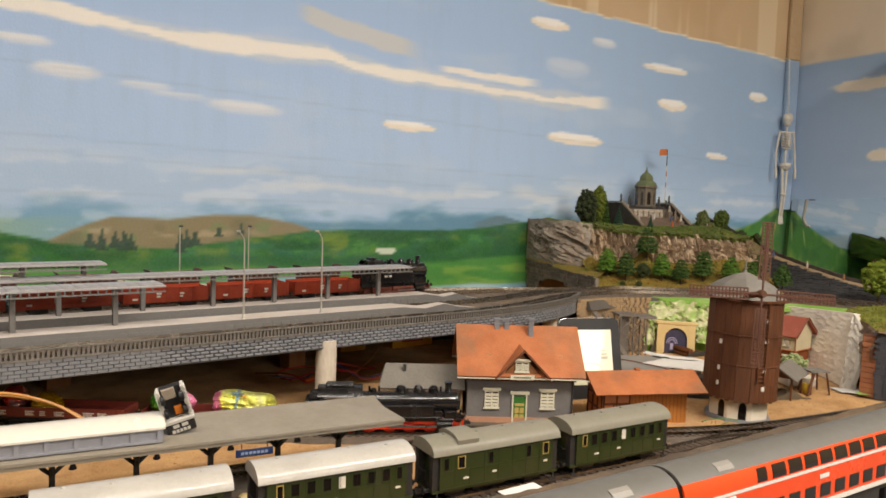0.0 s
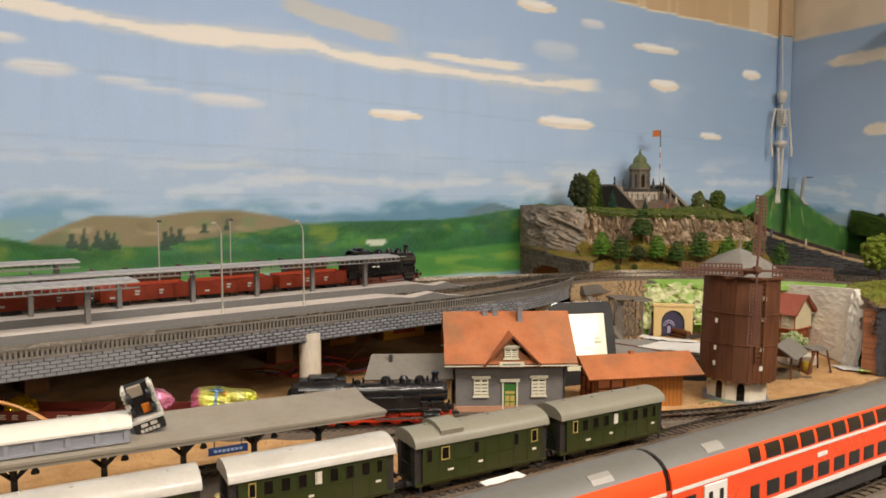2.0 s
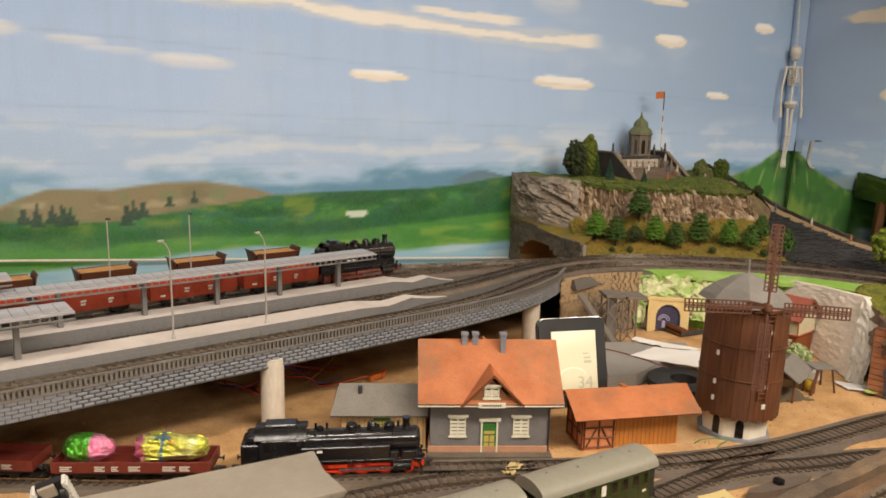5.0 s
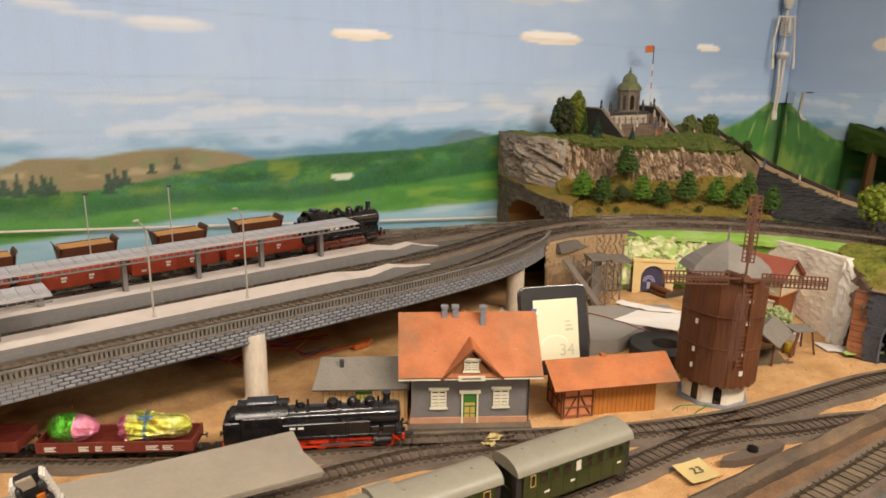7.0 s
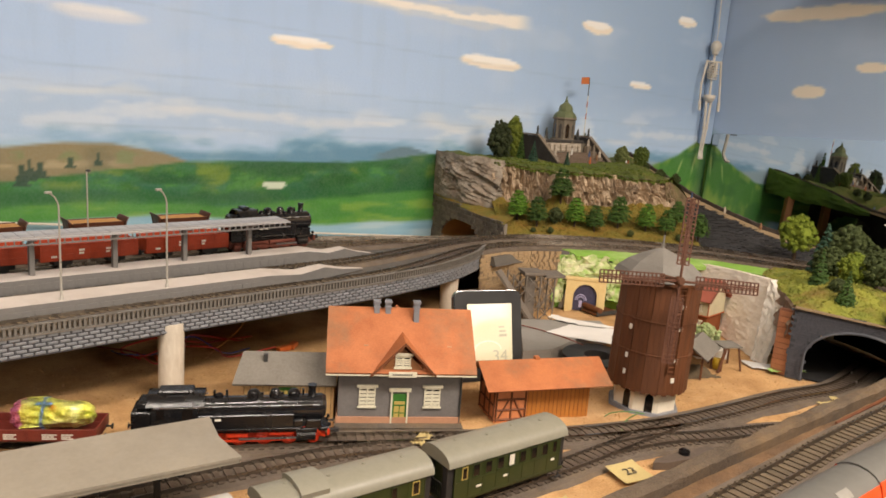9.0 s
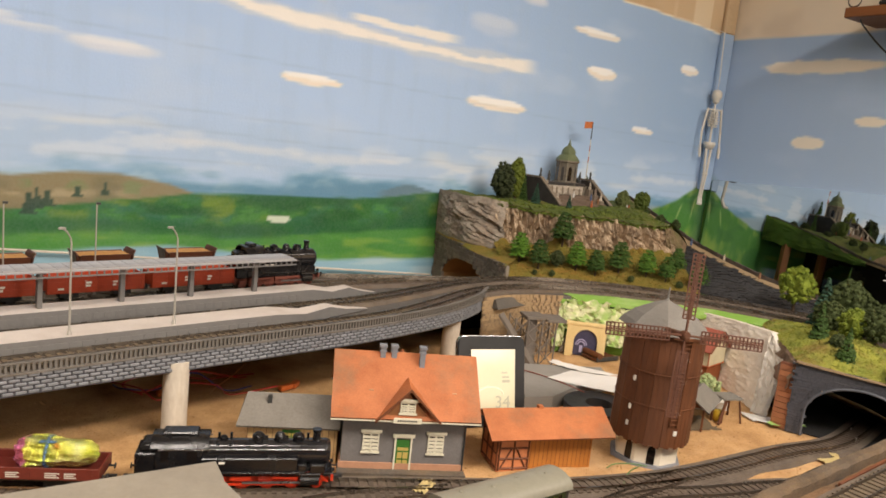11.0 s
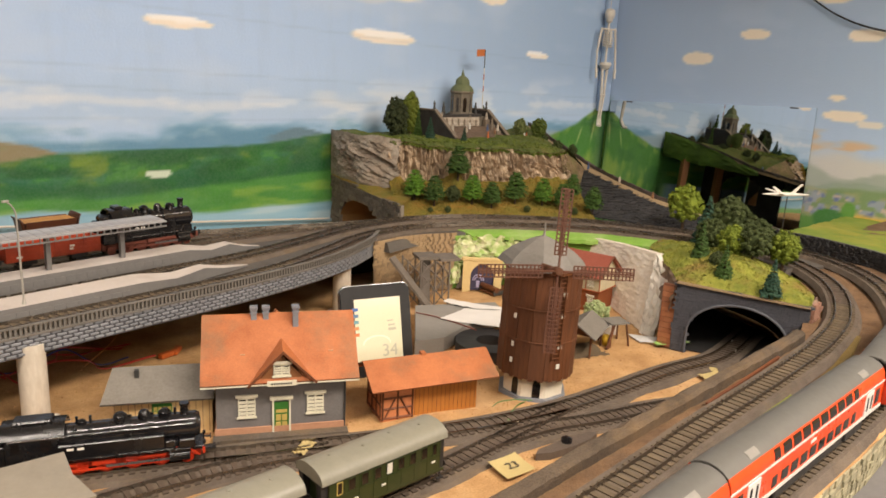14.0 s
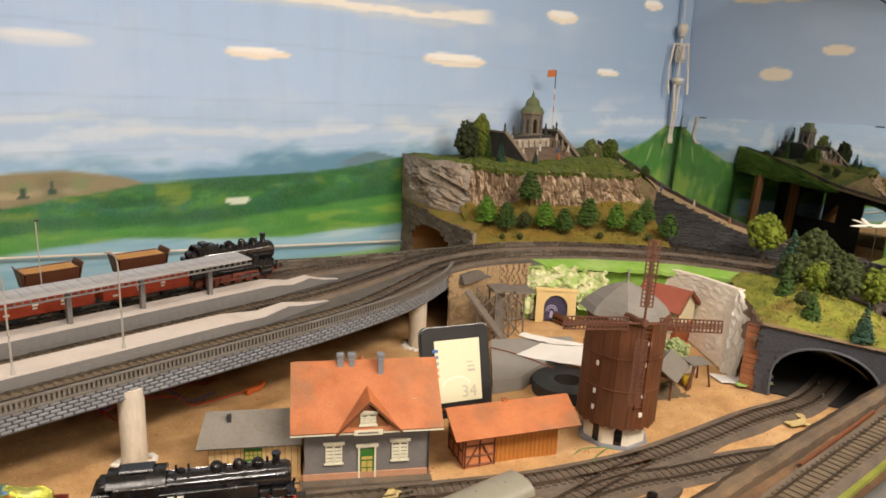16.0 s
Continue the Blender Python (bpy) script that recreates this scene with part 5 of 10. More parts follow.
def double_decker(m, L=0.2604):
    t = thing("double_deck_coach", m, "bright red double-deck coach with grey roof and white stripes", "coach", "red double-deck coaches")
    h, w = L / 2, 0.0154
    bm = B()
    low = [(-w * 0.985, 0.0158), (w * 0.985, 0.0158), (w, 0.021), (w, 0.0398), (-w, 0.0398), (-w, 0.021)]
    prism(bm, low, -h, h, plane="yz")
    part("body", bm, dd_red, t)
    side = [(w, 0.0398), (w * 0.985, 0.0428), (w * 0.93, 0.0462), (w * 0.83, 0.0493)]
    roof = [(w * 0.83, 0.0493), (w * 0.62, 0.0522), (w * 0.33, 0.0541), (0, 0.0548)]
    bm = B()
    prism(bm, side + [(-y, z) for y, z in side[::-1]], -h, h, plane="yz")
    part("upper_body", bm, dd_red, t)
    bm = B()
    prism(bm, roof + [(-y, z) for y, z in roof[-2::-1]], -h - 0.0005, h + 0.0005, plane="yz")
    part("roof", bm, dd_grey, t)
    for x in (-h + 0.036, h - 0.036):
        bm = B()
        for a, b in (((-0.0116, 0.0507), (-0.0096, 0.0526)), ((-0.0096, 0.0526), (-0.0069, 0.0538))):
            vs = [bm.verts.new((x + dx, y, z + dz)) for dz in (0.0, -0.001) for dx, (y, z) in ((-0.0065, a), (0.0065, a), (0.0065, b), (-0.0065, b))]
            for q in ((0, 1, 2, 3), (7, 6, 5, 4), (0, 4, 5, 1), (1, 5, 6, 2), (2, 6, 7, 3), (3, 7, 4, 0)):
                bm.faces.new([vs[i] for i in q])
        part("roof_panel", bm, dd_panel, t, "pale roof panel")
    for s in (-1, 1):
        bm = B()
        box(bm, -h, h, s * w - 0.0003, s * w + 0.0003, 0.0380, 0.0397)
        box(bm, -h, h, *sorted((s * w * 0.97, s * (w + 0.0003))), 0.0158, 0.0186)
        part("stripe", bm, dd_white, t, "white stripe", soft=False)
        n = 10
        for k in range(n):
            x = -h + 0.062 + k * (L - 0.124) / (n - 1)
            g = B()
            # upper window bends with the side
            ww = 0.0061 if k not in (0, n - 1) else 0.0042
            pr = [(s * (y + 0.0003), z) for y, z in ((w * 0.998, 0.0408), (w * 0.985, 0.0428), (w * 0.935, 0.0459), (w * 0.878, 0.0480))]
            for (a, b) in zip(pr, pr[1:]):
                g.faces.new([g.verts.new(v) for v in ((x - ww, a[0], a[1]), (x + ww, a[0], a[1]), (x + ww, b[0], b[1]), (x - ww, b[0], b[1]))])
            bmesh.ops.remove_doubles(g, verts=g.verts, dist=0.00002)
            r = bmesh.ops.extrude_face_region(g, geom=list(g.faces))
            for v in [e for e in r["geom"] if isinstance(e, bmesh.types.BMVert)]:
                v.co.y -= s * 0.0006
            bmesh.ops.recalc_face_normals(g, faces=g.faces)
            part("upper_window", g, dark_glass, t, soft=False)
        for k in range(n):
            x = -h + 0.062 + k * (L - 0.124) / (n - 1)
            ww = 0.0052 if k not in (0, n - 1) else 0.0036
            g = B()
            box(g, x - ww, x + ww, s * w - 0.0004, s * w + 0.0002, 0.0206, 0.0287, bevel=0.0003)
            part("lower_window", g, dark_glass, t, soft=False)
        for x in (-h + 0.0125, h - 0.0125):
            g = B()
            box(g, x - 0.0042, x + 0.0042, s * w - 0.0004, s * w + 0.0002, 0.0225, 0.0345, bevel=0.0003)
            part("end_window", g, dark_glass, t, soft=False)
        for x in (-h + 0.031, h - 0.031):
            g = B()
            box(g, x - 0.0085, x + 0.0085, *sorted((s * (w - 0.0003), s * (w + 0.0006))), 0.0166, 0.0372, bevel=0.0003)
            door = part("door", g, dd_white, t, "white double door")
            g = B()
            for dx in (-0.004, 0.004):
                box(g, x + dx - 0.0016, x + dx + 0.0016, *sorted((s * w, s * (w + 0.0009))), 0.0215, 0.0335, bevel=0.0004)
            part("door_window", g, dark_glass, door)
        g = B()
        box(g, -0.014, -0.005, s * w - 0.0004, s * w + 0.0004, 0.0322, 0.0345)
        part("sign", g, dd_white, t, soft=False)
    for s in (-1, 1):
        bm = B()
        x0, x1 = sorted((s * h, s * (h + 0.0019)))
        arcp = [(w * 0.955, 0.0398), (w * 0.8, 0.0485), (w * 0.3, 0.0532), (-w * 0.3, 0.0532), (-w * 0.8, 0.0485), (-w * 0.955, 0.0398)]
        prism(bm, arcp, x0, x1, plane="yz")
        part("gangway", bm, dark_glass, t, "black rubber gangway")
        bm = B()
        prism(bm, [(-w * 0.97, 0.016), (w * 0.97, 0.016), (w * 0.97, 0.0398), (-w * 0.97, 0.0398)], x0, x1, plane="yz")
        part("gangway_skirt", bm, loco_red, t, "dark red gangway skirt")
        for x in (-0.012, 0.012):
            for side in (-1, 1):
                wheel(t, s * (h - 0.045) + x, 0.0052, side, dark_frame)
        bm = B()
        box(bm, s * (h - 0.045) - 0.018, s * (h - 0.045) + 0.018, -0.0125, 0.0125, 0.0025, 0.0105, bevel=0.0008)
        part("bogie", bm, dark_frame, t)
    bm = B()
    box(bm, -h + 0.072, h - 0.072, -w * 0.86, w * 0.86, 0.0045, 0.0158, bevel=0.001)
    box(bm, -h + 0.004, h - 0.004, -w * 0.8, w * 0.8, 0.0105, 0.0158)
    part("underframe", bm, dark_frame, t)
    return t


def on_line_x(p, x, half=0.1314):
    """A coach on the line at x, its ends at the height of the rails below them."""
    m = on_track(p, s_at_x(p, x))
    a, b = on_track(p, s_at_x(p, x - half)), on_track(p, s_at_x(p, x + half))
    m.translation.z = (a.translation.z + b.translation.z) / 2
    return m @ Matrix.Rotation(-math.atan2(b.translation.z - a.translation.z, 2 * half), 4, "Y")


dd = double_decker(on_line_x(line_out, 0.622))
for x in (0.3585, 0.8865, 1.1505):
    copy_thing(dd, on_line_x(line_out, x))


def goods_wagon(m, L=0.104):
    t = thing("open_wagon", m, "rusty red open goods wagon with white markings", "wagon", "red goods wagons")
    h = L / 2
    for s in (-1, 1):
        bm = B()
        y0, y1 = sorted((s * 0.0152, s * 0.0165))
        box(bm, -h, h, y0, y1, 0.0105, 0.0285)
        for k in range(7):
            x = -h + 0.003 + k * (L - 0.006) / 6
            box(bm, x - 0.0009, x + 0.0009, s * 0.0165 - 0.0006, s * 0.0165 + 0.0006, 0.0105, 0.0285)
        for z in (0.0105, 0.0165, 0.0225, 0.0275):
            box(bm, -h, h, s * 0.0165 - 0.0003, s * 0.0165 + 0.0003, z, z + 0.0009)
        part("side_board", bm, red_wagon, t, soft=False)
        for x, z, ww in ((-h * 0.25, 0.02, 0.006), (-h * 0.25, 0.0165, 0.005), (h * 0.3, 0.0195, 0.0055), (h * 0.3, 0.016, 0.004), (-h * 0.8, 0.014, 0.006)):
            bm = B()
            box(bm, x, x + ww, s * 0.0172 - 0.0002, s * 0.0172 + 0.0002, z, z + 0.0022)
            part("lettering", bm, white_print, t, soft=False)
    bm = B()
    box(bm, -h, h, -0.0152, 0.0152, 0.0095, 0.0115)
    part("floor", bm, red_wagon, t)
    for s in (-1, 1):
        bm = B()
        x0, x1 = sorted((s * h, s * (h - 0.0013)))
        box(bm, x0, x1, -0.0152, 0.0152, 0.0105, 0.0275)
        part("end_board", bm, red_wagon, t)
        buffers(t, s * h, s, dark_frame)
        for side in (-1, 1):
            wheel(t, s * h * 0.55, 0.0054, side, dark_frame)
        bm = B()
        box(bm, s * h * 0.55 - 0.01, s * h * 0.55 + 0.01, -0.0125, 0.0125, 0.004, 0.0095, bevel=0.0008)
        part("axle_guard", bm, dark_frame, t)
    return t


gw = None
for x in (0.546, 0.434, 0.322, 0.21, 0.098, -0.014):
    m = on_track(TC, s_at_x(TC, x))
    gw = goods_wagon(m) if gw is None else copy_thing(gw, m)


def hopper(m, L=0.068):
    t = thing("hopper_wagon", m, "brown tipping hopper wagon heaped with pale sand", "wagon", "sand hoppers")
    h = L / 2
    bm = B()
    out = [(-0.0165, 0.039), (-0.011, 0.019), (0.011, 0.019), (0.0165, 0.039)]
    prism(bm, out + [(0.0150, 0.039), (0.0100, 0.0205), (-0.0100, 0.0205), (-0.0150, 0.039)], -h * 0.86, h * 0.86, plane="yz")
    for s in (-1, 1):
        x0, x1 = sorted((s * h * 0.86, s * h * 0.9))
        vs = prism(bm, [(-0.0165, 0.039), (-0.011, 0.019), (0.011, 0.019), (0.0165, 0.039), (0.015, 0.0432), (-0.015, 0.0432)], x0, x1, plane="yz")
        for v in vs:
            if v.co.z > 0.037:
                v.co.x += s * 0.005 * (v.co.z - 0.035) / 0.008
    part("tub", bm, brown_hopper, t)
    bm = B()
    sheet(bm, lambda u, v: (h * 0.86 * (2 * u - 1), 0.0148 * (2 * v - 1), 0.0378 + 0.0022 * math.sin(math.pi * u) * math.sin(math.pi * v) + 0.0006 * fbm(u * 9, v * 5)), 24, 10)
    part("sand", bm, sandy_load, t)
    bm = B()
    box(bm, -h, h, -0.0115, 0.0115, 0.009, 0.0115)
    for x in (-h * 0.6, h * 0.6):
        prism(bm, [(-0.011, 0.0115), (0.011, 0.0115), (0.004, 0.0195), (-0.004, 0.0195)], x - 0.002, x + 0.002, plane="yz")
    part("underframe", bm, dark_frame, t)
    for s in (-1, 1):
        buffers(t, s * h, s, dark_frame)
        for side in (-1, 1):
            wheel(t, s * h * 0.55, 0.0054, side, dark_frame)
    return t


brown_hopper = mat("brown_hopper_paint", "573220", "3f2316", rough=0.5, grain=300, patch=60, bump=0.1)
hp = None
for x in (0.558, 0.452, 0.342, 0.235, 0.125):
    m = on_track(TD, s_at_x(TD, x))
    hp = hopper(m) if hp is None else copy_thing(hp, m)


# ---- rock hill, monument, ramp, mirror, wooded tunnel hill ----
grass = mat("hill_grass", "5e6b2a", "3f4d1c", rough=0.95, grain=900, patch=30, amount=0.9, bump=0.8, dirt="8c7a3c", dirt_amount=0.6, depth=0.002)
slope_grass = mat("ochre_slope_turf", "94772e", "56661f", rough=0.95, grain=900, patch=35, amount=0.9, bump=0.8, dirt="9c6424", dirt_amount=0.75, depth=0.002)
bright_grass = mat("bright_green_cloth", "84ac46", "68963a", rough=0.9, grain=500, patch=22, amount=0.7, bump=0.4, dirt="b9c98c", dirt_amount=0.6)
meadow_mat = mat("yellow_green_turf", "a3a33e", "66732c", rough=0.95, grain=900, patch=45, amount=1.1, bump=0.9, dirt="8f6c3c", dirt_amount=1.0, depth=0.002)
rock_tan = mat("tan_bark_rock", "d0bb9f", "8a7158", rough=0.9, grain=200, patch=50, amount=0.9, bump=0.5, dirt="4a3b30", dirt_amount=0.7, stretch=(1, 1, 0.22), depth=0.004)
rock_grey = mat("grey_slate_rock", "a3998a", "6e655a", rough=0.85, grain=130, patch=30, amount=1.0, bump=0.8, dirt="a0764c", dirt_amount=0.35, depth=0.004)
stone_wall_mat = mat("rubble_masonry", "7d7265", "50483f", rough=0.9, grain=200, patch=60, amount=1.0, bump=0.9, vary=0.25, depth=0.002)
mortar_grey = mat("pale_mortar", "8a8072", "6c6358", rough=0.95, grain=500, patch=40, bump=0.3)
black_stone = mat("dark_basalt_wall", "3b3a3a", "232222", rough=0.85, grain=250, patch=60, amount=1.0, bump=0.9, vary=0.3, depth=0.002)
road_mat = mat("tan_road", "a08a68", "80694a", rough=0.9, grain=600, patch=40, bump=0.2)
red_stone = mat("terracotta_block", "a8704e", "8a5638", rough=0.85, grain=300, patch=50, bump=0.4, vary=0.2)
bark = mat("tree_bark", "4a3826", "33261a", rough=0.9, grain=300, patch=60)
leaf_dark = mat("dark_green_needles", "3c5c10", "1f3609", rough=0.8, grain=300, patch=120, amount=0.9, bump=0, vary=0.2)
leaf_mid = mat("fresh_green_needles", "527c10", "2c4a0a", rough=0.8, grain=300, patch=120, amount=0.9, bump=0, vary=0.2)
leaf_olive = mat("olive_foliage", "434f22", "262f12", rough=0.85, grain=300, patch=120, amount=0.9, bump=0, vary=0.15)
leaf_bright = mat("yellow_green_foliage", "7a8722", "485a16", rough=0.85, grain=300, patch=120, amount=0.9, bump=0, vary=0.12)
leaf_moss = mat("moss_green_foliage", "5f7026", "38481a", rough=0.85, grain=300, patch=120, amount=0.9, bump=0, vary=0.1)
leaf_blue = mat("blue_green_needles", "264a34", "132b1e", rough=0.8, grain=300, patch=120, amount=0.9, bump=0)


def leaf(bm, c, n, size, rng, droop=0.0):
    """One small folded leaf or sprig at c, facing roughly n."""
    n = Vector(n).normalized()
    t = n.cross(Vector((rng.uniform(-1, 1), rng.uniform(-1, 1), rng.uniform(-1, 1)))).normalized()
    b = n.cross(t)
    w, l = size * rng.uniform(0.5, 0.9), size * rng.uniform(0.8, 1.4)
    c = Vector(c)
    v = [bm.verts.new(c + t * -w + n * -0.2 * size), bm.verts.new(c + b * l + n * 0.3 * size - Vector((0, 0, droop * size))), bm.verts.new(c + t * w - n * 0.1 * size), bm.verts.new(c - b * l * 0.7 + n * 0.2 * size)]
    bm.faces.new((v[0], v[1], v[2]))
    bm.faces.new((v[0], v[2], v[3]))


def ball(bm, c, r, rng, flat=0.85):
    """A small uneven lump."""
    vs = bmesh.ops.create_icosphere(bm, subdivisions=1, radius=1.0)["verts"]
    for v in vs:
        k = r * rng.uniform(0.85, 1.12)
        v.co = Vector((c[0] + v.co.x * k, c[1] + v.co.y * k, c[2] + v.co.z * k * flat))


def conifer(x, y, z, h, material, seed, label, width=0.36, group="model conifers", bushy=False):
    """A layered conifer: tiers of small lumps edged with many short sprigs."""
    rng = random.Random(seed)
    t = thing("conifer_tree", pose(x, y, z), label, "tree", group)
    bm = B()
    cyl(bm, (0, 0, -0.004), (0, 0, h * 0.3), h * 0.035, h * 0.025, 7)
    cyl(bm, (0, 0, h * 0.3), (0, 0, h * 0.9), h * 0.025, h * 0.006, 6)
    part("trunk", bm, bark, t)
    bm = B()
    layers = 6 if bushy else 9
    for k in range(layers):
        f = k / (layers - 1)
        prof = (1 - f * 0.88) ** 0.5 * (0.8 + 0.2 * min(1, f * 4)) if bushy else (1 - f * 0.92)
        r0 = h * width * prof * rng.uniform(0.92, 1.06)
        zc = h * ((0.3 if bushy else 0.14) + (0.64 if bushy else 0.82) * f)
        n = max(2, int(9 * r0 / (h * width)) + 1)
        for i in range(n):
            a = 2 * math.pi * (i + rng.uniform(-0.25, 0.25)) / n + k
            rb = r0 * (0.62 if n > 2 else 0.15)
            ball(bm, (rb * math.cos(a), rb * math.sin(a), zc + rng.uniform(-0.02, 0.02) * h), max(r0 * rng.uniform(0.28, 0.42), h * 0.03), rng, 0.34 if bushy else 0.55)
        for i in range(int((150 if bushy else 60) * r0 / (h * width)) + 8):
            a = rng.uniform(0, 2 * math.pi)
            r = r0 * rng.uniform(0.55, 1.0 + 0.22 * rng.random())
            leaf(bm, (r * math.cos(a), r * math.sin(a), zc - h * 0.04 * r / r0 + rng.uniform(-0.03, 0.03) * h), (math.cos(a), math.sin(a), 0.9), h * 0.042, rng, 0.6)
    part("crown", bm, material, t, soft=False)
    return t


def round_tree(x, y, z, h, material, seed, label, width=0.34, low=0.2, group="model leaf trees"):
    """A broad dense tree: forked limbs under a ragged crown of lumps and leaf flakes."""
    rng = random.Random(seed)
    t = thing("leaf_tree", pose(x, y, z), label, "tree", group)
    bm = B()
    cyl(bm, (0, 0, -0.004), (0, 0, h * (low + 0.12)), h * 0.04, h * 0.028, 7)
    for i in range(5):
        a = i * 1.26 + rng.uniform(-0.3, 0.3)
        cyl(bm, (0, 0, h * (low + 0.08)), (h * width * 0.5 * math.cos(a), h * width * 0.5 * math.sin(a), h * (low + 0.4)), h * 0.018, h * 0.006, 5)
    part("trunk", bm, bark, t)
    bm = B()
    hh = h * (1 - low) / 2
    n = 120
    for i in range(n):
        u = 1 - 2 * (i + 0.5) / n
        a = i * 2.39996 + rng.uniform(-0.3, 0.3)
        s = math.sqrt(1 - u * u) * (1.0 if u < 0.2 else 1.0 - 0.12 * u)
        k = rng.uniform(0.7, 0.98)
        c = Vector((h * width * s * math.cos(a) * k, h * width * s * math.sin(a) * k, h * low + hh * (1 + u * k)))
        cr = max(h * width, hh) * 0.13 * rng.uniform(0.65, 1.35)
        ball(bm, c, cr, rng)
        for j in range(12):
            d = Vector((rng.gauss(0, 1) + 1.2 * s * math.cos(a), rng.gauss(0, 1) + 1.2 * s * math.sin(a), rng.gauss(0, 1) + 1.2 * u)).normalized()
            leaf(bm, c + d * cr * rng.uniform(0.85, 1.12), d + Vector((0, 0, 0.3)), h * 0.024, rng)
    ball(bm, (0, 0, h * low + hh), min(h * width, hh) * 0.8, rng, hh / (h * width))
    part("crown", bm, material, t, soft=False)
    return t


def poly(pts, f):
    s = [0]
    for a, b in zip(pts, pts[1:]):
        s.append(s[-1] + math.dist(a, b))
    u = f * s[-1]
    return tuple(float(np.interp(u, s, [p[k] for p in pts])) for k in range(len(pts[0])))


EDGE = [(1.166, 1.305), (1.25, 1.272), (1.33, 1.236), (1.42, 1.2), (1.505, 1.16)]
FOOT = [(1.098, 1.163), (1.205, 1.125), (1.27, 1.085), (1.335, 1.035), (1.40, 0.985)]
BASE = [(1.15, 1.275), (1.235, 1.245), (1.315, 1.208), (1.4, 1.165), (1.485, 1.118)]


def top_z(x, y):
    return 0.1925 + 0.005 * fbm(x * 18, y * 18) + 0.008 * max(0, 1 - abs(x - 1.16) / 0.06) + 0.011 * step(1.19, 1.32, y)


# plateau turf
def FLT(v):
    """The plan line where the plateau meets the rock flank."""
    return poly([(1.166, 1.305), (1.135, 1.345), (1.128, 1.40), (1.136, 1.458)], v)


bm = B()
def plateau(u, v):
    e = poly(EDGE, u)
    b = (1.142 + 0.5 * u, 1.456)
    x, y = e[0] + (b[0] - e[0]) * v, e[1] + (b[1] - e[1]) * v
    lip = 0.007 * fbm(u * 26, 2.0) if v < 0.03 else 0.0
    if u < 0.001:
        return (e[0] + (FLT(v)[0] - e[0]), FLT(v)[1], float(top_z(*FLT(v))))
    return (x + lip, y - 0.006 * (v < 0.01) + lip, float(top_z(x, y)) - 0.004 * (v < 0.01))
sheet(bm, plateau, 90, 40)
hill = solid("rock_hill_turf", bm, grass, "olive turf on top of the rock hill", "hill", kind="structure")
# bark-like cliff
def notch(u):
    """The gap in the rocks where the turf climbs, 0 to 1."""
    return math.exp(-((u - 0.345) / 0.032) ** 2)


bm = B()
def cliff(u, v):
    e, b = poly(EDGE, u), poly(BASE, u)
    n = Vector((b[0] - e[0], b[1] - e[1])).normalized()
    k = 1 - v
    x, y = e[0] + (b[0] - e[0]) * k, e[1] + (b[1] - e[1]) * k
    col = math.floor(u * 46 + 0.5 * fbm(u * 30, v * 1.5, 12.0))
    d = 0.022 * abs(fbm(u * 17 + 0.4 * v, v * 1.1, 3.0)) ** 0.8 + 0.01 * (noise.cell(Vector((col * 1.7, 0.3, math.floor(v * 2.2 + noise.cell(Vector((col * 2.3, 5.1, 0.0))))))) - 0.4) + 0.006 * fbm(u * 75, v * 2.5, 9.0) + 0.002 * fbm(u * 40, v * 30, 4.0) - 0.008
    d *= math.sin(math.pi * min(1, max(0.08, v * 0.9 + 0.1))) * 1.2 + 0.2
    zt = float(top_z(e[0], e[1])) - 0.003
    zb = 0.126 + 0.018 * fbm(u * 7, 0.5) + 0.05 * notch(u)
    return (x + n.x * d, y + n.y * d, zb + (zt - zb) * v)
sheet(bm, cliff, 420, 34)
solid("cliff_face", bm, rock_tan, "tan and grey bark rock face of the hill", "cliff", kind="structure")
# turf slope to the track
bm = B()
def slope(u, v):
    f, b = poly(FOOT, u), poly(BASE, u)
    x, y = f[0] + (b[0] - f[0]) * v, f[1] + (b[1] - f[1]) * v
    z = 0.088 + (0.132 - 0.088) * v ** 0.9 + 0.004 * fbm(x * 30, y * 30) * math.sin(math.pi * v) + 0.052 * notch(u) * v ** 3 + 0.014 * max(0.0, fbm(u * 7, 0.5)) * v ** 3
    return (x, y, z)
sheet(bm, slope, 140, 30)
solid("slope_turf", bm, slope_grass, "ochre and green turf slope below the rocks", "slope", kind="structure")
# grey rock flank beside the portal
bm = B()
FL = [(1.136, 1.458), (1.128, 1.40), (1.135, 1.345), (1.164, 1.304), (1.186, 1.292)]
FB = [(1.136, 1.458), (1.127, 1.39), (1.121, 1.33), (1.142, 1.272), (1.164, 1.258)]
def flank(u, v):
    a, b = poly(FB, u), poly(FL, u)
    x, y = a[0] + (b[0] - a[0]) * v, a[1] + (b[1] - a[1]) * v
    zb = 0.12 - 0.004 * u
    zt = float(top_z(b[0], b[1])) + 0.002
    z = zb + (zt - zb) * v
    d = 0.012 * fbm(u * 3 + v * 2.5, v * 2 - u * 2, 5.0) + 0.011 * abs(fbm((u * 0.8 + v) * 9, (v - u) * 1.6, 2.0)) + 0.002 * fbm(u * 20, v * 20, 8.0)
    d *= min(1, 4 * u + 0.1) * min(1, (1 - v) * 6) * min(1, v * 5 + 0.05)
    return (x - d, y - d * 0.4, z)
sheet(bm, flank, 60, 40)
solid("rock_flank", bm, rock_grey, "grey layered rock flank of the hill against the wall", "rock", kind="structure")


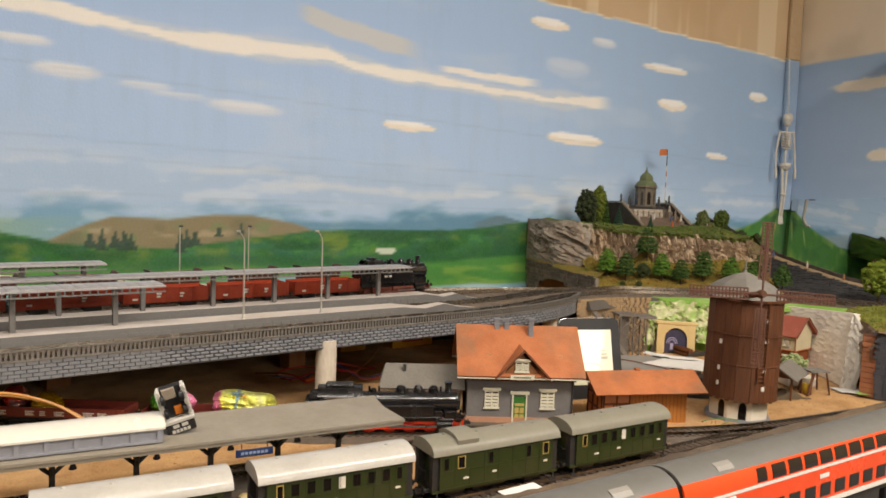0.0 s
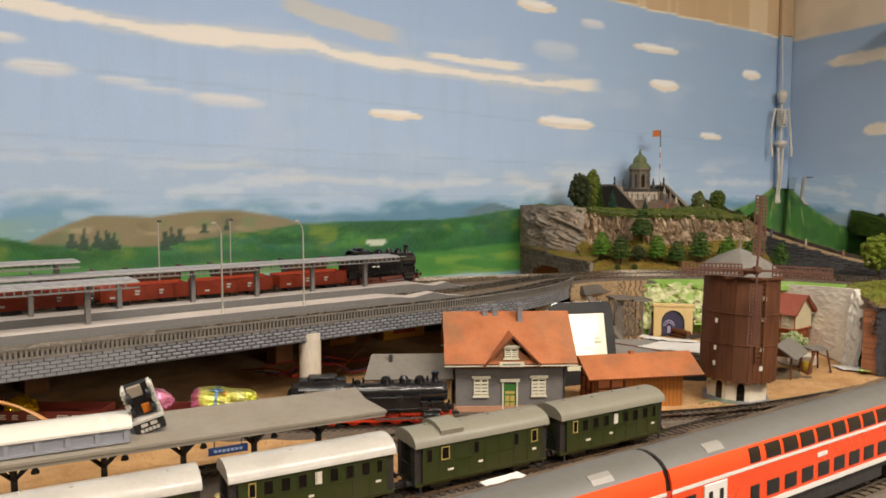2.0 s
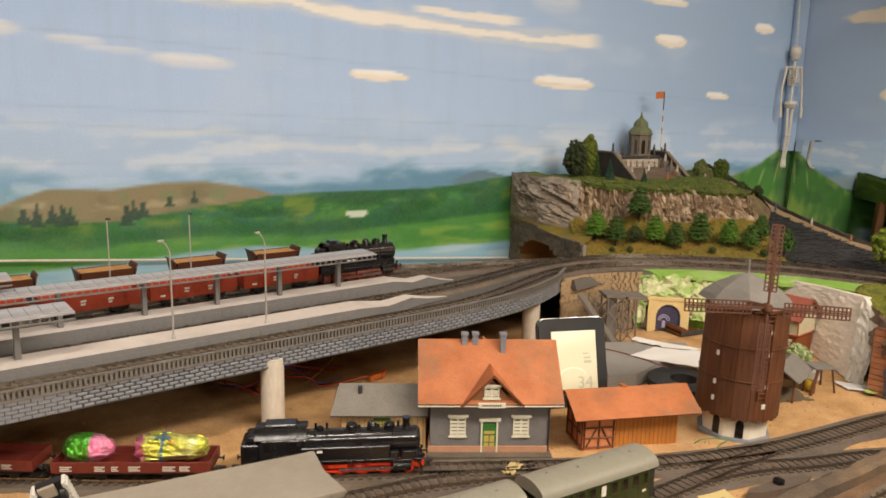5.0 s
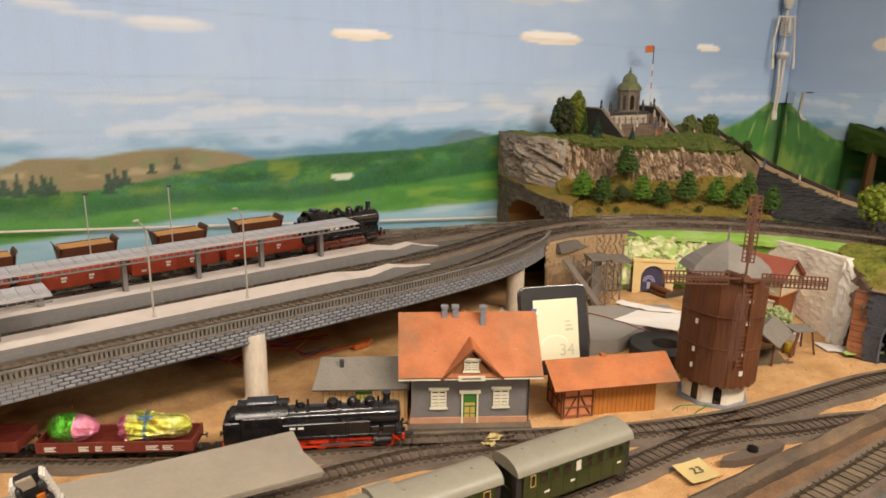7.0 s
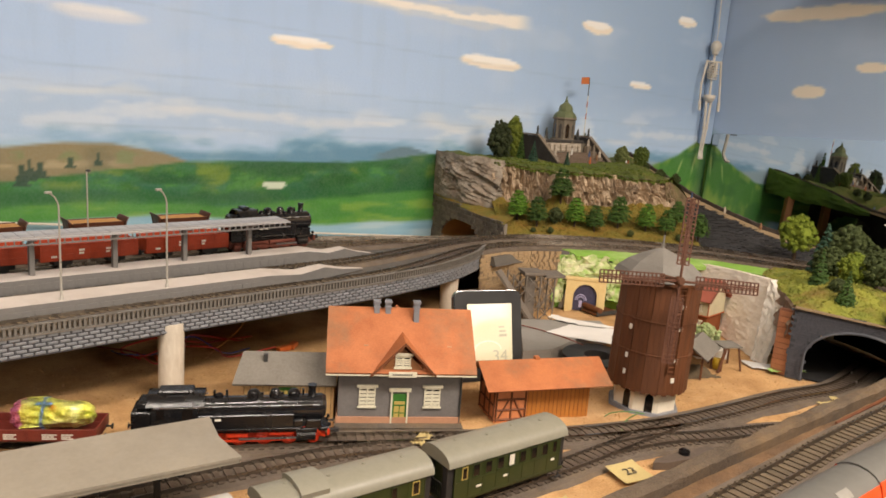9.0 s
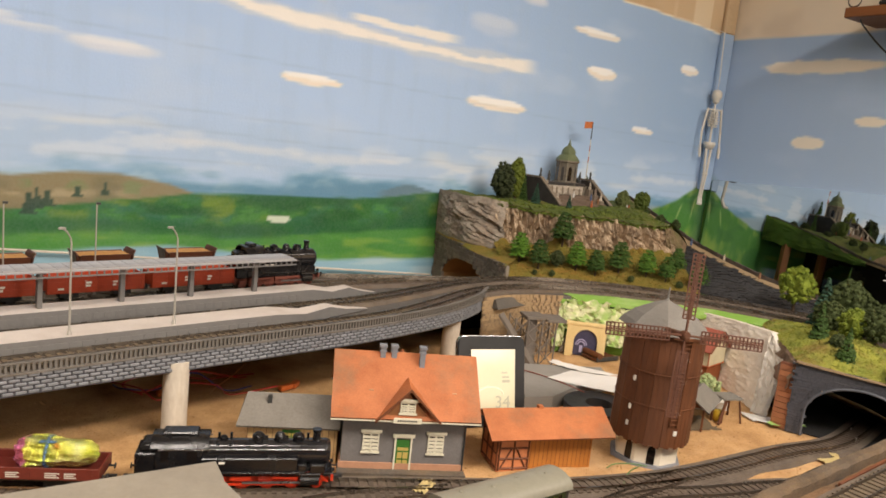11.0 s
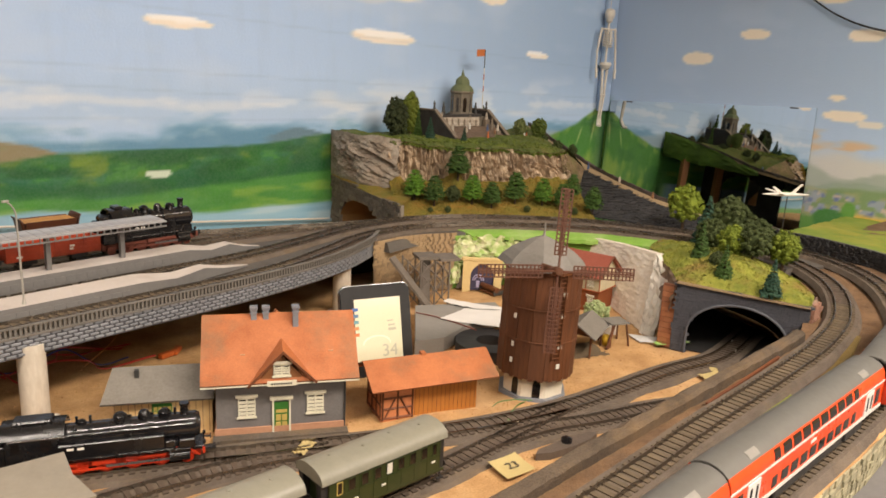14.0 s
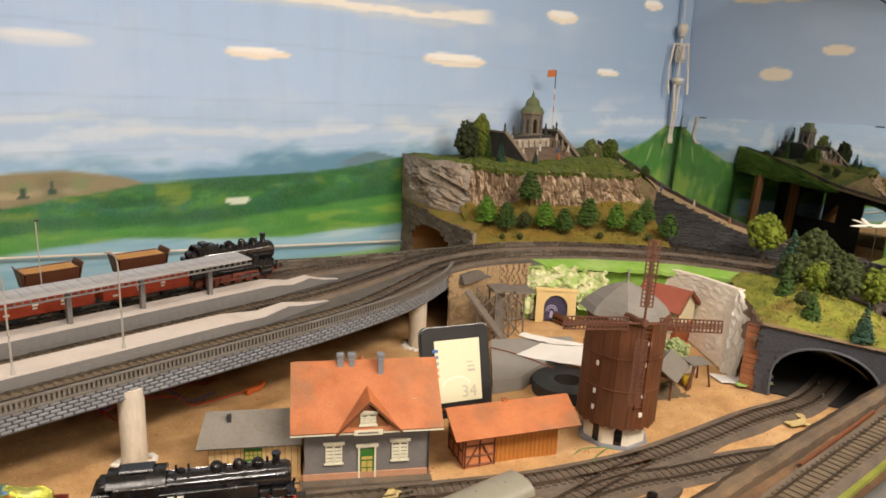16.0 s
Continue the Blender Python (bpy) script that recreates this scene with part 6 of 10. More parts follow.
# masonry portal in the flank, stone by stone
def masonry(name, label, frame_pts, height, hole, course, length, mats, depth=0.006, seed=1, top=None, max_single=140, kind="structure", category="wall", jitter=1.0):
    """A wall of separate rough stones over recessed mortar along a plan line, leaving out a hole given by hole(s, z)."""
    rng = random.Random(seed)
    L = sum(math.dist(a, b) for a, b in zip(frame_pts, frame_pts[1:]))
    back = B()
    n = max(8, int(L / 0.004))
    zs = max(6, int(height / 0.004))
    verts = {}
    def bp(i, j):
        if (i, j) not in verts:
            p = poly(frame_pts, i / n)
            zt = top(i / n) if top else height
            verts[i, j] = back.verts.new((p[0], p[1], (p[2] if len(p) > 2 else 0.0) + zt * j / zs))
        return verts[i, j]
    for i in range(n):
        for j in range(zs):
            zt = top((i + 0.5) / n) if top else height
            if not hole or not hole((i + 0.5) / n * L, zt * (j + 0.5) / zs):
                back.faces.new((bp(i, j), bp(i + 1, j), bp(i + 1, j + 1), bp(i, j + 1)))
    r = bmesh.ops.extrude_face_region(back, geom=list(back.faces))
    d0 = Vector((frame_pts[-1][0] - frame_pts[0][0], frame_pts[-1][1] - frame_pts[0][1], 0)).normalized()
    nb = Vector((-d0.y, d0.x, 0))
    for v in [e for e in r["geom"] if isinstance(e, bmesh.types.BMVert)]:
        v.co += nb * depth
    bmesh.ops.recalc_face_normals(back, faces=back.faces)
    wall = solid(name, back, mats[1], label, category, kind=kind, soft=False)
    z, row_i, count = 0.0, 0, 0
    rest = B()
    while z < height:
        ch = course * rng.uniform(0.8, 1.2)
        s = -rng.uniform(0, length)
        while s < L:
            w = length * rng.uniform(0.6, 1.35)
            if length > L:
                s, w = 0.0, L
            mid, zc = s + w / 2, z + ch / 2
            zt = top(min(max(mid / L, 0), 1)) if top else height
            if 0 <= mid <= L and zc < zt and not (hole and hole(mid, zc)):
                p = poly(frame_pts, mid / L)
                a = math.atan2(d0.y, d0.x)
                m = Matrix.Translation((p[0], p[1], p[2] if len(p) > 2 else 0.0)) @ Matrix.Rotation(a, 4, "Z")
                bm = B() if count < max_single else rest
                vs = box(bm, -w * 0.46, w * 0.46, -depth * rng.uniform(0.15, 0.5), depth * 0.5, zc - ch * 0.44, zc + ch * 0.44)
                for v in vs:
                    v.co += Vector((rng.uniform(-1, 1) * min(w, 0.02) * 0.06, rng.uniform(-1, 0.3) * depth * 0.12, rng.uniform(-1, 1) * ch * 0.07)) * jitter
                if count < max_single:
                    part("stone", bm, mats[0], wall, soft=False, m=m)
                else:
                    for v in vs:
                        v.co = m @ v.co
                count += 1
            s += w
        z += ch
        row_i += 1
    if len(rest.verts):
        tagged(part("stone_courses", rest, mats[0], wall, soft=False), kind="stuff")
    else:
        rest.free()
    return wall


def arch_hole(c, half, spring, rise_):
    return lambda s, z: abs(s - c) < half and z < spring + rise_ * math.sqrt(max(0, 1 - ((s - c) / half) ** 2))


masonry("rock_portal_wall", "rubble stone portal wall with a tunnel arch", [(1.137, 1.455), (1.122, 1.38), (1.108, 1.28), (1.1, 1.165)], 0.122, arch_hole(0.14, 0.092, 0.046, 0.044), 0.0078, 0.014, (stone_wall_mat, mortar_grey), 0.006, 3, top=lambda f: 0.122 - 0.014 * f)
# tan lining of the short tunnel
bm = B()
lining = [(-0.096, 0.0), (-0.096, 0.045), (-0.07, 0.08), (-0.03, 0.093), (0.03, 0.093), (0.07, 0.08), (0.096, 0.045), (0.096, 0.0)]
sweep(bm, [(1.12, 1.313, 0), (1.18, 1.308, 0), (1.25, 1.28, 0)], lining, closed=False)
solid("rock_tunnel_lining", bm, mat("tan_tunnel_card", "9a7448", "6e5030", rough=0.9, grain=300, patch=20), "tan card lining of the short rock tunnel", "tunnel", kind="structure")
bm = B()
def ledge(u, v):
    a = poly([(1.137, 1.455), (1.122, 1.38), (1.108, 1.28), (1.1, 1.165)], u)
    b = poly([(1.14, 1.457), (1.131, 1.39), (1.126, 1.33), (1.15, 1.27), (1.162, 1.205)], u)
    x, y = a[0] - 0.002 + (b[0] - a[0]) * v, a[1] + (b[1] - a[1]) * v
    return (x, y, 0.1215 - 0.014 * u + (0.006 + 0.004 * u) * v + 0.0025 * fbm(x * 40, y * 40) * v)
sheet(bm, ledge, 40, 10)
solid("portal_ledge", bm, slope_grass, "turf ledge above the stone portal", "ledge", kind="structure")
# stone slope and road down the outer side of the curve
RAMP = [(1.66, 1.44, 0.212), (1.62, 1.3, 0.178), (1.6, 1.185, 0.143), (1.578, 1.09, 0.127), (1.558, 0.99, 0.112), (1.555, 0.9, 0.101), (1.545, 0.74, 0.097)]
SLOPE_LOW = [(1.43, 1.07, 0.083), (1.458, 0.985, 0.083), (1.49, 0.9, 0.083), (1.522, 0.815, 0.083), (1.537, 0.74, 0.083)]
SLOPE_TOP = RAMP[2:]


def stone_slope(name, label, low, high, course, length, mats, seed=1, max_single=260):
    """A leaning face of rough flat stones between two lines in space."""
    rng = random.Random(seed)
    bm = B()
    sheet(bm, lambda u, v: Vector(poly(low, u)).lerp(Vector(poly(high, u)), v), 60, 6)
    wall = solid(name, bm, mats[1], label, "wall", kind="structure", soft=False)
    L = sum(math.dist(a, b) for a, b in zip(low, low[1:]))
    rest, count = B(), 0
    rows = int(max(math.dist(low[0], high[0]), 0.05) / course)
    for r in range(rows):
        u = -rng.uniform(0, length) / L
        while u < 1:
            w = length * rng.uniform(0.6, 1.4)
            mid = u + w / L / 2
            a, b = Vector(poly(low, min(max(mid, 0), 1))), Vector(poly(high, min(max(mid, 0), 1)))
            n = max(3, int((b - a).length / course))
            if 0 <= mid <= 1 and r < n:
                c = a.lerp(b, (r + 0.5) / n)
                d = Vector(poly(low, min(mid + 0.02, 1))) - Vector(poly(low, max(mid - 0.02, 0)))
                up = (b - a).normalized()
                d = (d - up * d.dot(up)).normalized()
                nrm = d.cross(up)
                m = Matrix.Translation(c) @ Matrix((d, nrm, up)).transposed().to_4x4()
                bm = B() if count < max_single else rest
                ch = (b - a).length / n
                vs = box(bm, -w * 0.47, w * 0.47, -0.0008, 0.0032 * rng.uniform(0.5, 1.2), -ch * 0.45, ch * 0.45)
                for v in vs:
                    v.co += Vector((rng.uniform(-1, 1) * w * 0.06, rng.uniform(-1, 1) * 0.0006, rng.uniform(-1, 1) * ch * 0.1))
                if count < max_single:
                    part("stone", bm, mats[0], wall, soft=False, m=m)
                else:
                    for v in vs:
                        v.co = m @ v.co
                count += 1
            u += w / L
    if len(rest.verts):
        tagged(part("stone_courses", rest, mats[0], wall, soft=False), kind="stuff")
    else:
        rest.free()


stone_slope("ramp_wall", "dark layered stone slope under the ramp road", SLOPE_LOW, SLOPE_TOP, 0.0062, 0.014, (black_stone, dark_paint), 4)
bm = B()
def ramp(u, v):
    p = poly(RAMP, u)
    return (p[0] - 0.003 + 0.03 * v, p[1] - 0.008 * v * u, p[2] + 0.002 + 0.001 * fbm(u * 20, v * 5))
sheet(bm, ramp, 70, 8)
r = bmesh.ops.extrude_face_region(bm, geom=list(bm.faces))
for v in [e for e in r["geom"] if isinstance(e, bmesh.types.BMVert)]:
    v.co.z -= 0.006
bmesh.ops.recalc_face_normals(bm, faces=bm.faces)
solid("ramp_road", bm, road_mat, "tan ramp road climbing to the hilltop", "road", kind="structure")
bm = B()
sweep(bm, [tuple(Vector(poly(RAMP, i / 60)) + Vector((0.024, -0.004 * i / 60, 0.001))) for i in range(61)], [(-0.003, 0.0), (-0.0028, 0.008), (0.0028, 0.0085), (0.003, 0.0)])
rngw = random.Random(41)
for v in bm.verts:
    v.co += Vector((rngw.uniform(-1, 1) * 0.0008, rngw.uniform(-1, 1) * 0.0008, rngw.uniform(-1, 1) * 0.0012))
solid("road_parapet", bm, mat("grey_brown_rubble", "5b5047", "38312b", rough=0.95, grain=400, patch=80, amount=1.0, bump=0.9, depth=0.002), "low grey-brown rubble parapet along the ramp road", "parapet", kind="structure", soft=False)
# green cloth skirt, turf shoulder and rock end of the hill's open side
skirt_mat = mat("mossy_green_cloth", "5c7a24", "2a3c12", rough=0.95, grain=500, patch=12, amount=1.0, bump=0.6, dirt="15180c", dirt_amount=0.75)
SK = [(1.627, 1.18), (1.648, 1.3), (1.672, 1.38), (1.69, 1.456)]
def skirt(u, v):
    p = poly(SK, u)
    zt = float(np.interp(u, [0, 0.44, 0.73, 1], [0.143, 0.184, 0.206, 0.224]))
    zb = 0.128 + 0.022 * u + 0.004 * fbm(u * 9, 1.5)
    return (p[0] + 0.005 * math.sin(v * 3) + 0.005 * fbm(u * 7, v * 4), p[1] - 0.004 * v, zt + (zb - zt) * v)
sheet(bm := B(), skirt, 60, 14)
solid("hill_skirt", bm, skirt_mat, "mossy green cloth hanging from the open side of the hill", "skirt", kind="structure")
bm = B()
def shoulder(u, v):
    p = poly([(1.6, 1.185, 0.143), (1.62, 1.3, 0.185), (1.66, 1.44, 0.222), (1.665, 1.456, 0.224)], u)
    e = poly([(1.503, 1.156), (1.54, 1.24), (1.58, 1.32), (1.642, 1.456)], u)
    x, y = e[0] + (p[0] - e[0]) * v, e[1] + (p[1] - e[1]) * v
    z0 = float(top_z(e[0], e[1])) - 0.002
    return (x, y, z0 + (p[2] - z0) * v ** 1.3 + 0.004 * fbm(x * 25, y * 25) * math.sin(math.pi * v))
sheet(bm, shoulder, 50, 16)
solid("hill_shoulder", bm, grass, "turf shoulder falling to the road behind the rocks", "slope", kind="structure")
bm = B()
def rock_end(u, v):
    a = poly([(1.494, 1.166, 0.193), (1.55, 1.174, 0.17), (1.602, 1.188, 0.145)], u)
    b = poly([(1.472, 1.126, 0.112), (1.452, 1.096, 0.098), (1.43, 1.068, 0.083)], u)
    d = (0.012 * abs(fbm(u * 7, v * 4, 5.0)) + 0.004 * fbm(u * 22, v * 16, 2.0)) * math.sin(math.pi * v)
    return tuple(a[k] + (b[k] - a[k]) * v - (d if k < 2 else 0) for k in range(3))
sheet(bm, rock_end, 40, 24)
solid("rock_end", bm, mat("brown_earth_rock", "8d7458", "54452f", rough=0.95, grain=250, patch=45, amount=1.1, bump=0.8, dirt="5c6428", dirt_amount=0.8, depth=0.003), "tan rock end falling to the stone slope", "rock", kind="structure")
BACK_FLOOR = -0.06
under = mat("black_painted_board", "26221e", "181512", rough=0.9, grain=200, patch=20)
bm = B()
verts, n, zn = {}, 60, 34
def iw(i, j):
    if (i, j) not in verts:
        verts[i, j] = bm.verts.new((1.497 - 0.05 * i / n, 1.165 + 0.285 * i / n, BACK_FLOOR + (0.168 - BACK_FLOOR) * j / zn))
    return verts[i, j]
for i in range(n):
    for j in range(zn):
        y, z = 1.165 + 0.285 * (i + 0.5) / n, BACK_FLOOR + (0.168 - BACK_FLOOR) * (j + 0.5) / zn
        if not (abs(y - 1.307) < 0.068 and 0.04 < z < 0.085 + 0.036 * math.sqrt(max(0, 1 - ((y - 1.307) / 0.068) ** 2))):
            bm.faces.new((iw(i, j), iw(i + 1, j), iw(i + 1, j + 1), iw(i, j + 1)))
r = bmesh.ops.extrude_face_region(bm, geom=list(bm.faces))
for v in [e for e in r["geom"] if isinstance(e, bmesh.types.BMVert)]:
    v.co.x -= 0.006
bmesh.ops.recalc_face_normals(bm, faces=bm.faces)
solid("hill_inner_wall", bm, under, "black board wall inside the hill with an arched hole", "wall", kind="structure", soft=False)
bm = B()
prism(bm, [(1.46, 0.6), (1.999, 0.6), (1.999, 1.459), (1.46, 1.459)], BACK_FLOOR - 0.01, BACK_FLOOR, plane="xy")
solid("back_board", bm, mat("dark_brown_board", "3a2a1c", "241a12", rough=0.8, grain=200, patch=20), "dark brown board behind the hill", "board", kind="structure", soft=False)
for x, y, z in ((1.668, 1.386, 0.15), (1.53, 1.352, 0.15)):
    bm = B()
    box(bm, -0.011, 0.011, -0.008, 0.008, BACK_FLOOR, z, bevel=0.001)
    solid("support_post", bm, wood_post, "plain wooden post carrying the hill shell", "post", "hill posts", m=pose(x, y, 0, 0, 0, 20))
bm = B()
box(bm, -0.2, 0.2, -0.008, 0.008, 0.0, 0.02, bevel=0.001)
solid("support_beam", bm, wood_post, "wooden beam on the board behind the hill", "beam", m=pose(1.80, 1.02, BACK_FLOOR, 0, 0, 84))


# monument: stairs, flank walls, domed temple
mon_stone = mat("sandstone_grey", "726a5c", "4d463c", rough=0.85, grain=400, patch=50, bump=0.4, dirt="a59a88")
mon_light = mat("pale_steps", "857868", "665b4e", rough=0.85, grain=400, patch=50, bump=0.3)
copper = mat("verdigris_roof", "6b7350", "4f5a3c", rough=0.7, grain=300, patch=40, bump=0.2)
mon_stair = mat("brownish_stairs", "776556", "54463a", rough=0.85, grain=400, patch=60, amount=0.9, bump=0.3, dirt="8c7a6a")
mon_pale = mat("pale_carved_stone", "c9bfae", "978a7c", rough=0.85, grain=300, patch=120, amount=1.0, bump=0.5)
mon_dark = mat("dark_flank_stone", "3e3a37", "2b2826", rough=0.85, grain=400, patch=50, bump=0.4)
mon = thing("monument", pose(1.413, 1.316, 0.2025, 0, 0, 2.5), "grey stone monument with broad stairs and green domed temple", "monument")
for k in range(7):
    bm = B()
    box(bm, -0.074, 0.074, 0.0075 * k, 0.066, 0.0026 * k - 0.004, 0.0026 * k + 0.0026)
    part("stair", bm, mon_stair, mon, soft=False)
for s in (-1, 1):
    bm = B()
    x0, x1 = sorted((s * 0.0745, s * 0.0795))
    prism(bm, [(-0.004, -0.012), (-0.004, 0.004), (0.06, 0.051), (0.13, 0.051), (0.13, -0.012)], x0, x1, plane="yz")
    part("flank_wall", bm, mon_dark, mon, soft=False)
    bm = B()
    x0, x1 = sorted((s * 0.0728, s * 0.0812))
    prism(bm, [(-0.006, 0.002), (-0.006, 0.0046), (0.06, 0.0545), (0.13, 0.0545), (0.13, 0.0515), (0.0605, 0.0515)], x0, x1, plane="yz")
    part("coping", bm, mon_light, mon, soft=False)
    # inner side stairs with pale statues
    for k in range(3):
        bm = B()
        y0 = 0.012 + 0.018 * k
        box(bm, s * 0.066 - 0.006, s * 0.066 + 0.006, y0, y0 + 0.011, 0.0, 0.012 + 0.0107 * k, bevel=0.0006)
        part("pedestal", bm, mon_light, mon, soft=False)
        bm = B()
        zt = 0.012 + 0.0107 * k
        lathe(bm, (s * 0.066, y0 + 0.0055, zt), [(0.0032, 0), (0.0036, 0.003), (0.0022, 0.006), (0.003, 0.0095), (0.0014, 0.0115), (0.0019, 0.0135), (0.0006, 0.0155)], 7)
        part("sculpture", bm, mon_pale if (k + s) % 2 else mon_light, mon, soft=False)
bm = B()
box(bm, -0.074, 0.074, 0.062, 0.134, -0.004, 0.039)
part("terrace", bm, mon_stone, mon, soft=False)
bm = B()
box(bm, -0.052, 0.052, 0.0605, 0.063, 0.018, 0.0385, bevel=0.0006)
fz = part("frieze", bm, mon_pale, mon, "pale carved frieze panel", soft=False)
rngm = random.Random(15)
for k in range(17):
    bm = B()
    lathe(bm, (-0.047 + 0.0058 * k, 0.0592, 0.019 + rngm.uniform(0, 0.002)), [(0.0026, 0), (0.003, 0.004), (0.0018, 0.007 + rngm.uniform(0, 0.002)), (0.0022, 0.0105), (0.0006, 0.0135 + rngm.uniform(0, 0.002))], 6)
    part("sculpture", bm, mon_pale if k % 3 else mon_light, fz, soft=False)
bm = B()
box(bm, -0.056, 0.056, 0.058, 0.066, 0.0385, 0.0445, bevel=0.0008)
part("parapet", bm, mon_dark, mon)
for s in (-1, 1):
    for y in (0.066, 0.12):
        bm = B()
        lathe(bm, (s * 0.076, y, 0.0545), [(0.003, 0), (0.003, 0.004), (0.0018, 0.005), (0.0024, 0.012), (0.0012, 0.016), (0.0005, 0.018)], 8)
        part("finial", bm, dark_paint, mon, "dark slender finial")
for s in (-1, 1):
    bm = B()
    lathe(bm, (s * 0.047, 0.07, 0.0435), [(0.004, 0), (0.004, 0.006), (0.0024, 0.0075), (0.0032, 0.015), (0.0016, 0.02), (0.002, 0.0225), (0.0005, 0.0255)], 8)
    part("statue", bm, dark_paint, mon, "dark statue on the terrace")
TX, TY = 0.021, 0.088
for r0, z0, z1 in ((0.031, 0.039, 0.0425), (0.0275, 0.0425, 0.0455)):
    bm = B()
    lathe(bm, (TX, TY, z0), [(r0, 0), (r0, z1 - z0)], 8)
    part("plinth", bm, mon_stone, mon, soft=False)
for i in range(8):
    a = 2 * math.pi * i / 8
    bm = B()
    c = (TX + 0.0222 * math.cos(a), TY + 0.0222 * math.sin(a))
    cyl(bm, (*c, 0.0455), (*c, 0.087), 0.0016, 0.0015, 6)
    part("pilaster", bm, mon_stone, mon)
bm = B()
cyl(bm, (TX, TY, 0.0455), (TX, TY, 0.087), 0.0222, n=8)
part("cella", bm, mon_stone, mon, soft=False)
for i in range(8):
    m = Matrix.Translation((TX, TY, 0)) @ Matrix.Rotation(2 * math.pi * (i + 0.5) / 8, 4, "Z")
    bm = B()
    w = 0.0042 if i % 2 else 0.003
    o = [(-w, 0.048), (w, 0.048), (w, 0.072), (w * 0.7, 0.0765), (0, 0.0785), (-w * 0.7, 0.0765), (-w, 0.072)]
    vs = prism(bm, o, 0.0195, 0.0209 if i % 2 else 0.0207, plane="yz")
    for v in vs:
        v.co = m @ v.co
    part("arch_opening", bm, dark_glass if i % 2 else mon_dark, mon, "dark arched opening" if i % 2 else "grey arched niche", soft=False)
bm = B()
lathe(bm, (TX, TY, 0.087), [(0.0238, 0), (0.0262, 0.0015), (0.0262, 0.004), (0.024, 0.005)], 8)
part("cornice", bm, mon_light, mon, soft=False)
bm = B()
lathe(bm, (TX, TY, 0.092), [(0.0256, 0), (0.0242, 0.004), (0.0205, 0.0095), (0.016, 0.0125), (0.0155, 0.0145)], 8)
part("lower_dome", bm, copper, mon)
bm = B()
lathe(bm, (TX, TY, 0.1065), [(0.015, 0), (0.0155, 0.0025), (0.014, 0.0085), (0.0102, 0.0135), (0.0055, 0.0165), (0.003, 0.0195), (0.0038, 0.0215), (0.0018, 0.024), (0.0013, 0.029), (0.0003, 0.0315)], 8)
part("dome", bm, copper, mon)
flag_red = mat("red_flag_cloth", "c0703c", "9a4826", rough=0.8)
fl = thing("flagpole", pose(1.487, 1.40, 0.2555), "red and white striped flagpole with an orange-red flag", "flagpole")
for k in range(10):
    bm = B()
    cyl(bm, (0, 0, k * 0.0128), (0, 0, k * 0.0128 + 0.0128), 0.0011, n=6)
    part("pole", bm, flag_red if k in (3, 5) else (dark_paint if k > 6 else white_print), fl)
bm = B()
sheet(bm, lambda u, v: (-0.0008 - 0.019 * u, 0.0015 * math.sin(u * 5) + 0.006 * u, 0.1295 - 0.0148 * v - 0.0015 * u), 8, 6)
r = bmesh.ops.extrude_face_region(bm, geom=list(bm.faces))
for v in [e for e in r["geom"] if isinstance(e, bmesh.types.BMVert)]:
    v.co.y += 0.0005
bmesh.ops.recalc_face_normals(bm, faces=bm.faces)
part("flag", bm, flag_red, fl)
peg_cols = [mat("orange_peg", "b8602f"), mat("blue_peg", "47597c"), mat("pale_peg", "b5a795"), mat("brown_peg", "8a6242"), mat("white_peg", "d2cfc7")]
for i, (x, y, z) in enumerate(((1.425, 1.308, 0.2025), (1.448, 1.336, 0.2145), (1.385, 1.331, 0.212), (1.46, 1.325, 0.2085), (1.405, 1.345, 0.218), (1.55, 1.318, 0.198), (1.606, 1.182, 0.145), (1.596, 1.09, 0.129), (1.574, 0.992, 0.114), (1.535, 1.31, 0.198))):
    bm = B()
    lathe(bm, (0, 0, 0), [(0.002, 0), (0.0024, 0.0045), (0.002, 0.0085), (0.001, 0.0098), (0.0016, 0.0115), (0.0011, 0.0135), (0.0003, 0.0138)], 8)
    solid("peg", bm, peg_cols[i % 5], "tiny plain coloured peg standing on the hill", "peg", "coloured pegs", m=pose(x, y, z))

# trees of the hill
for i, (u, v, h) in enumerate(((0.1, 0.45, 0.054), (0.19, 0.26, 0.053), (0.39, 0.28, 0.052), (0.485, 0.2, 0.048), (0.62, 0.36, 0.058), (0.755, 0.3, 0.05), (0.85, 0.24, 0.046), (0.93, 0.48, 0.046), (0.998, 0.14, 0.05), (0.345, 0.7, 0.062))):
    x, y, z = slope(u, v)
    conifer(x, y, z, h * 1.06, leaf_mid if i in (0, 2, 5) else leaf_dark, 20 + i, "bushy green model tree on the turf slope", width=0.40, bushy=True)
for i, (u, v, h) in enumerate(((0.29, 0.3, 0.03), (0.25, 0.08, 0.012), (0.66, 0.12, 0.013), (0.9, 0.1, 0.014), (0.16, 0.1, 0.01))):
    x, y, z = slope(u, v)
    round_tree(x, y, z, h, leaf_olive, 60 + i, "low olive shrub on the turf slope", width=0.5, low=0.05, group="shrubs")
round_tree(1.238, 1.38, 0.199, 0.082, mat("deep_green_foliage", "353f1c", "1f2710", rough=0.85, grain=300, patch=120, amount=0.9, bump=0), 71, "dark oval model tree on the hilltop", width=0.27, low=0.05)
round_tree(1.303, 1.418, 0.2, 0.09, mat("sunlit_moss_foliage", "6f7a24", "475418", rough=0.85, grain=300, patch=120, amount=0.9, bump=0), 72, "moss green oval model tree on the hilltop", width=0.19, low=0.05)
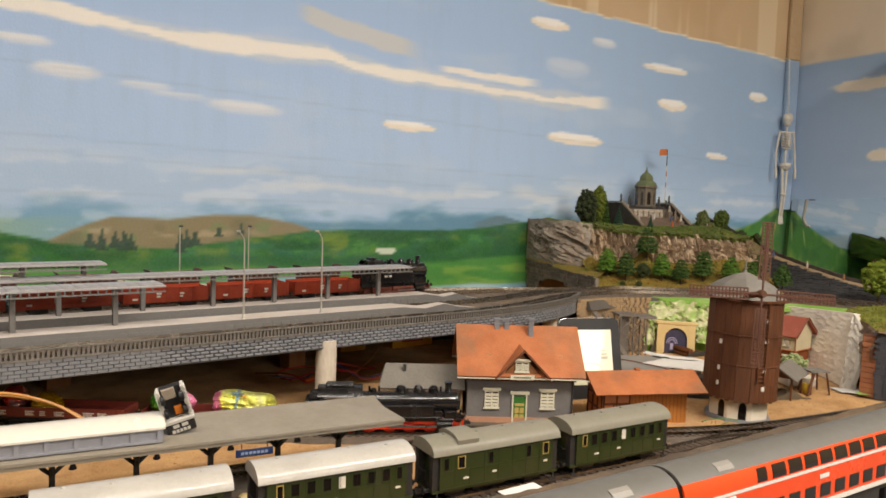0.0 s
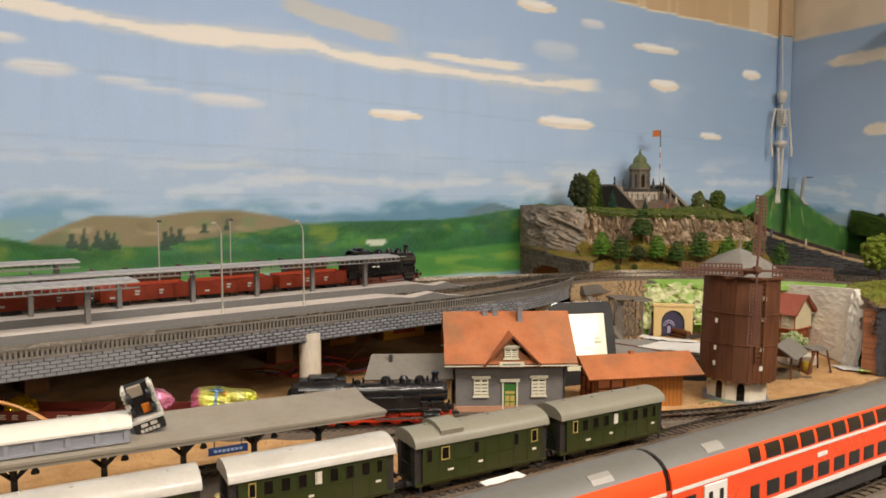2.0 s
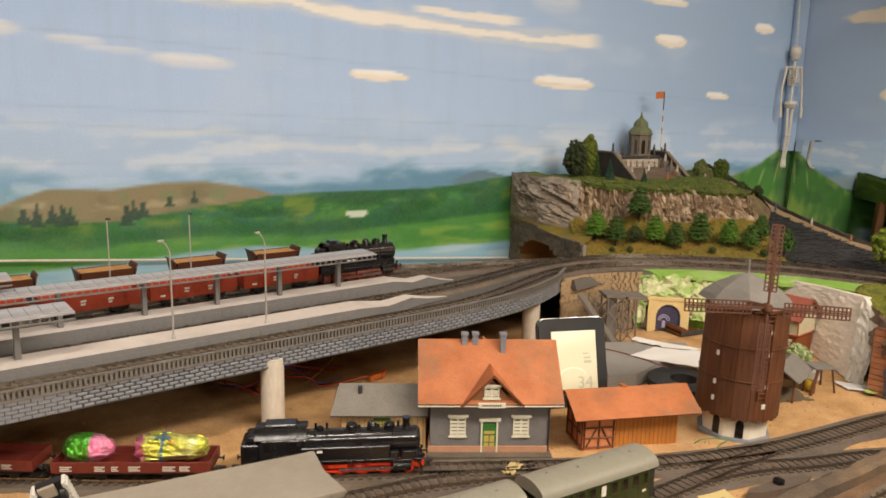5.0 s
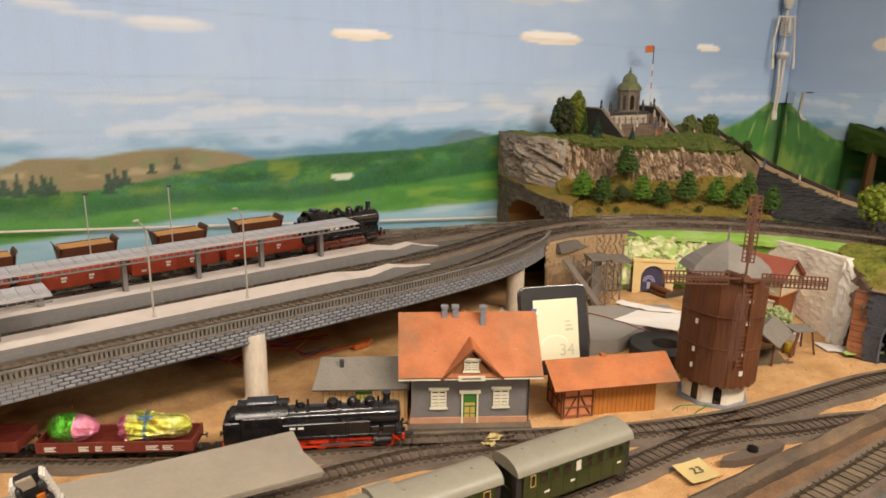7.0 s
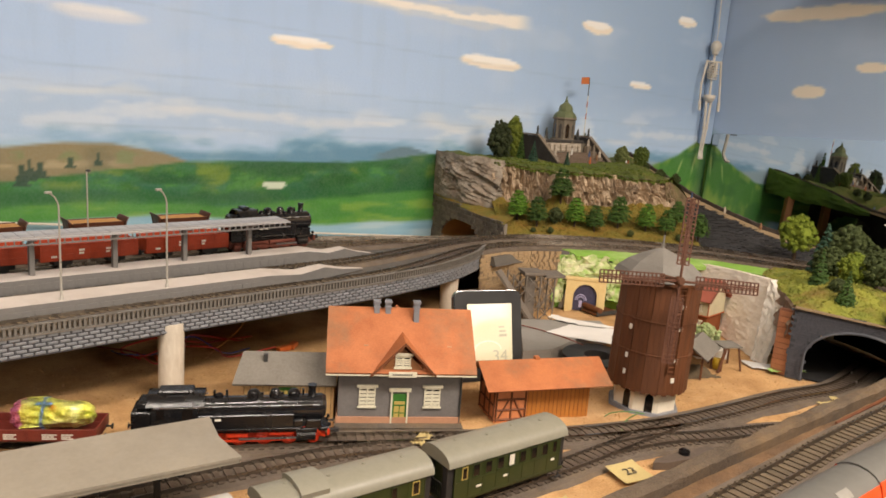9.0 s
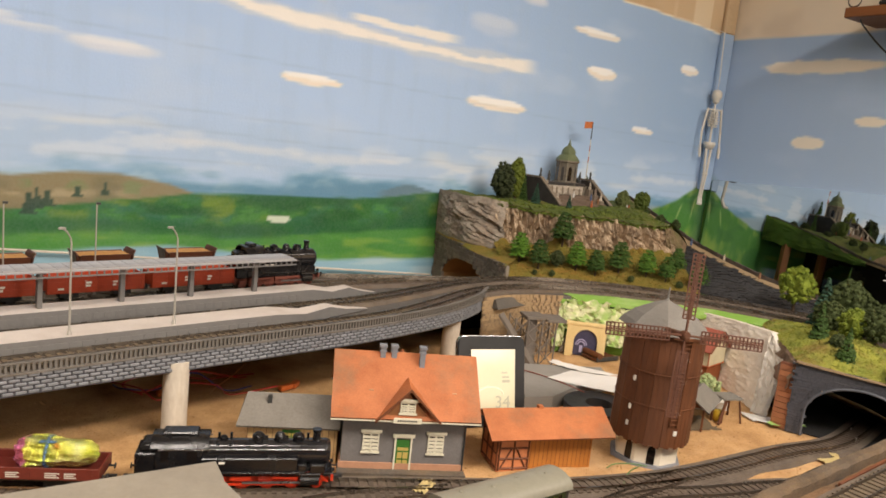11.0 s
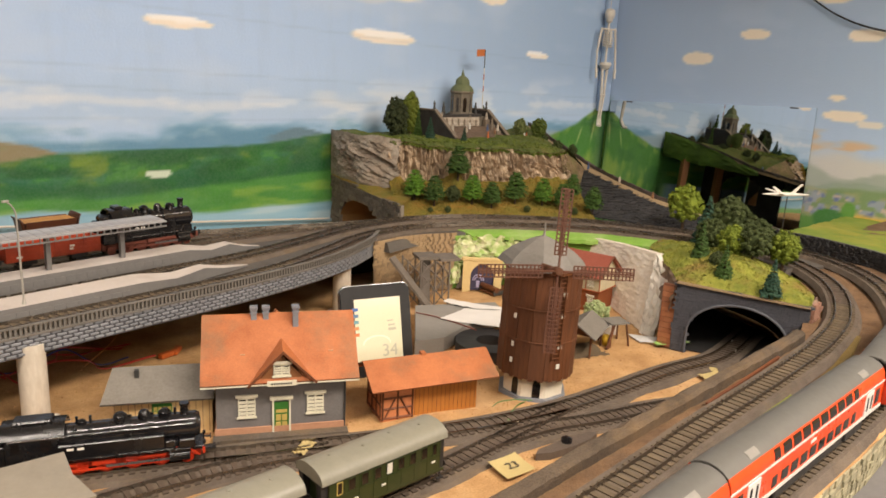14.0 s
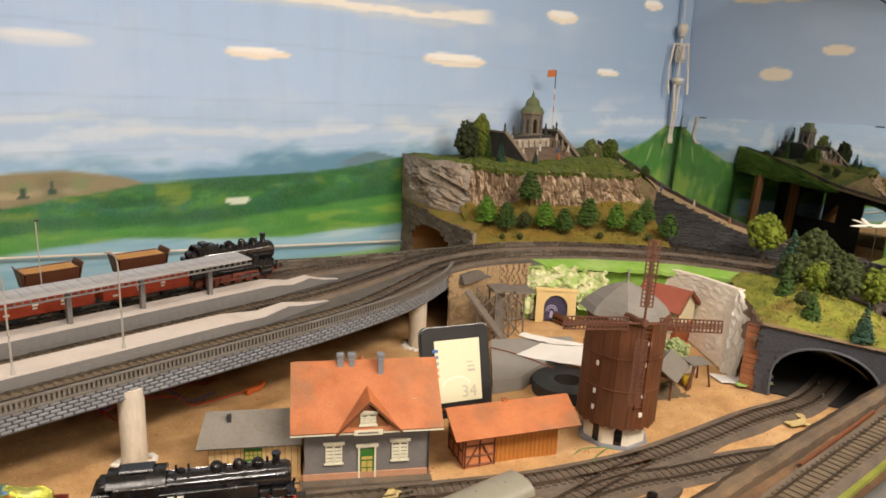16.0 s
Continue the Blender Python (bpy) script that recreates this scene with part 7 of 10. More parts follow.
conifer(1.248, 1.362, 0.198, 0.034, leaf_olive, 73, "small grey-green conifer on the hilltop", width=0.26)
conifer(1.279, 1.36, 0.199, 0.06, leaf_dark, 74, "slim dark conifer on the hilltop", width=0.17)
conifer(1.277, 1.317, 0.199, 0.048, leaf_blue, 75, "small blue-green conifer beside the stairs", width=0.25)
conifer(1.331, 1.276, 0.196, 0.033, leaf_blue, 79, "small blue-green conifer before the stairs", width=0.27)
for i, (x, y, z, h) in enumerate(((1.455, 1.435, 0.203, 0.1), (1.505, 1.415, 0.203, 0.062))):
    conifer(x, y, z, h, leaf_dark, 90 + i, "slender dark conifer behind the monument", width=0.15)
round_tree(1.538, 1.327, 0.198, 0.044, mat("pale_speckled_foliage", "7f8650", "4c5a2c", rough=0.85, grain=300, patch=160, amount=1.0, bump=0), 77, "small pale speckled model tree on the hilltop", width=0.34, low=0.15)
round_tree(1.565, 1.296, 0.196, 0.05, leaf_moss, 78, "small round moss green model tree on the hilltop", width=0.34, low=0.1)
for i, (x, y, h) in enumerate(((1.60, 1.385, 0.036), (1.6, 1.315, 0.03), (1.578, 1.25, 0.028), (1.588, 1.215, 0.026), (1.62, 1.41, 0.03))):
    u = min(max((y - 1.185) / 0.27, 0), 1)
    round_tree(x, y, 0.165 + 0.032 * u, h, leaf_olive, 170 + i, "low dark olive bush on the far side of the hill", width=0.42, low=0.08, group="bushes behind the monument")

def tufts(name, label, place, n, size, material, seed, flop=0.5):
    """Many tiny ragged tufts of flock on a surface place(u, v)."""
    rng = random.Random(seed)
    bm = B()
    for i in range(n):
        u, v = rng.random(), rng.random()
        c = Vector(place(u, v))
        leaf(bm, c + Vector((0, 0, size * 0.2)), (rng.uniform(-1, 1), rng.uniform(-1, 0.4), rng.uniform(0.1, 1)), size * rng.uniform(0.6, 1.3), rng, flop)
    return solid(name, bm, material, label, "grass", kind="stuff", soft=False)


flock = mat("olive_flock", "6f7c2e", "4b5a20", rough=0.95, grain=700, patch=60, amount=1.0, bump=0)
flock_dry = mat("dry_flock", "96803a", "5c6224", rough=0.95, grain=700, patch=50, amount=1.0, bump=0)
tufts("grass_flock", "ragged olive grass flock along the cliff top", lambda u, v: Vector(plateau(0.002 + 0.996 * u, v ** 3 * 0.5)) - Vector((0, 0, 0.004 * (v < 0.45) * (1 - v))), 5200, 0.0026, flock, 201, 1.0)
tufts("grass_flock", "ochre and green grass flock on the slope", lambda u, v: slope(u, 0.04 + 0.94 * v), 4200, 0.0022, flock_dry, 202)

# mirror leaning on the east wall
mirror_mat = bpy.data.materials.new("mirror_glass")
mirror_mat.use_nodes = True
pb = mirror_mat.node_tree.nodes["Principled BSDF"]
pb.inputs["Base Color"].default_value, pb.inputs["Metallic"].default_value, pb.inputs["Roughness"].default_value = (0.68, 0.7, 0.69, 1), 1.0, 0.02
mir = thing("mirror", pose(1.976, 0, 0, 0, 3.2, 0), "frameless wall mirror leaning back behind the layout", "mirror", kind="")
bm = B()
prism(bm, [(1.44, BACK_FLOOR), (0.883, BACK_FLOOR), (0.897, 0.296), (1.441, 0.279)], 0.0, 0.005, plane="yz")
part("glass_sheet", bm, mirror_mat, mir, soft=False)
for y, z in ((0.945, 0.2925), (1.38, 0.279)):
    bm = B()
    box(bm, -0.002, 0.006, y - 0.009, y + 0.009, z - 0.001, z + 0.002, bevel=0.0006)
    part("clip", bm, dark_paint, mir)

# wooded hill over the goods tunnel
P2L, P2R = (1.172, 0.667), (1.236, 0.528)
OUT2 = [(1.236, 0.528), (1.29, 0.548), (1.335, 0.59), (1.37, 0.645), (1.382, 0.7), (1.372, 0.76), (1.345, 0.81), (1.3, 0.80), (1.262, 0.765), (1.22, 0.71), (1.172, 0.667), (1.204, 0.597), (1.236, 0.528)]
bm = B()
def hill2(u, v):
    o = poly(OUT2, u)
    c = (1.275, 0.665)
    k = 1 - v
    x, y = o[0] + (c[0] - o[0]) * v, o[1] + (c[1] - o[1]) * v
    edge = float(np.interp(u, [0, 0.2, 0.4, 0.6, 0.8, 1], [0.084, 0.088, 0.098, 0.094, 0.0895, 0.084]))
    z = edge + (0.112 - edge) * math.sin(v * math.pi / 2) + 0.004 * fbm(x * 30, y * 30) * min(1, v * 4)
    return (x, y, z)
sheet(bm, hill2, 80, 18)
solid("tunnel_hill_turf", bm, meadow_mat, "yellow-green turf on the wooded tunnel hill", "hill", kind="structure")
bm = B()
def hill2side(u, v):
    f = u * 0.79
    o = poly(OUT2, f)
    top = hill2(f, 0.0)
    n = Vector((o[0] - 1.275, o[1] - 0.665)).normalized()
    d = 0.01 * (1 - v) + 0.006 * fbm(u * 14, v * 4, 1.0)
    z0 = 0.05
    return (o[0] + n.x * d, o[1] + n.y * d, z0 + (top[2] - z0) * v)
sheet(bm, hill2side, 90, 12)
solid("tunnel_hill_rock", bm, mat("pinkish_rock", "9a7f6c", "6a5446", rough=0.9, grain=150, patch=30, amount=1.0, bump=0.9, dirt="5a5a38", dirt_amount=0.6, depth=0.003), "pinkish grey rock flank of the tunnel hill", "rock", kind="structure")
tufts("grass_flock", "yellow-green grass flock on the tunnel hill", lambda u, v: hill2(u, v ** 1.5), 3600, 0.002, meadow_mat, 203)
LW = math.dist(P2L, P2R)
masonry("tunnel_portal", "dark grey brick tunnel portal with a wide arch", [(P2L[0], P2L[1]), (P2R[0], P2R[1])], 0.09, arch_hole(LW * 0.5, LW * 0.385, 0.03, 0.042), 0.0036, 0.0085, (mat("dark_portal_brick", "4b4c52", "3e3f45", rough=0.8, grain=300, patch=60, bump=0.4, vary=0.06), mat("portal_mortar", "3d3e43", "333438", rough=0.9)), 0.0022, 6, top=lambda f: 0.0905 - 0.006 * f, max_single=280, jitter=0.35)
d2 = Vector((P2R[0] - P2L[0], P2R[1] - P2L[1], 0)).normalized()
bm = B()
pts = []
for i in range(29):
    a = math.pi * i / 28
    s = LW * 0.5 - LW * 0.385 * math.cos(a)
    pts.append((P2L[0] + d2.x * s, P2L[1] + d2.y * s, 0.03 + 0.042 * math.sin(a)))
pts = [(pts[0][0], pts[0][1], 0.0)] + pts + [(pts[-1][0], pts[-1][1], 0.0)]
nb = Vector((d2.y, -d2.x, 0))
for p, q in zip(pts, pts[1:]):
    c = Vector(((p[0] + q[0]) / 2, (p[1] + q[1]) / 2, (p[2] + q[2]) / 2))
    cyl(bm, Vector(p) + nb * 0.0012, Vector(q) + nb * 0.0012, 0.0017, n=6)
solid("portal_arch_ring", bm, mat("dark_arch_stone", "5a5c62", "4a4c51", rough=0.8, grain=300, patch=60, bump=0.4), "grey rounded arch ring of the tunnel portal", "arch", kind="structure")
bm = B()
sweep(bm, [(P2L[0], P2L[1], 0.0895), ((P2L[0] + P2R[0]) / 2, (P2L[1] + P2R[1]) / 2, 0.0865), (P2R[0], P2R[1], 0.0835)], [(0.0045, 0), (0.004, 0.0014), (-0.005, 0.0018), (-0.006, 0)])
solid("portal_coping", bm, mat("earthy_coping", "8a7458", "6b5840", rough=0.95, grain=500, patch=50, bump=0.8, depth=0.002), "earthy turf edge on the tunnel portal", "coping", kind="structure")
# tunnel lining, end cap and floor, the inner shade put into their near-black colour
tunnel_shade = mat("shade_black_lining", "1c1a18", "121110", rough=0.95)
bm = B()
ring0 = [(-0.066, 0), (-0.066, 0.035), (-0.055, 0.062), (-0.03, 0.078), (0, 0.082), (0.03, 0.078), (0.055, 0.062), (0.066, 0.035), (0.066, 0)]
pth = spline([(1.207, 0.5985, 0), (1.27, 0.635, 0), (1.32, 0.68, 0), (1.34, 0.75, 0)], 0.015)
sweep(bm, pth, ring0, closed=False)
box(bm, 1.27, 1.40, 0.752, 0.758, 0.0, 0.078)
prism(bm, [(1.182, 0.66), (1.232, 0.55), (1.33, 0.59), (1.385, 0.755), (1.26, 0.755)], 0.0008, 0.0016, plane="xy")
solid("tunnel_lining", bm, tunnel_shade, "near-black lining and floor, coloured as the goods tunnel's shade", "tunnel", kind="structure")
masonry("portal_wing", "terracotta block wing wall beside the tunnel portal", [(1.172, 0.687), (1.178, 0.664)], 0.084, None, 0.0068, 0.4, (red_stone, mat("wing_mortar", "7a4a34", "5a3524")), 0.005, 8, jitter=0.3)
masonry("portal_wing", "pinkish stone wing at the outer end of the portal", [(1.238, 0.525), (1.262, 0.528)], 0.086, None, 0.007, 0.012, (mat("pink_stone", "9c7460", "6f5042", rough=0.9, bump=0.5, vary=0.2), mortar_grey), 0.004, 9, jitter=0.4)
for i, (x, y, z, h, mt, kind) in enumerate(((1.48, 0.862, 0.083, 0.084, leaf_bright, "r"), (1.352, 0.742, 0.093, 0.076, leaf_blue, "c"), (1.265, 0.695, 0.098, 0.05, leaf_dark, "c"), (1.386, 0.727, 0.094, 0.082, leaf_olive, "r"), (1.298, 0.672, 0.102, 0.05, leaf_bright, "r"), (1.39, 0.685, 0.094, 0.058, leaf_olive, "r"),
                                           (1.31, 0.645, 0.105, 0.05, leaf_olive, "r"), (1.378, 0.635, 0.09, 0.05, leaf_olive, "r"), (1.345, 0.619, 0.097, 0.053, leaf_bright, "r"), (1.221, 0.634, 0.093, 0.043, leaf_dark, "c"), (1.224, 0.572, 0.086, 0.045, leaf_blue, "c"), (1.243, 0.658, 0.1, 0.024, leaf_olive, "r"), (1.335, 0.722, 0.099, 0.05, leaf_olive, "r"))):
    if kind == "r":
        round_tree(x, y, z, h, mt, 100 + i, "round yellow-green model tree on the tunnel hill" if mt is leaf_bright else "dense olive model tree on the tunnel hill", width=0.37 if mt is leaf_bright else 0.46, low=0.24 if i == 0 else 0.12)
    else:
        conifer(x, y, z, h * 1.12, mt, 100 + i, "slim blue-green conifer on the tunnel hill" if mt is leaf_blue else "slim dark conifer on the tunnel hill", width=0.27)

# printed stone wall and grey board in front of the embankment
LOW_BOARD = 0.018
front_xs = [-0.6, -0.2, 0.1, 0.4, 0.7, 0.85, 1.0, 1.1, 1.2, 1.3]
masonry("front_wall", "greenish grey rubble stone wall facing the embankment", [(x, float(front_edge(x)) - 0.001, LOW_BOARD) for x in front_xs[4:]], 0.034, None, 0.0075, 0.012,
        (mat("mossy_wall_stone", "a8a084", "74745c", rough=0.9, grain=250, patch=60, amount=1.0, bump=0.6, vary=0.25, dirt="b09a72"), mat("tan_wall_joint", "b39a74", "8f7854", rough=0.95)), 0.004, 21, top=lambda f: rise(0.7 + 0.6 * f) - 0.007 - LOW_BOARD, max_single=220)
bm = B()
sweep(bm, [(x, float(front_edge(x)), 0.0) for x in front_xs[:5]], [(-0.003, LOW_BOARD), (0.002, LOW_BOARD), (0.002, 0.042), (-0.003, 0.042)])
solid("front_board", bm, mat("dark_facing_board", "6a6258", "4d463e", rough=0.9, grain=300, patch=30), "plain facing board below the embankment edge", "board", kind="structure", soft=False)
bm = B()
edge_line = [(x, float(front_edge(x)) + 0.002, rise(x) - 0.0062) for x in np.arange(-0.6, 1.301, 0.012)]
sweep(bm, edge_line, [(0.0035, -0.002), (0.0038, 0.0012), (0.0015, 0.0026), (-0.0015, 0.002), (-0.0025, -0.002)])
rnge = random.Random(31)
for v in bm.verts:
    v.co += Vector((rnge.uniform(-1, 1) * 0.0012, rnge.uniform(-1, 1) * 0.0012, rnge.uniform(-1, 1) * 0.0009))
solid("cork_edge", bm, cork, "crumbly cork edge along the embankment", "edge", kind="structure")
bm = B()
prism(bm, [(-0.6, 0.1), (2.0, 0.1), (2.0, 0.4)] + [(x, float(front_edge(x)) + 0.004) for x in (1.3, 1.2, 1.02, 0.76, 0.4, 0.1, -0.6)], -0.012, LOW_BOARD, plane="xy")
solid("front_table", bm, mat("grey_table_board", "6b6967", "575553", rough=0.7, grain=200, patch=12, amount=0.6, bump=0.1), "grey painted board in front of the embankment", "board", kind="structure", soft=False)

# low dark wall and meadow outside the curve
W2 = [(1.538, 0.735), (1.54, 0.66), (1.522, 0.57), (1.48, 0.495), (1.42, 0.44), (1.36, 0.41)]
masonry("curve_wall", "low dark layered stone wall outside the curve", [(x, y, 0.08) for x, y in W2], 0.03, None, 0.004, 0.012, (black_stone, dark_paint), 0.006, 11, max_single=150)
bm = B()
def outer(u, v):
    p = poly(W2, u)
    q = (1.99, 0.80 - 0.6 * u)
    x, y = p[0] + 0.006 + (q[0] - p[0]) * v, p[1] + (q[1] - p[1]) * v
    return (x, y, 0.098 - 0.02 * v + 0.003 * fbm(x * 18, y * 18))
sheet(bm, outer, 50, 40)
solid("outer_meadow", bm, mat("bright_meadow_turf", "93a03a", "66882e", rough=0.95, grain=900, patch=18, amount=1.0, bump=0.9, dirt="c0a848", dirt_amount=0.8, depth=0.002), "green meadow between the curve and the painted wall", "meadow", kind="structure")
round_tree(1.50, 0.512, 0.095, 0.02, leaf_olive, 140, "low dark shrub at the end of the wall", width=0.6, low=0.05, group="shrubs")


# ---- buildings and things inside the curve ----
stone_hatch = mat("weathered_hatch", "b08a66", "8a6a4c", rough=0.8)
roof_tile = mat("orange_tile_roof", "b46c3e", "8f5130", rough=0.7, grain=650, patch=30, amount=0.9, bump=0.35, dirt="6f6048", dirt_amount=0.85)
grey_render = mat("grey_render", "706c69", "5b5754", rough=0.8, grain=400, patch=40, bump=0.2)
brown_timber = mat("brown_timber", "6f3f22", "512c16", rough=0.75, grain=300, patch=40, bump=0.2)
cream_wall = mat("cream_boards", "d8b984", "bb9b68", rough=0.75, grain=300, patch=30, bump=0.1)
ivory = mat("ivory_plastic", "d8d3bd", "bdb79f", rough=0.5, bump=0.05)
green_door_mat = mat("green_door_paint", "35702c", "26561f", rough=0.5, bump=0.05)
grey_felt = mat("grey_felt_roof", "7a756c", "625d55", rough=0.85, grain=400, patch=25, amount=0.8, bump=0.3, dirt="8c857a")
chim_grey = mat("grey_chimney", "7d7f84", "66686d", rough=0.7, grain=300, patch=50, bump=0.2)
orange_brick = mat("orange_brick_infill", "c87f52", "a9633b", rough=0.8, grain=300, patch=50, bump=0.3)
honey_wood = mat("honey_planks", "b9762f", "955a20", rough=0.7, grain=250, patch=30, stretch=(1, 1, 0.2), bump=0.2)
plinth_red = mat("salmon_plinth", "b98a6c", "9b6f54", rough=0.8, grain=300, patch=40, bump=0.2)


def slab(bm, p0, p1, p2, p3, t):
    """A flat plate through four corners with thickness t downward."""
    a = [bm.verts.new(p) for p in (p0, p1, p2, p3)]
    n = (a[1].co - a[0].co).cross(a[3].co - a[0].co).normalized()
    b = [bm.verts.new(v.co - n * t) for v in a]
    fs = [bm.faces.new(a), bm.faces.new(b[::-1])] + [bm.faces.new((a[i], b[i], b[(i + 1) % 4], a[(i + 1) % 4])) for i in range(4)]
    bmesh.ops.recalc_face_normals(bm, faces=fs)


def casement(parent, x, y, z, w, h, rows=3):
    """An ivory shuttered window with lintel and sill, on a wall facing -y."""
    bm = B()
    box(bm, x - w / 2, x + w / 2, y - 0.0004, y + 0.0006, z, z + h)
    g = part("window", bm, dark_glass, parent, soft=False)
    bm = B()
    for a, b, c, d in ((x - w / 2, x + w / 2, z, z + 0.0012), (x - w / 2, x + w / 2, z + h - 0.0012, z + h), (x - w / 2, x - w / 2 + 0.0012, z, z + h), (x + w / 2 - 0.0012, x + w / 2, z, z + h), (x - 0.0008, x + 0.0008, z, z + h)):
        box(bm, a, b, y - 0.0012, y, c, d)
    part("window_frame", bm, ivory, g, soft=False)
    for s in (-1, 1):
        bm = B()
        for k in range(rows):
            zz = z + 0.002 + k * (h - 0.004) / rows
            box(bm, x + s * w * 0.26 - w * 0.2, x + s * w * 0.26 + w * 0.2, y - 0.001, y, zz, zz + (h - 0.004) / rows * 0.72)
        part("shutter", bm, ivory, g, soft=False)
    bm = B()
    box(bm, x - w / 2 - 0.0022, x + w / 2 + 0.0022, y - 0.0024, y, z + h + 0.0004, z + h + 0.0032, bevel=0.0004)
    part("lintel", bm, ivory, g)
    bm = B()
    box(bm, x - w / 2 - 0.0012, x + w / 2 + 0.0012, y - 0.0018, y, z - 0.0016, z - 0.0002)
    part("sill", bm, ivory, g, soft=False)


# small station: local x along the front, -y towards the track
st = thing("station_building", pose(0.6775, 0.7815, 0, 0, 0, -24.6), "small station with orange tiled roof and grey walls", "building")
HW, FY, BY = 0.058, -0.043, 0.043
bm = B()
box(bm, -HW, HW, FY, BY, 0.0085, 0.0525)
part("wall", bm, grey_render, st, soft=False)
bm = B()
box(bm, -HW - 0.0015, HW + 0.0015, FY - 0.0015, BY + 0.0015, -0.002, 0.0085)
part("plinth", bm, plinth_red, st, soft=False)
bm = B()
box(bm, -HW - 0.003, HW + 0.003, FY - 0.012, FY, -0.002, 0.0026)
part("front_step", bm, kerb_mat, st, soft=False)
for s in (-1, 1):
    bm = B()
    prism(bm, [(FY, 0.0525), (BY, 0.0525), (0.0, 0.0965)], min(s * HW, s * (HW - 0.002)), max(s * HW, s * (HW - 0.002)), plane="yz")
    part("gable", bm, brown_timber, st, soft=False)
RL, EZ, RZ, EY = 0.0705, 0.0555, 0.1025, 0.0545
for s in (-1, 1):
    bm = B()
    slab(bm, (-RL * s, s * EY, EZ), (RL * s, s * EY, EZ), (RL * s, 0, RZ), (-RL * s, 0, RZ), 0.0018)
    part("roof", bm, roof_tile, st, soft=False)
bm = B()
prism(bm, [(-0.03, 0.066), (0.03, 0.066), (-0.003, RZ + 0.002)], 0.004, 0.012)
part("rear_gable_roof", bm, roof_tile, st, soft=False)
bm = B()
cyl(bm, (-RL, 0, RZ + 0.0002), (RL, 0, RZ + 0.0002), 0.0011, n=8)
part("ridge_cap", bm, roof_tile, st)
bm = B()
box(bm, -RL, RL, -EY - 0.0006, -EY + 0.0004, EZ - 0.0016, EZ - 0.0004)
box(bm, -RL, RL, EY - 0.0004, EY + 0.0008, EZ - 0.0022, EZ)
part("gutter", bm, ivory, st, soft=False)
# dormer gable
gz0, gz1, gw = 0.0565, 0.0855, 0.0235
bm = B()
prism(bm, [(-gw, gz0 - 0.002), (gw, gz0 - 0.002), (0, gz1 - 0.004)], -EY + 0.002, -EY + 0.004)
part("dormer_wall", bm, mat("tan_dormer_boards", "8c5c36", "6e4526", rough=0.7, grain=250, patch=40, stretch=(0.15, 1, 1), bump=0.3), st, soft=False)
for s in (-1, 1):
    bm = B()
    slab(bm, (0, -EY - 0.003, gz1), (0, -0.018, gz1), (s * (gw + 0.006), -EY + 0.002, gz0 - 0.001), (s * (gw + 0.006), -EY - 0.003, gz0 - 0.001), 0.0015)
    part("dormer_roof", bm, roof_tile, st, soft=False)
    bm = B()
    slab(bm, (0, -EY - 0.0042, gz1 + 0.0006), (0, -EY - 0.003, gz1 + 0.0006), (s * (gw + 0.007), -EY - 0.003, gz0 - 0.0016), (s * (gw + 0.007), -EY - 0.0042, gz0 - 0.0016), 0.0018)
    part("barge_board", bm, brown_timber, st, soft=False)
casement(st, 0.0, -EY + 0.0018, 0.0625, 0.0145, 0.0105)
bm = B()
box(bm, -0.013, 0.013, -EY - 0.0045, -EY - 0.0035, 0.0545, 0.0595)
sg = part("sign", bm, ivory, st, "ivory name board", soft=False)
bm = B()
for k in range(9):
    box(bm, -0.0095 + k * 0.0021, -0.0095 + k * 0.0021 + 0.0015, -EY - 0.0048, -EY - 0.0045, 0.0562, 0.0577)
part("lettering", bm, dark_paint, sg, soft=False)
bm = B()
for k in range(22):
    x = -HW + 0.003 + k * (2 * HW - 0.006) / 21
    prism(bm, [(x - 0.0016, 0.0535), (x + 0.0016, 0.0535), (x, 0.0495)], FY - 0.0028, FY - 0.0016)
part("eaves_trim", bm, honey_wood, st, soft=False)
bm = B()
box(bm, -HW - 0.004, HW + 0.004, FY - 0.0016, FY - 0.0002, 0.0495, 0.0545)
part("eaves_board", bm, brown_timber, st, soft=False)
for x in (-0.031, 0.031):
    casement(st, x, FY - 0.0002, 0.0195, 0.0155, 0.0185, 4)
bm = B()
box(bm, -0.0068, 0.0068, FY - 0.001, FY + 0.0005, 0.0026, 0.032)
door = part("door", bm, green_door_mat, st, "green panelled door", soft=False)
bm = B()
for k in range(2):
    for j in range(2):
        box(bm, -0.0052 + k * 0.0056, -0.0005 + k * 0.0056, FY - 0.0014, FY - 0.0009, 0.006 + j * 0.0075, 0.0122 + j * 0.0075)
box(bm, -0.0052, 0.0051, FY - 0.0014, FY - 0.0009, 0.0215, 0.0245)
part("door_panel", bm, cream_frame, door, soft=False)
bm = B()
for x in (-0.0084, 0.0068):
    box(bm, x, x + 0.0016, FY - 0.002, FY, 0.0026, 0.0345)
box(bm, -0.0105, 0.0105, FY - 0.0028, FY, 0.0345, 0.0378, bevel=0.0004)
part("door_frame", bm, ivory, door, soft=False)
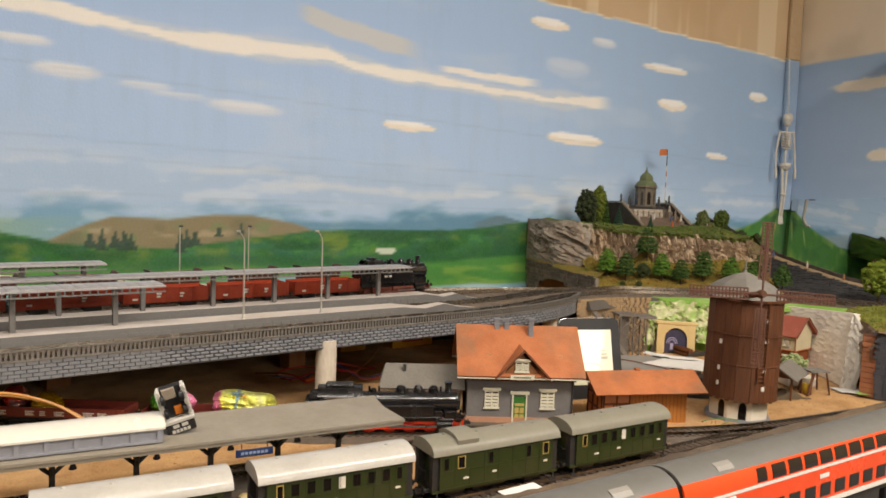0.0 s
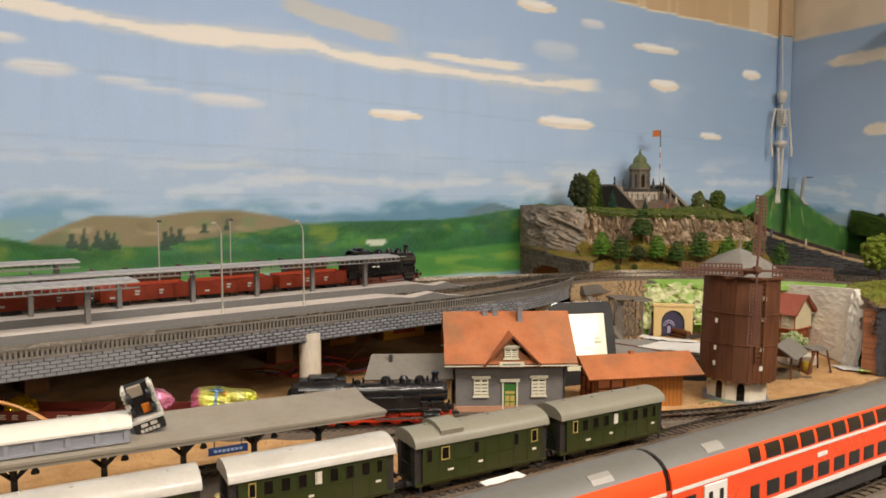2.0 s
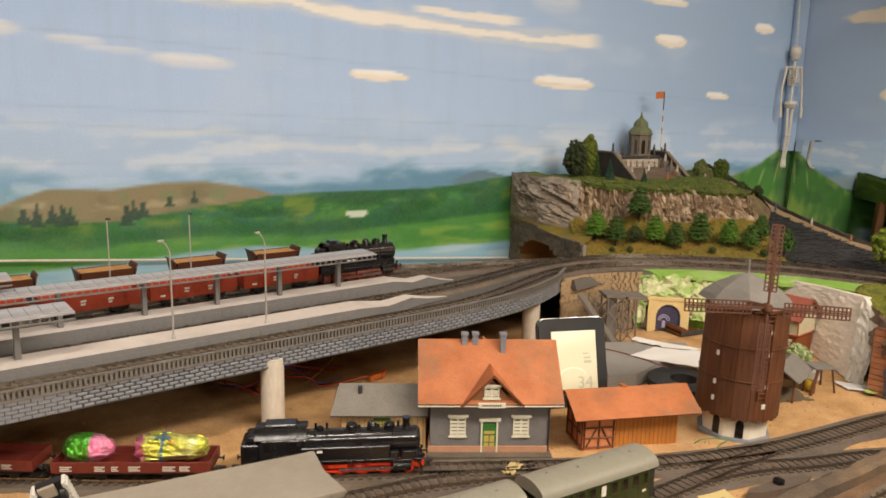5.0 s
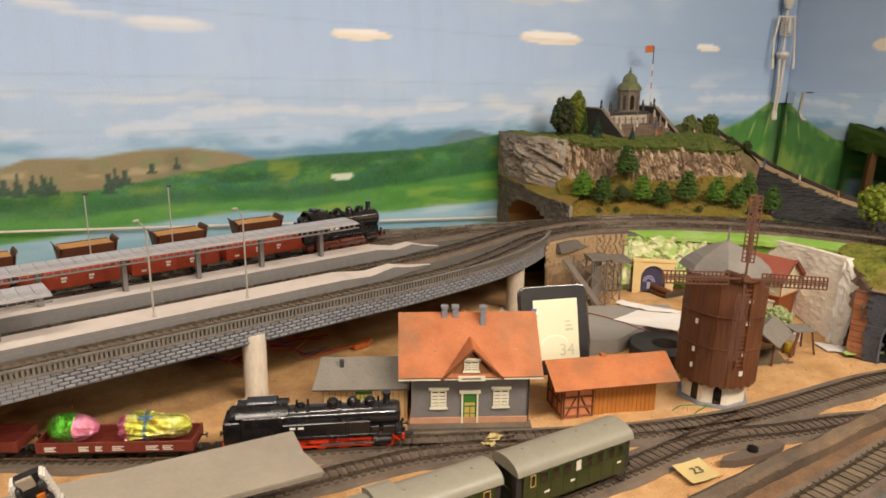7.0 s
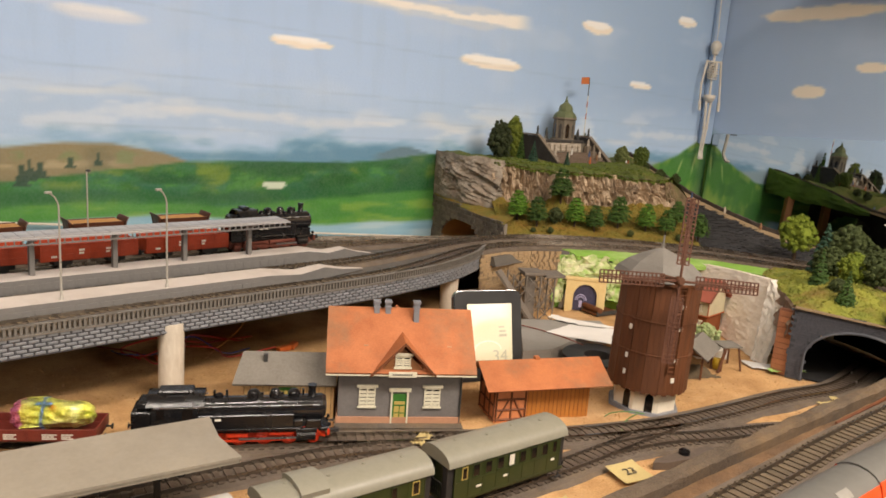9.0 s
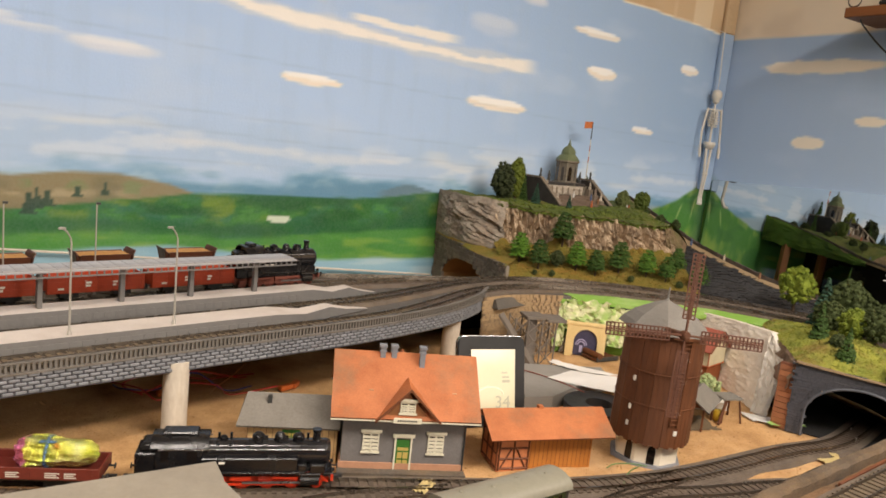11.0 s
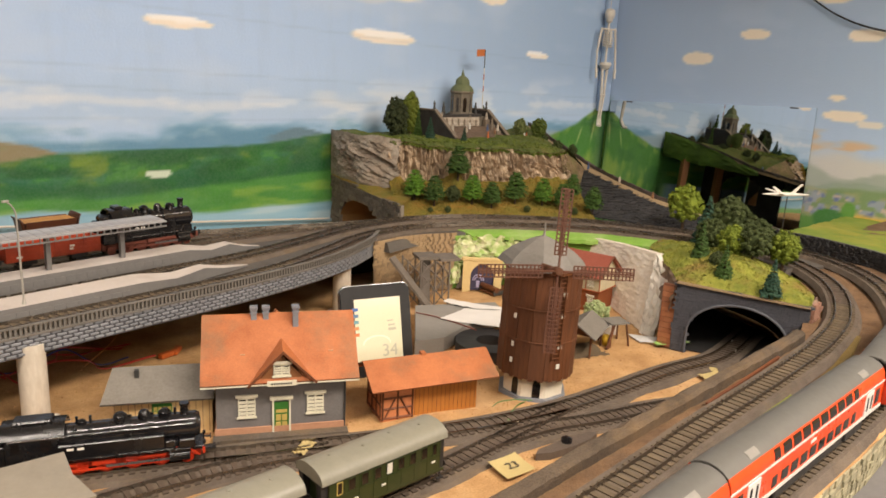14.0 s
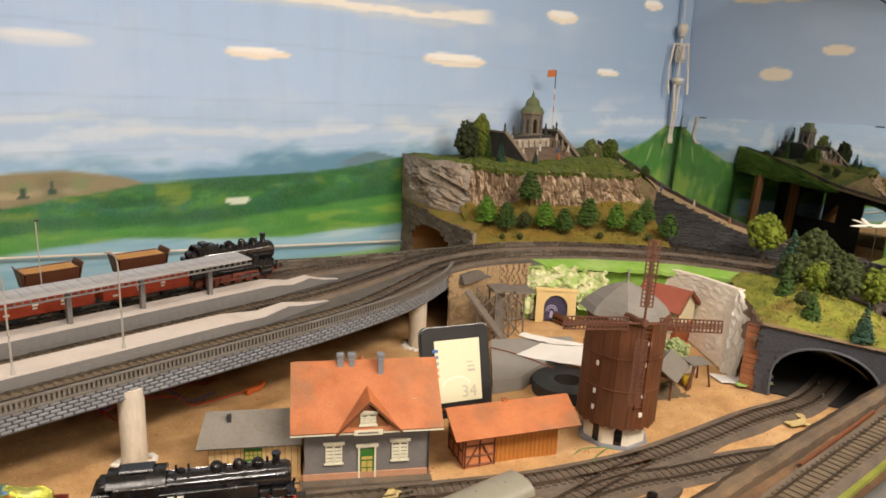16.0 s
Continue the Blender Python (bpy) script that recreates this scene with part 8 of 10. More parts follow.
for x, y, z0, z1 in ((-0.0235, -0.0035, 0.094, 0.1115), (-0.0125, -0.0035, 0.094, 0.1115), (0.0148, -0.0105, 0.08, 0.1135)):
    bm = B()
    box(bm, x - 0.0026, x + 0.0026, y - 0.0026, y + 0.0026, z0, z1, bevel=0.0003)
    box(bm, x - 0.0033, x + 0.0033, y - 0.0033, y + 0.0033, z1 - 0.006, z1 - 0.0045)
    box(bm, x - 0.0036, x + 0.0036, y - 0.0036, y + 0.0036, z1 - 0.0015, z1 + 0.001)
    part("chimney", bm, chim_grey, st, soft=False)
for x in (-0.034, 0.046):
    bm = B()
    f = 0.42
    y, z = -EY * (1 - f), EZ + (RZ - EZ) * f
    box(bm, x - 0.0022, x + 0.0022, y - 0.0022, y + 0.0022, z - 0.001, z + 0.0014, m=None)
    part("skylight", bm, stone_hatch, st, soft=False)
bm = B()
cyl(bm, (HW + 0.0005, FY - 0.001, 0.003), (HW + 0.0005, FY - 0.001, 0.054), 0.0009, n=6)
part("downpipe", bm, dark_paint, st)

# annexe with grey felt roof
an = thing("annexe", pose(0.6775, 0.7815, 0, 0, 0, -24.6), "low cream annexe with grey felt roof and green door", "building")
bm = B()
box(bm, -0.146, -0.062, -0.028, 0.026, -0.002, 0.036)
part("wall", bm, cream_wall, an, soft=False)
for s in (-1, 1):
    bm = B()
    y0, y1 = (-0.036, 0.0) if s < 0 else (0.036, 0.0)
    pts = [(-0.156, y0, 0.0365), (-0.06, y0, 0.0365), (-0.06, 0.0, 0.0565), (-0.15, 0.0, 0.0565)]
    if s > 0:
        pts = pts[::-1]
    slab(bm, *pts, 0.0022)
    part("roof", bm, grey_felt, an, soft=False)
bm = B()
pts = [(-0.156, -0.036, 0.0365), (-0.15, 0.0, 0.0565), (-0.156, 0.036, 0.0365)]
a = [bm.verts.new(p) for p in pts]
bm.faces.new(a)
b = [bm.verts.new((p[0] + 0.004, p[1] * 0.95, p[2] - 0.002)) for p in pts]
bm.faces.new(b[::-1])
for i in range(3):
    bm.faces.new((a[i], b[i], b[(i + 1) % 3], a[(i + 1) % 3]))
bmesh.ops.recalc_face_normals(bm, faces=bm.faces)
part("hip_roof", bm, grey_felt, an, soft=False)
bm = B()
box(bm, -0.13, -0.126, -0.012, -0.008, 0.044, 0.0575)
part("chimney", bm, dark_paint, an, soft=False)
bm = B()
box(bm, -0.114, -0.097, -0.0295, -0.0275, -0.001, 0.031)
door = part("door", bm, green_door_mat, an, "green double door", soft=False)
bm = B()
for k in range(4):
    for j in range(2):
        box(bm, -0.1125 + k * 0.0039, -0.1095 + k * 0.0039, -0.0299, -0.0294, 0.0205 + j * 0.0045, 0.0238 + j * 0.0045)
part("door_pane", bm, cream_frame, door, soft=False)
bm = B()
for k in range(15):
    box(bm, -0.146 + k * 0.0058, -0.1456 + k * 0.0058, -0.0284, -0.0279, 0.0, 0.034)
part("board_joint", bm, brown_timber, an, soft=False)

# goods shed
sh = thing("goods_shed", pose(0.8075, 0.7155, 0, 0, 0, -15.9), "timber goods shed with orange roof and half-timbered end", "building")
bm = B()
box(bm, -0.02, 0.05, -0.019, 0.022, -0.002, 0.037)
part("plank_wall", bm, honey_wood, sh, soft=False)
bm = B()
box(bm, -0.054, -0.02, -0.021, 0.022, -0.002, 0.037)
part("brick_wall", bm, orange_brick, sh, soft=False)
for a, b in (((-0.0525, 0.0), (-0.0525, 0.036)), ((-0.0215, 0), (-0.0215, 0.036)), ((-0.037, 0), (-0.037, 0.036)), ((-0.053, 0.002), (-0.021, 0.002)), ((-0.053, 0.012), (-0.021, 0.012)), ((-0.053, 0.023), (-0.021, 0.023)), ((-0.053, 0.034), (-0.021, 0.034)), ((-0.05, 0.003), (-0.04, 0.022)), ((-0.024, 0.003), (-0.034, 0.022))):
    bm = B()
    cyl(bm, (a[0], -0.0215, a[1]), (b[0], -0.0215, b[1]), 0.0011, n=4)
    part("timber", bm, brown_timber, sh, soft=False)
for k, y in enumerate((-0.02, -0.008, 0.006, 0.02)):
    bm = B()
    cyl(bm, (-0.0545, y, 0), (-0.0545, y, 0.038), 0.0011, n=4)
    part("timber", bm, brown_timber, sh, soft=False)
for z in (0.002, 0.016, 0.03):
    bm = B()
    cyl(bm, (-0.0545, -0.021, z), (-0.0545, 0.021, z), 0.0011, n=4)
    part("timber", bm, brown_timber, sh, soft=False)
bm = B()
for k in range(15):
    x = -0.018 + k * 0.0047
    box(bm, x - 0.00015, x + 0.00015, -0.0193, -0.019, 0, 0.036)
part("plank_joint", bm, brown_timber, sh, soft=False)
for s in (-1, 1):
    bm = B()
    slab(bm, (-0.0675 * s, s * 0.0335, 0.0357), (0.0675 * s, s * 0.0335, 0.0357), (0.0675 * s, 0, 0.0547), (-0.0675 * s, 0, 0.0547), 0.0017)
    part("roof", bm, roof_tile, sh, soft=False)
bm = B()
box(bm, -0.006, -0.001, -0.002, 0.004, 0.048, 0.0585)
part("chimney", bm, roof_tile, sh, soft=False)

# windmill
dark_planks = mat("dark_brown_planks", "683c1e", "4a2912", rough=0.65, grain=250, patch=40, stretch=(1, 1, 0.12), amount=0.9, bump=0.35)
cap_grey = mat("grey_cap_shingles", "77736c", "5f5b55", rough=0.75, grain=400, patch=40, bump=0.3)
white_wash = mat("whitewashed_base", "e4dac6", "cbbfa6", rough=0.8, grain=300, patch=30, bump=0.2)
wm = thing("windmill", Matrix.Translation((0.9351, 0.6846, 0)) @ Matrix.Rotation(radians(1.4), 4, Vector((0.549, 0.836, 0))) @ Matrix.Rotation(radians(225), 4, "Z"), "dark brown plank windmill with grey cap and lattice sails", "windmill")


def octagon(bm, z0, z1, r0, r1):
    lo = [bm.verts.new((r0 * math.cos(math.pi * (k + 0.5) / 4), r0 * math.sin(math.pi * (k + 0.5) / 4), z0)) for k in range(8)]
    hi = [bm.verts.new((r1 * math.cos(math.pi * (k + 0.5) / 4), r1 * math.sin(math.pi * (k + 0.5) / 4), z1)) for k in range(8)]
    for k in range(8):
        bm.faces.new((lo[k], lo[(k + 1) % 8], hi[(k + 1) % 8], hi[k]))
    bm.faces.new(lo[::-1])
    bm.faces.new(hi)


bm = B()
octagon(bm, -0.002, 0.027, 0.0342, 0.0342)
part("base", bm, white_wash, wm, soft=False)
bm = B()
octagon(bm, -0.003, 0.0012, 0.0395, 0.0385)
part("footing", bm, chim_grey, wm, soft=False)
RB, RT = 0.0416, 0.0408
bm = B()
lathe(bm, (0, 0, 0), [(RB, 0.025), (RT, 0.142)], 16)
part("tower", bm, dark_planks, wm, soft=False)
for k in range(16):
    a0, a1 = math.pi * (k - 0.5) / 8, math.pi * (k + 0.5) / 8
    p0, p1 = Vector((RB * math.cos(a0), RB * math.sin(a0), 0)), Vector((RB * math.cos(a1), RB * math.sin(a1), 0))
    for j in range(3):
        c0, c1 = p0.lerp(p1, (j + 0.02) / 3), p0.lerp(p1, (j + 0.98) / 3)
        n = Vector((math.cos(math.pi * k / 8), math.sin(math.pi * k / 8), 0))
        zb = 0.0235 + 0.0015 * ((j + k) % 2)
        bm = B()
        lo = [bm.verts.new(c + n * o + Vector((0, 0, zb))) for c, o in ((c0, 0.0009), (c1, 0.0009), (c1, 0), (c0, 0))]
        sc = RT / RB
        hi = [bm.verts.new(Vector((c.x * sc, c.y * sc, 0)) + n * o + Vector((0, 0, 0.142))) for c, o in ((c0, 0.0009), (c1, 0.0009), (c1, 0), (c0, 0))]
        for i in range(4):
            bm.faces.new((lo[i], lo[(i + 1) % 4], hi[(i + 1) % 4], hi[i]))
        bm.faces.new(lo[::-1])
        bm.faces.new(hi)
        part("plank", bm, dark_planks, wm, soft=False)
for z in (0.066, 0.101):
    bm = B()
    r = 0.0424
    vs = [(r * math.cos(math.pi * (k + 0.5) / 8), r * math.sin(math.pi * (k + 0.5) / 8), z) for k in range(16)]
    for k in range(16):
        cyl(bm, vs[k], vs[(k + 1) % 16], 0.0008, n=5)
    part("hoop", bm, dark_planks, wm)
bm = B()
octagon(bm, 0.1405, 0.1435, 0.0465, 0.0465)
part("eaves_ring", bm, dark_planks, wm, soft=False)
bm = B()
lathe(bm, (*(Matrix.Rotation(radians(-225), 3, "Z") @ Vector((-0.0035, 0.0023, 0))).xy, 0.1435), [(0.047, 0), (0.0425, 0.0065), (0.033, 0.0145), (0.02, 0.0215), (0.009, 0.0262), (0.0024, 0.0285), (0.0012, 0.031), (0.001, 0.0415), (0.0003, 0.043)], 8)
part("cap", bm, cap_grey, wm, soft=False)
def on_facet(k, along_, z, w, h, material, name, proud=0.0016):
    a = math.pi * k / 4 + along_ / 0.041
    m = Matrix.Rotation(a, 4, "Z") @ Matrix.Translation((0.0412, 0, z))
    bm = B()
    box(bm, -0.0005, proud, -w / 2, w / 2, 0, h, bevel=0.0002, m=m)
    return part(name, bm, material, wm, soft=False)
for z in (0.0385, 0.0595, 0.094, 0.117):
    on_facet(0, 0.0225, z, 0.0042, 0.0052, white_print, "window")
# ladder up the tower
mt_l = Matrix.Rotation(0.0185 / 0.041, 4, "Z") @ Matrix.Translation((0.0425, 0, 0))
for y in (-0.0042, 0.0042):
    bm = B()
    box(bm, 0.0, 0.0016, y - 0.0006, y + 0.0006, 0.048, 0.141, m=mt_l)
    part("ladder_rail", bm, dark_planks, wm, soft=False)
for k in range(19):
    bm = B()
    cyl(bm, mt_l @ Vector((0.001, -0.0042, 0.051 + 0.0048 * k)), mt_l @ Vector((0.001, 0.0042, 0.051 + 0.0048 * k)), 0.0006, n=5)
    part("ladder_rung", bm, dark_planks, wm)
for z in (0.04, 0.058, 0.089):
    on_facet(7, 0.004, z, 0.003, 0.0052, white_print, "window")
for k, al in ((0, 0.003), (7, 0.004)):
    a = math.pi * k / 4
    m = Matrix.Rotation(a, 4, "Z")
    bm = B()
    o = [(al - 0.0042, -0.001), (al + 0.0042, -0.001), (al + 0.0042, 0.0165), (al + 0.003, 0.02), (al, 0.0215), (al - 0.003, 0.02), (al - 0.0042, 0.0165)]
    vs = prism(bm, o, 0.0308, 0.0323, plane="yz")
    for v in vs:
        v.co = m @ v.co
    part("door", bm, dark_glass, wm, "dark arched doorway", soft=False)
# sails on a raised shaft
sail = mat("rust_brown_lattice", "59331f", "402313", rough=0.7, bump=0.1)
sw = Matrix.Rotation(radians(-225), 4, "Z") @ Matrix.Translation((-0.0500, -0.062, 0.155)) @ Matrix.Rotation(radians(243), 4, "Z") @ Matrix.Rotation(radians(-9), 4, "Y")
bm = B()
vs = cyl(bm, (-0.055, 0, 0), (0.004, 0, 0), 0.0038, 0.003, 10)
vs += cyl(bm, (-0.004, 0, 0), (0.003, 0, 0), 0.005, 0.004, 10)
for v in vs:
    v.co = sw @ v.co
bmesh.ops.recalc_face_normals(bm, faces=bm.faces)
part("shaft", bm, dark_planks, wm)
for ang in (94, 180, 274, 2):
    bm = B()
    m = sw @ Matrix.Rotation(radians(-ang), 4, "X")
    Ls, wd = 0.079, 0.0058
    vs = cyl(bm, (0, 0, 0), (0, Ls, 0), 0.0013, 0.001, 5)
    for o in (-wd, -wd * 0.35, wd * 0.35, wd):
        vs += box(bm, -0.0005, 0.0005, 0.016, Ls, o - 0.0006, o + 0.0006)
    for k in range(17):
        yy = 0.016 + k * (Ls - 0.016) / 16
        vs += box(bm, -0.0005, 0.0005, yy - 0.0006, yy + 0.0006, -wd, wd)
    for v in vs:
        v.co = m @ v.co
    part("sail", bm, sail, wm, soft=False)

# half-timbered house behind the mill
house_plaster = mat("grey_cream_plaster", "c3b999", "a79d7e", rough=0.85, grain=300, patch=30, bump=0.15)
ho = thing("timber_house", pose(1.219, 0.847, 0, 0, 0, -78), "brown timber house with red roof and cream upper floor", "house")
bm = B()
box(bm, -0.03, 0.03, -0.022, 0.026, -0.002, 0.032)
part("lower_wall", bm, mat("russet_boards", "8a4a22", "6c3616", rough=0.7, grain=250, patch=30, stretch=(1, 1, 0.15), bump=0.25), ho, soft=False)
bm = B()
box(bm, -0.032, 0.032, -0.024, 0.028, 0.032, 0.0605)
part("upper_wall", bm, house_plaster, ho, soft=False)
bm = B()
for s in (-1, 1):
    x0, x1 = sorted((s * 0.032, s * 0.03))
    prism(bm, [(-0.024, 0.0605), (0.028, 0.0605), (0.002, 0.081)], x0, x1, plane="yz")
part("gable", bm, house_plaster, ho, soft=False)
red_tile = mat("red_tile_roof", "96503e", "7a3c2c", rough=0.75, grain=400, patch=30, bump=0.3)
for s in (-1, 1):
    bm = B()
    x0, x1 = (-0.038, 0.038) if s < 0 else (0.038, -0.038)
    slab(bm, (x0, 0.002 + s * 0.034, 0.0555), (x1, 0.002 + s * 0.034, 0.0555), (x1, 0.002, 0.0835), (x0, 0.002, 0.0835), 0.0018)
    part("roof", bm, red_tile, ho, soft=False)
for s in (-1, 1):
    bm = B()
    for y0, y1 in ((0.002, -0.034), (0.002, 0.038)):
        cyl(bm, (s * 0.038, y0, 0.084), (s * 0.038, y1, 0.0555), 0.0012, n=4)
    part("barge_board", bm, brown_timber, ho, soft=False)
for x, z in ((-0.018, 0.04), (-0.002, 0.04), (0.018, 0.04), (-0.014, 0.012), (0.018, 0.012)):
    casement(ho, x, -0.0242 if z > 0.03 else -0.0222, z, 0.009, 0.0105, 3)
bm = B()
for x in (-0.032, -0.01, 0.01, 0.032):
    cyl(bm, (x, -0.0245, 0.03), (x, -0.0245, 0.0605), 0.0009, n=4)
cyl(bm, (-0.034, -0.0245, 0.0325), (0.034, -0.0245, 0.0325), 0.0012, n=4)
cyl(bm, (0.0325, -0.024, 0.0325), (0.0325, 0.028, 0.0325), 0.0012, n=4)
part("timber", bm, mat("orange_timber", "9c4a1c", "7a3612", rough=0.7), ho, soft=False)

# open timber hut
hu = thing("open_hut", pose(1.075, 0.73, 0, 0, 0, 24), "weathered open hut with grey roof on timber posts", "hut")
for x, y in ((-0.026, -0.016), (0.026, -0.016), (-0.026, 0.018), (0.026, 0.018)):
    bm = B()
    cyl(bm, (x, y, -0.002), (x, y, 0.03), 0.0014, n=6)
    part("post", bm, dark_planks, hu)
for s in (-1, 1):
    bm = B()
    x0, x1 = (-0.034, 0.034) if s < 0 else (0.034, -0.034)
    slab(bm, (x0, 0.001 + s * 0.025, 0.0265), (x1, 0.001 + s * 0.025, 0.0265), (x1, 0.001, 0.0425), (x0, 0.001, 0.0425), 0.0015)
    part("roof", bm, grey_felt, hu, soft=False)
for x in (-0.027, 0.025):
    bm = B()
    prism(bm, [(-0.02, 0.027), (0.022, 0.027), (0.001, 0.0405)], x, x + 0.0015, plane="yz")
    part("gable", bm, dark_planks, hu, soft=False)
bm = B()
box(bm, -0.026, 0.026, 0.016, 0.019, 0, 0.028)
part("back_wall", bm, dark_planks, hu, soft=False)
bm = B()
sheet(bm, lambda u, v: (-0.03 + 0.06 * u, -0.02 + 0.045 * v, 0.003 + 0.008 * math.sin(math.pi * u) * math.sin(math.pi * v) + 0.002 * fbm(u * 6, v * 6)), 16, 14)
solid("bark_mound", bm, mat("dark_bark_heap", "6a5a44", "4a3d2c", rough=0.95, bump=0.8), "low heap of dark bark under the hut", "heap", m=pose(1.068, 0.726, -0.004, 0, 0, -20))
bm = B()
lathe(bm, (0, 0, 0), [(0.005, 0), (0.0068, 0.004), (0.007, 0.009), (0.005, 0.013), (0.001, 0.0135)], 14)
solid("barrel", bm, mat("mustard_yellow", "c4a02c", "a07f1c", rough=0.6), "mustard yellow barrel beside the hut", "barrel", m=pose(1.112, 0.722, 0))
fr = thing("timber_stand", pose(1.127, 0.722, 0, 0, 0, -20), "dark spindly timber stand beside the hut", "stand")
for x, y in ((-0.01, -0.01), (0.01, -0.01), (-0.01, 0.01), (0.01, 0.01)):
    bm = B()
    cyl(bm, (x * 1.4, y * 1.4, -0.001), (x, y, 0.03), 0.0013, n=5)
    part("leg", bm, dark_planks, fr)
bm = B()
box(bm, -0.014, 0.014, -0.013, 0.013, 0.029, 0.031)
part("top", bm, grey_felt, fr, soft=False)
bm = B()
cyl(bm, (-0.022, -0.02, 0), (-0.006, -0.008, 0.03), 0.002, n=6)
part("brace", bm, dark_planks, fr)
round_tree(1.14, 0.765, 0.012, 0.032, mat("pale_green_shrub", "a3ad7c", "6f8a4a", rough=0.9, bump=0), 160, "pale green shrub on a white block", width=0.6, low=0.05, group="shrubs")
bm = B()
box(bm, -0.022, 0.022, -0.02, 0.02, 0, 0.012, bevel=0.0006)
solid("white_block", bm, plaster_white, "white plaster block under the shrub", "block", m=pose(1.145, 0.765, 0, 0, 0, -25))

# rocky plaster panels
panel_mat = mat("beige_plaster_rock", "e6dccd", "d0c3b0", rough=0.9, grain=250, patch=60, amount=0.7, bump=0.4, dirt="a99882", dirt_amount=0.3, depth=0.0015)
bm = B()
PB, PT = [(1.198, 0.732, 0.0), (1.248, 0.82, 0.0), (1.268, 0.915, 0.0)], [(1.252, 0.752, 0.098), (1.278, 0.835, 0.092), (1.296, 0.932, 0.084)]
def panel(u, v):
    a, b = poly(PB, u), poly(PT, u)
    d = 0.0012 * fbm(u * 22, v * 26, 4.0) + 0.0022 * abs(fbm(u * 9, v * 14, 7.0))
    return tuple(a[k] + (b[k] - a[k]) * v - (0.8 * d if k == 0 else 0) for k in range(3))
sheet(bm, panel, 60, 60)
r = bmesh.ops.extrude_face_region(bm, geom=list(bm.faces))
for v in [e for e in r["geom"] if isinstance(e, bmesh.types.BMVert)]:
    v.co += Vector((0.008, -0.003, 0))
bmesh.ops.recalc_face_normals(bm, faces=bm.faces)
solid("plaster_cliff_panel", bm, panel_mat, "beige rough plaster rock panel leaning against the curve", "panel")
bm = B()
EB, ET = [(1.187, 0.709, -0.001), (1.192, 0.729, -0.001)], [(1.224, 0.713, 0.077), (1.243, 0.75, 0.0995)]
def endp(u, v):
    a, b = EB[0], EB[1]
    c, e = ET[0], ET[1]
    d = 0.003 * fbm(u * 5, v * 12, 2.0)
    lo = [a[k] + (b[k] - a[k]) * u for k in range(3)]
    hi = [c[k] + (e[k] - c[k]) * u for k in range(3)]
    return tuple(lo[k] + (hi[k] - lo[k]) * v - (d if k == 0 else 0) for k in range(3))
sheet(bm, endp, 14, 40)
r = bmesh.ops.extrude_face_region(bm, geom=list(bm.faces))
for v in [e for e in r["geom"] if isinstance(e, bmesh.types.BMVert)]:
    v.co += Vector((0.005, -0.003, 0))
bmesh.ops.recalc_face_normals(bm, faces=bm.faces)
solid("plaster_end_panel", bm, plaster_white, "whitish cut plaster slab standing on edge", "panel")

# bright grass bank inside the curve
bm = B()
GB = [(1.402, 0.785), (1.378, 0.84), (1.335, 0.91), (1.27, 0.972), (1.196, 1.026), (1.12, 1.058)]
def bank_in(u, v):
    p = Vector(poly(GB, u)[:2])
    d = (Vector((1.15, 0.78)) - p).normalized()
    q = p + d * (0.0185 + 0.034 * v + 0.002 * fbm(u * 20, v * 2, 3.0))
    return (q.x, q.y, 0.0896 - 0.005 * v * v + 0.0015 * fbm(u * 30, v * 4, 8.0) * v)
sheet(bm, bank_in, 80, 8)
r = bmesh.ops.extrude_face_region(bm, geom=list(bm.faces))
for v in [e for e in r["geom"] if isinstance(e, bmesh.types.BMVert)]:
    v.co.z -= 0.006
bmesh.ops.recalc_face_normals(bm, faces=bm.faces)
solid("grass_bank", bm, bright_grass, "bright green grass bank inside the curved track", "grass mat", kind="structure")
# green cloth draped under the curve and tan abutment
bm = B()
CT = [(1.088, 1.03), (1.15, 1.012), (1.215, 0.972), (1.275, 0.915), (1.32, 0.85), (1.35, 0.79), (1.33, 0.76)]
CB = [(1.086, 1.028), (1.148, 1.009), (1.212, 0.968), (1.27, 0.91), (1.312, 0.845), (1.34, 0.787), (1.324, 0.757)]
def cloth(u, v):
    a, b = poly(CB, u), poly(CT, u)
    d = 0.01 * fbm(u * 8, v * 2, 6.0) * math.sin(math.pi * v)
    return (a[0] + (b[0] - a[0]) * v - d, a[1] + (b[1] - a[1]) * v - d * 0.5, 0.086 * v - 0.002)
sheet(bm, cloth, 90, 20)
solid("green_cloth", bm, bright_grass, "bright green cloth hung under the curved track", "cloth", kind="structure")
crumple = mat("crumpled_pale_paper", "d8d0b0", "9bb068", rough=0.85, grain=120, patch=55, amount=1.3, bump=0.4, dirt="7fae48", dirt_amount=0.75)
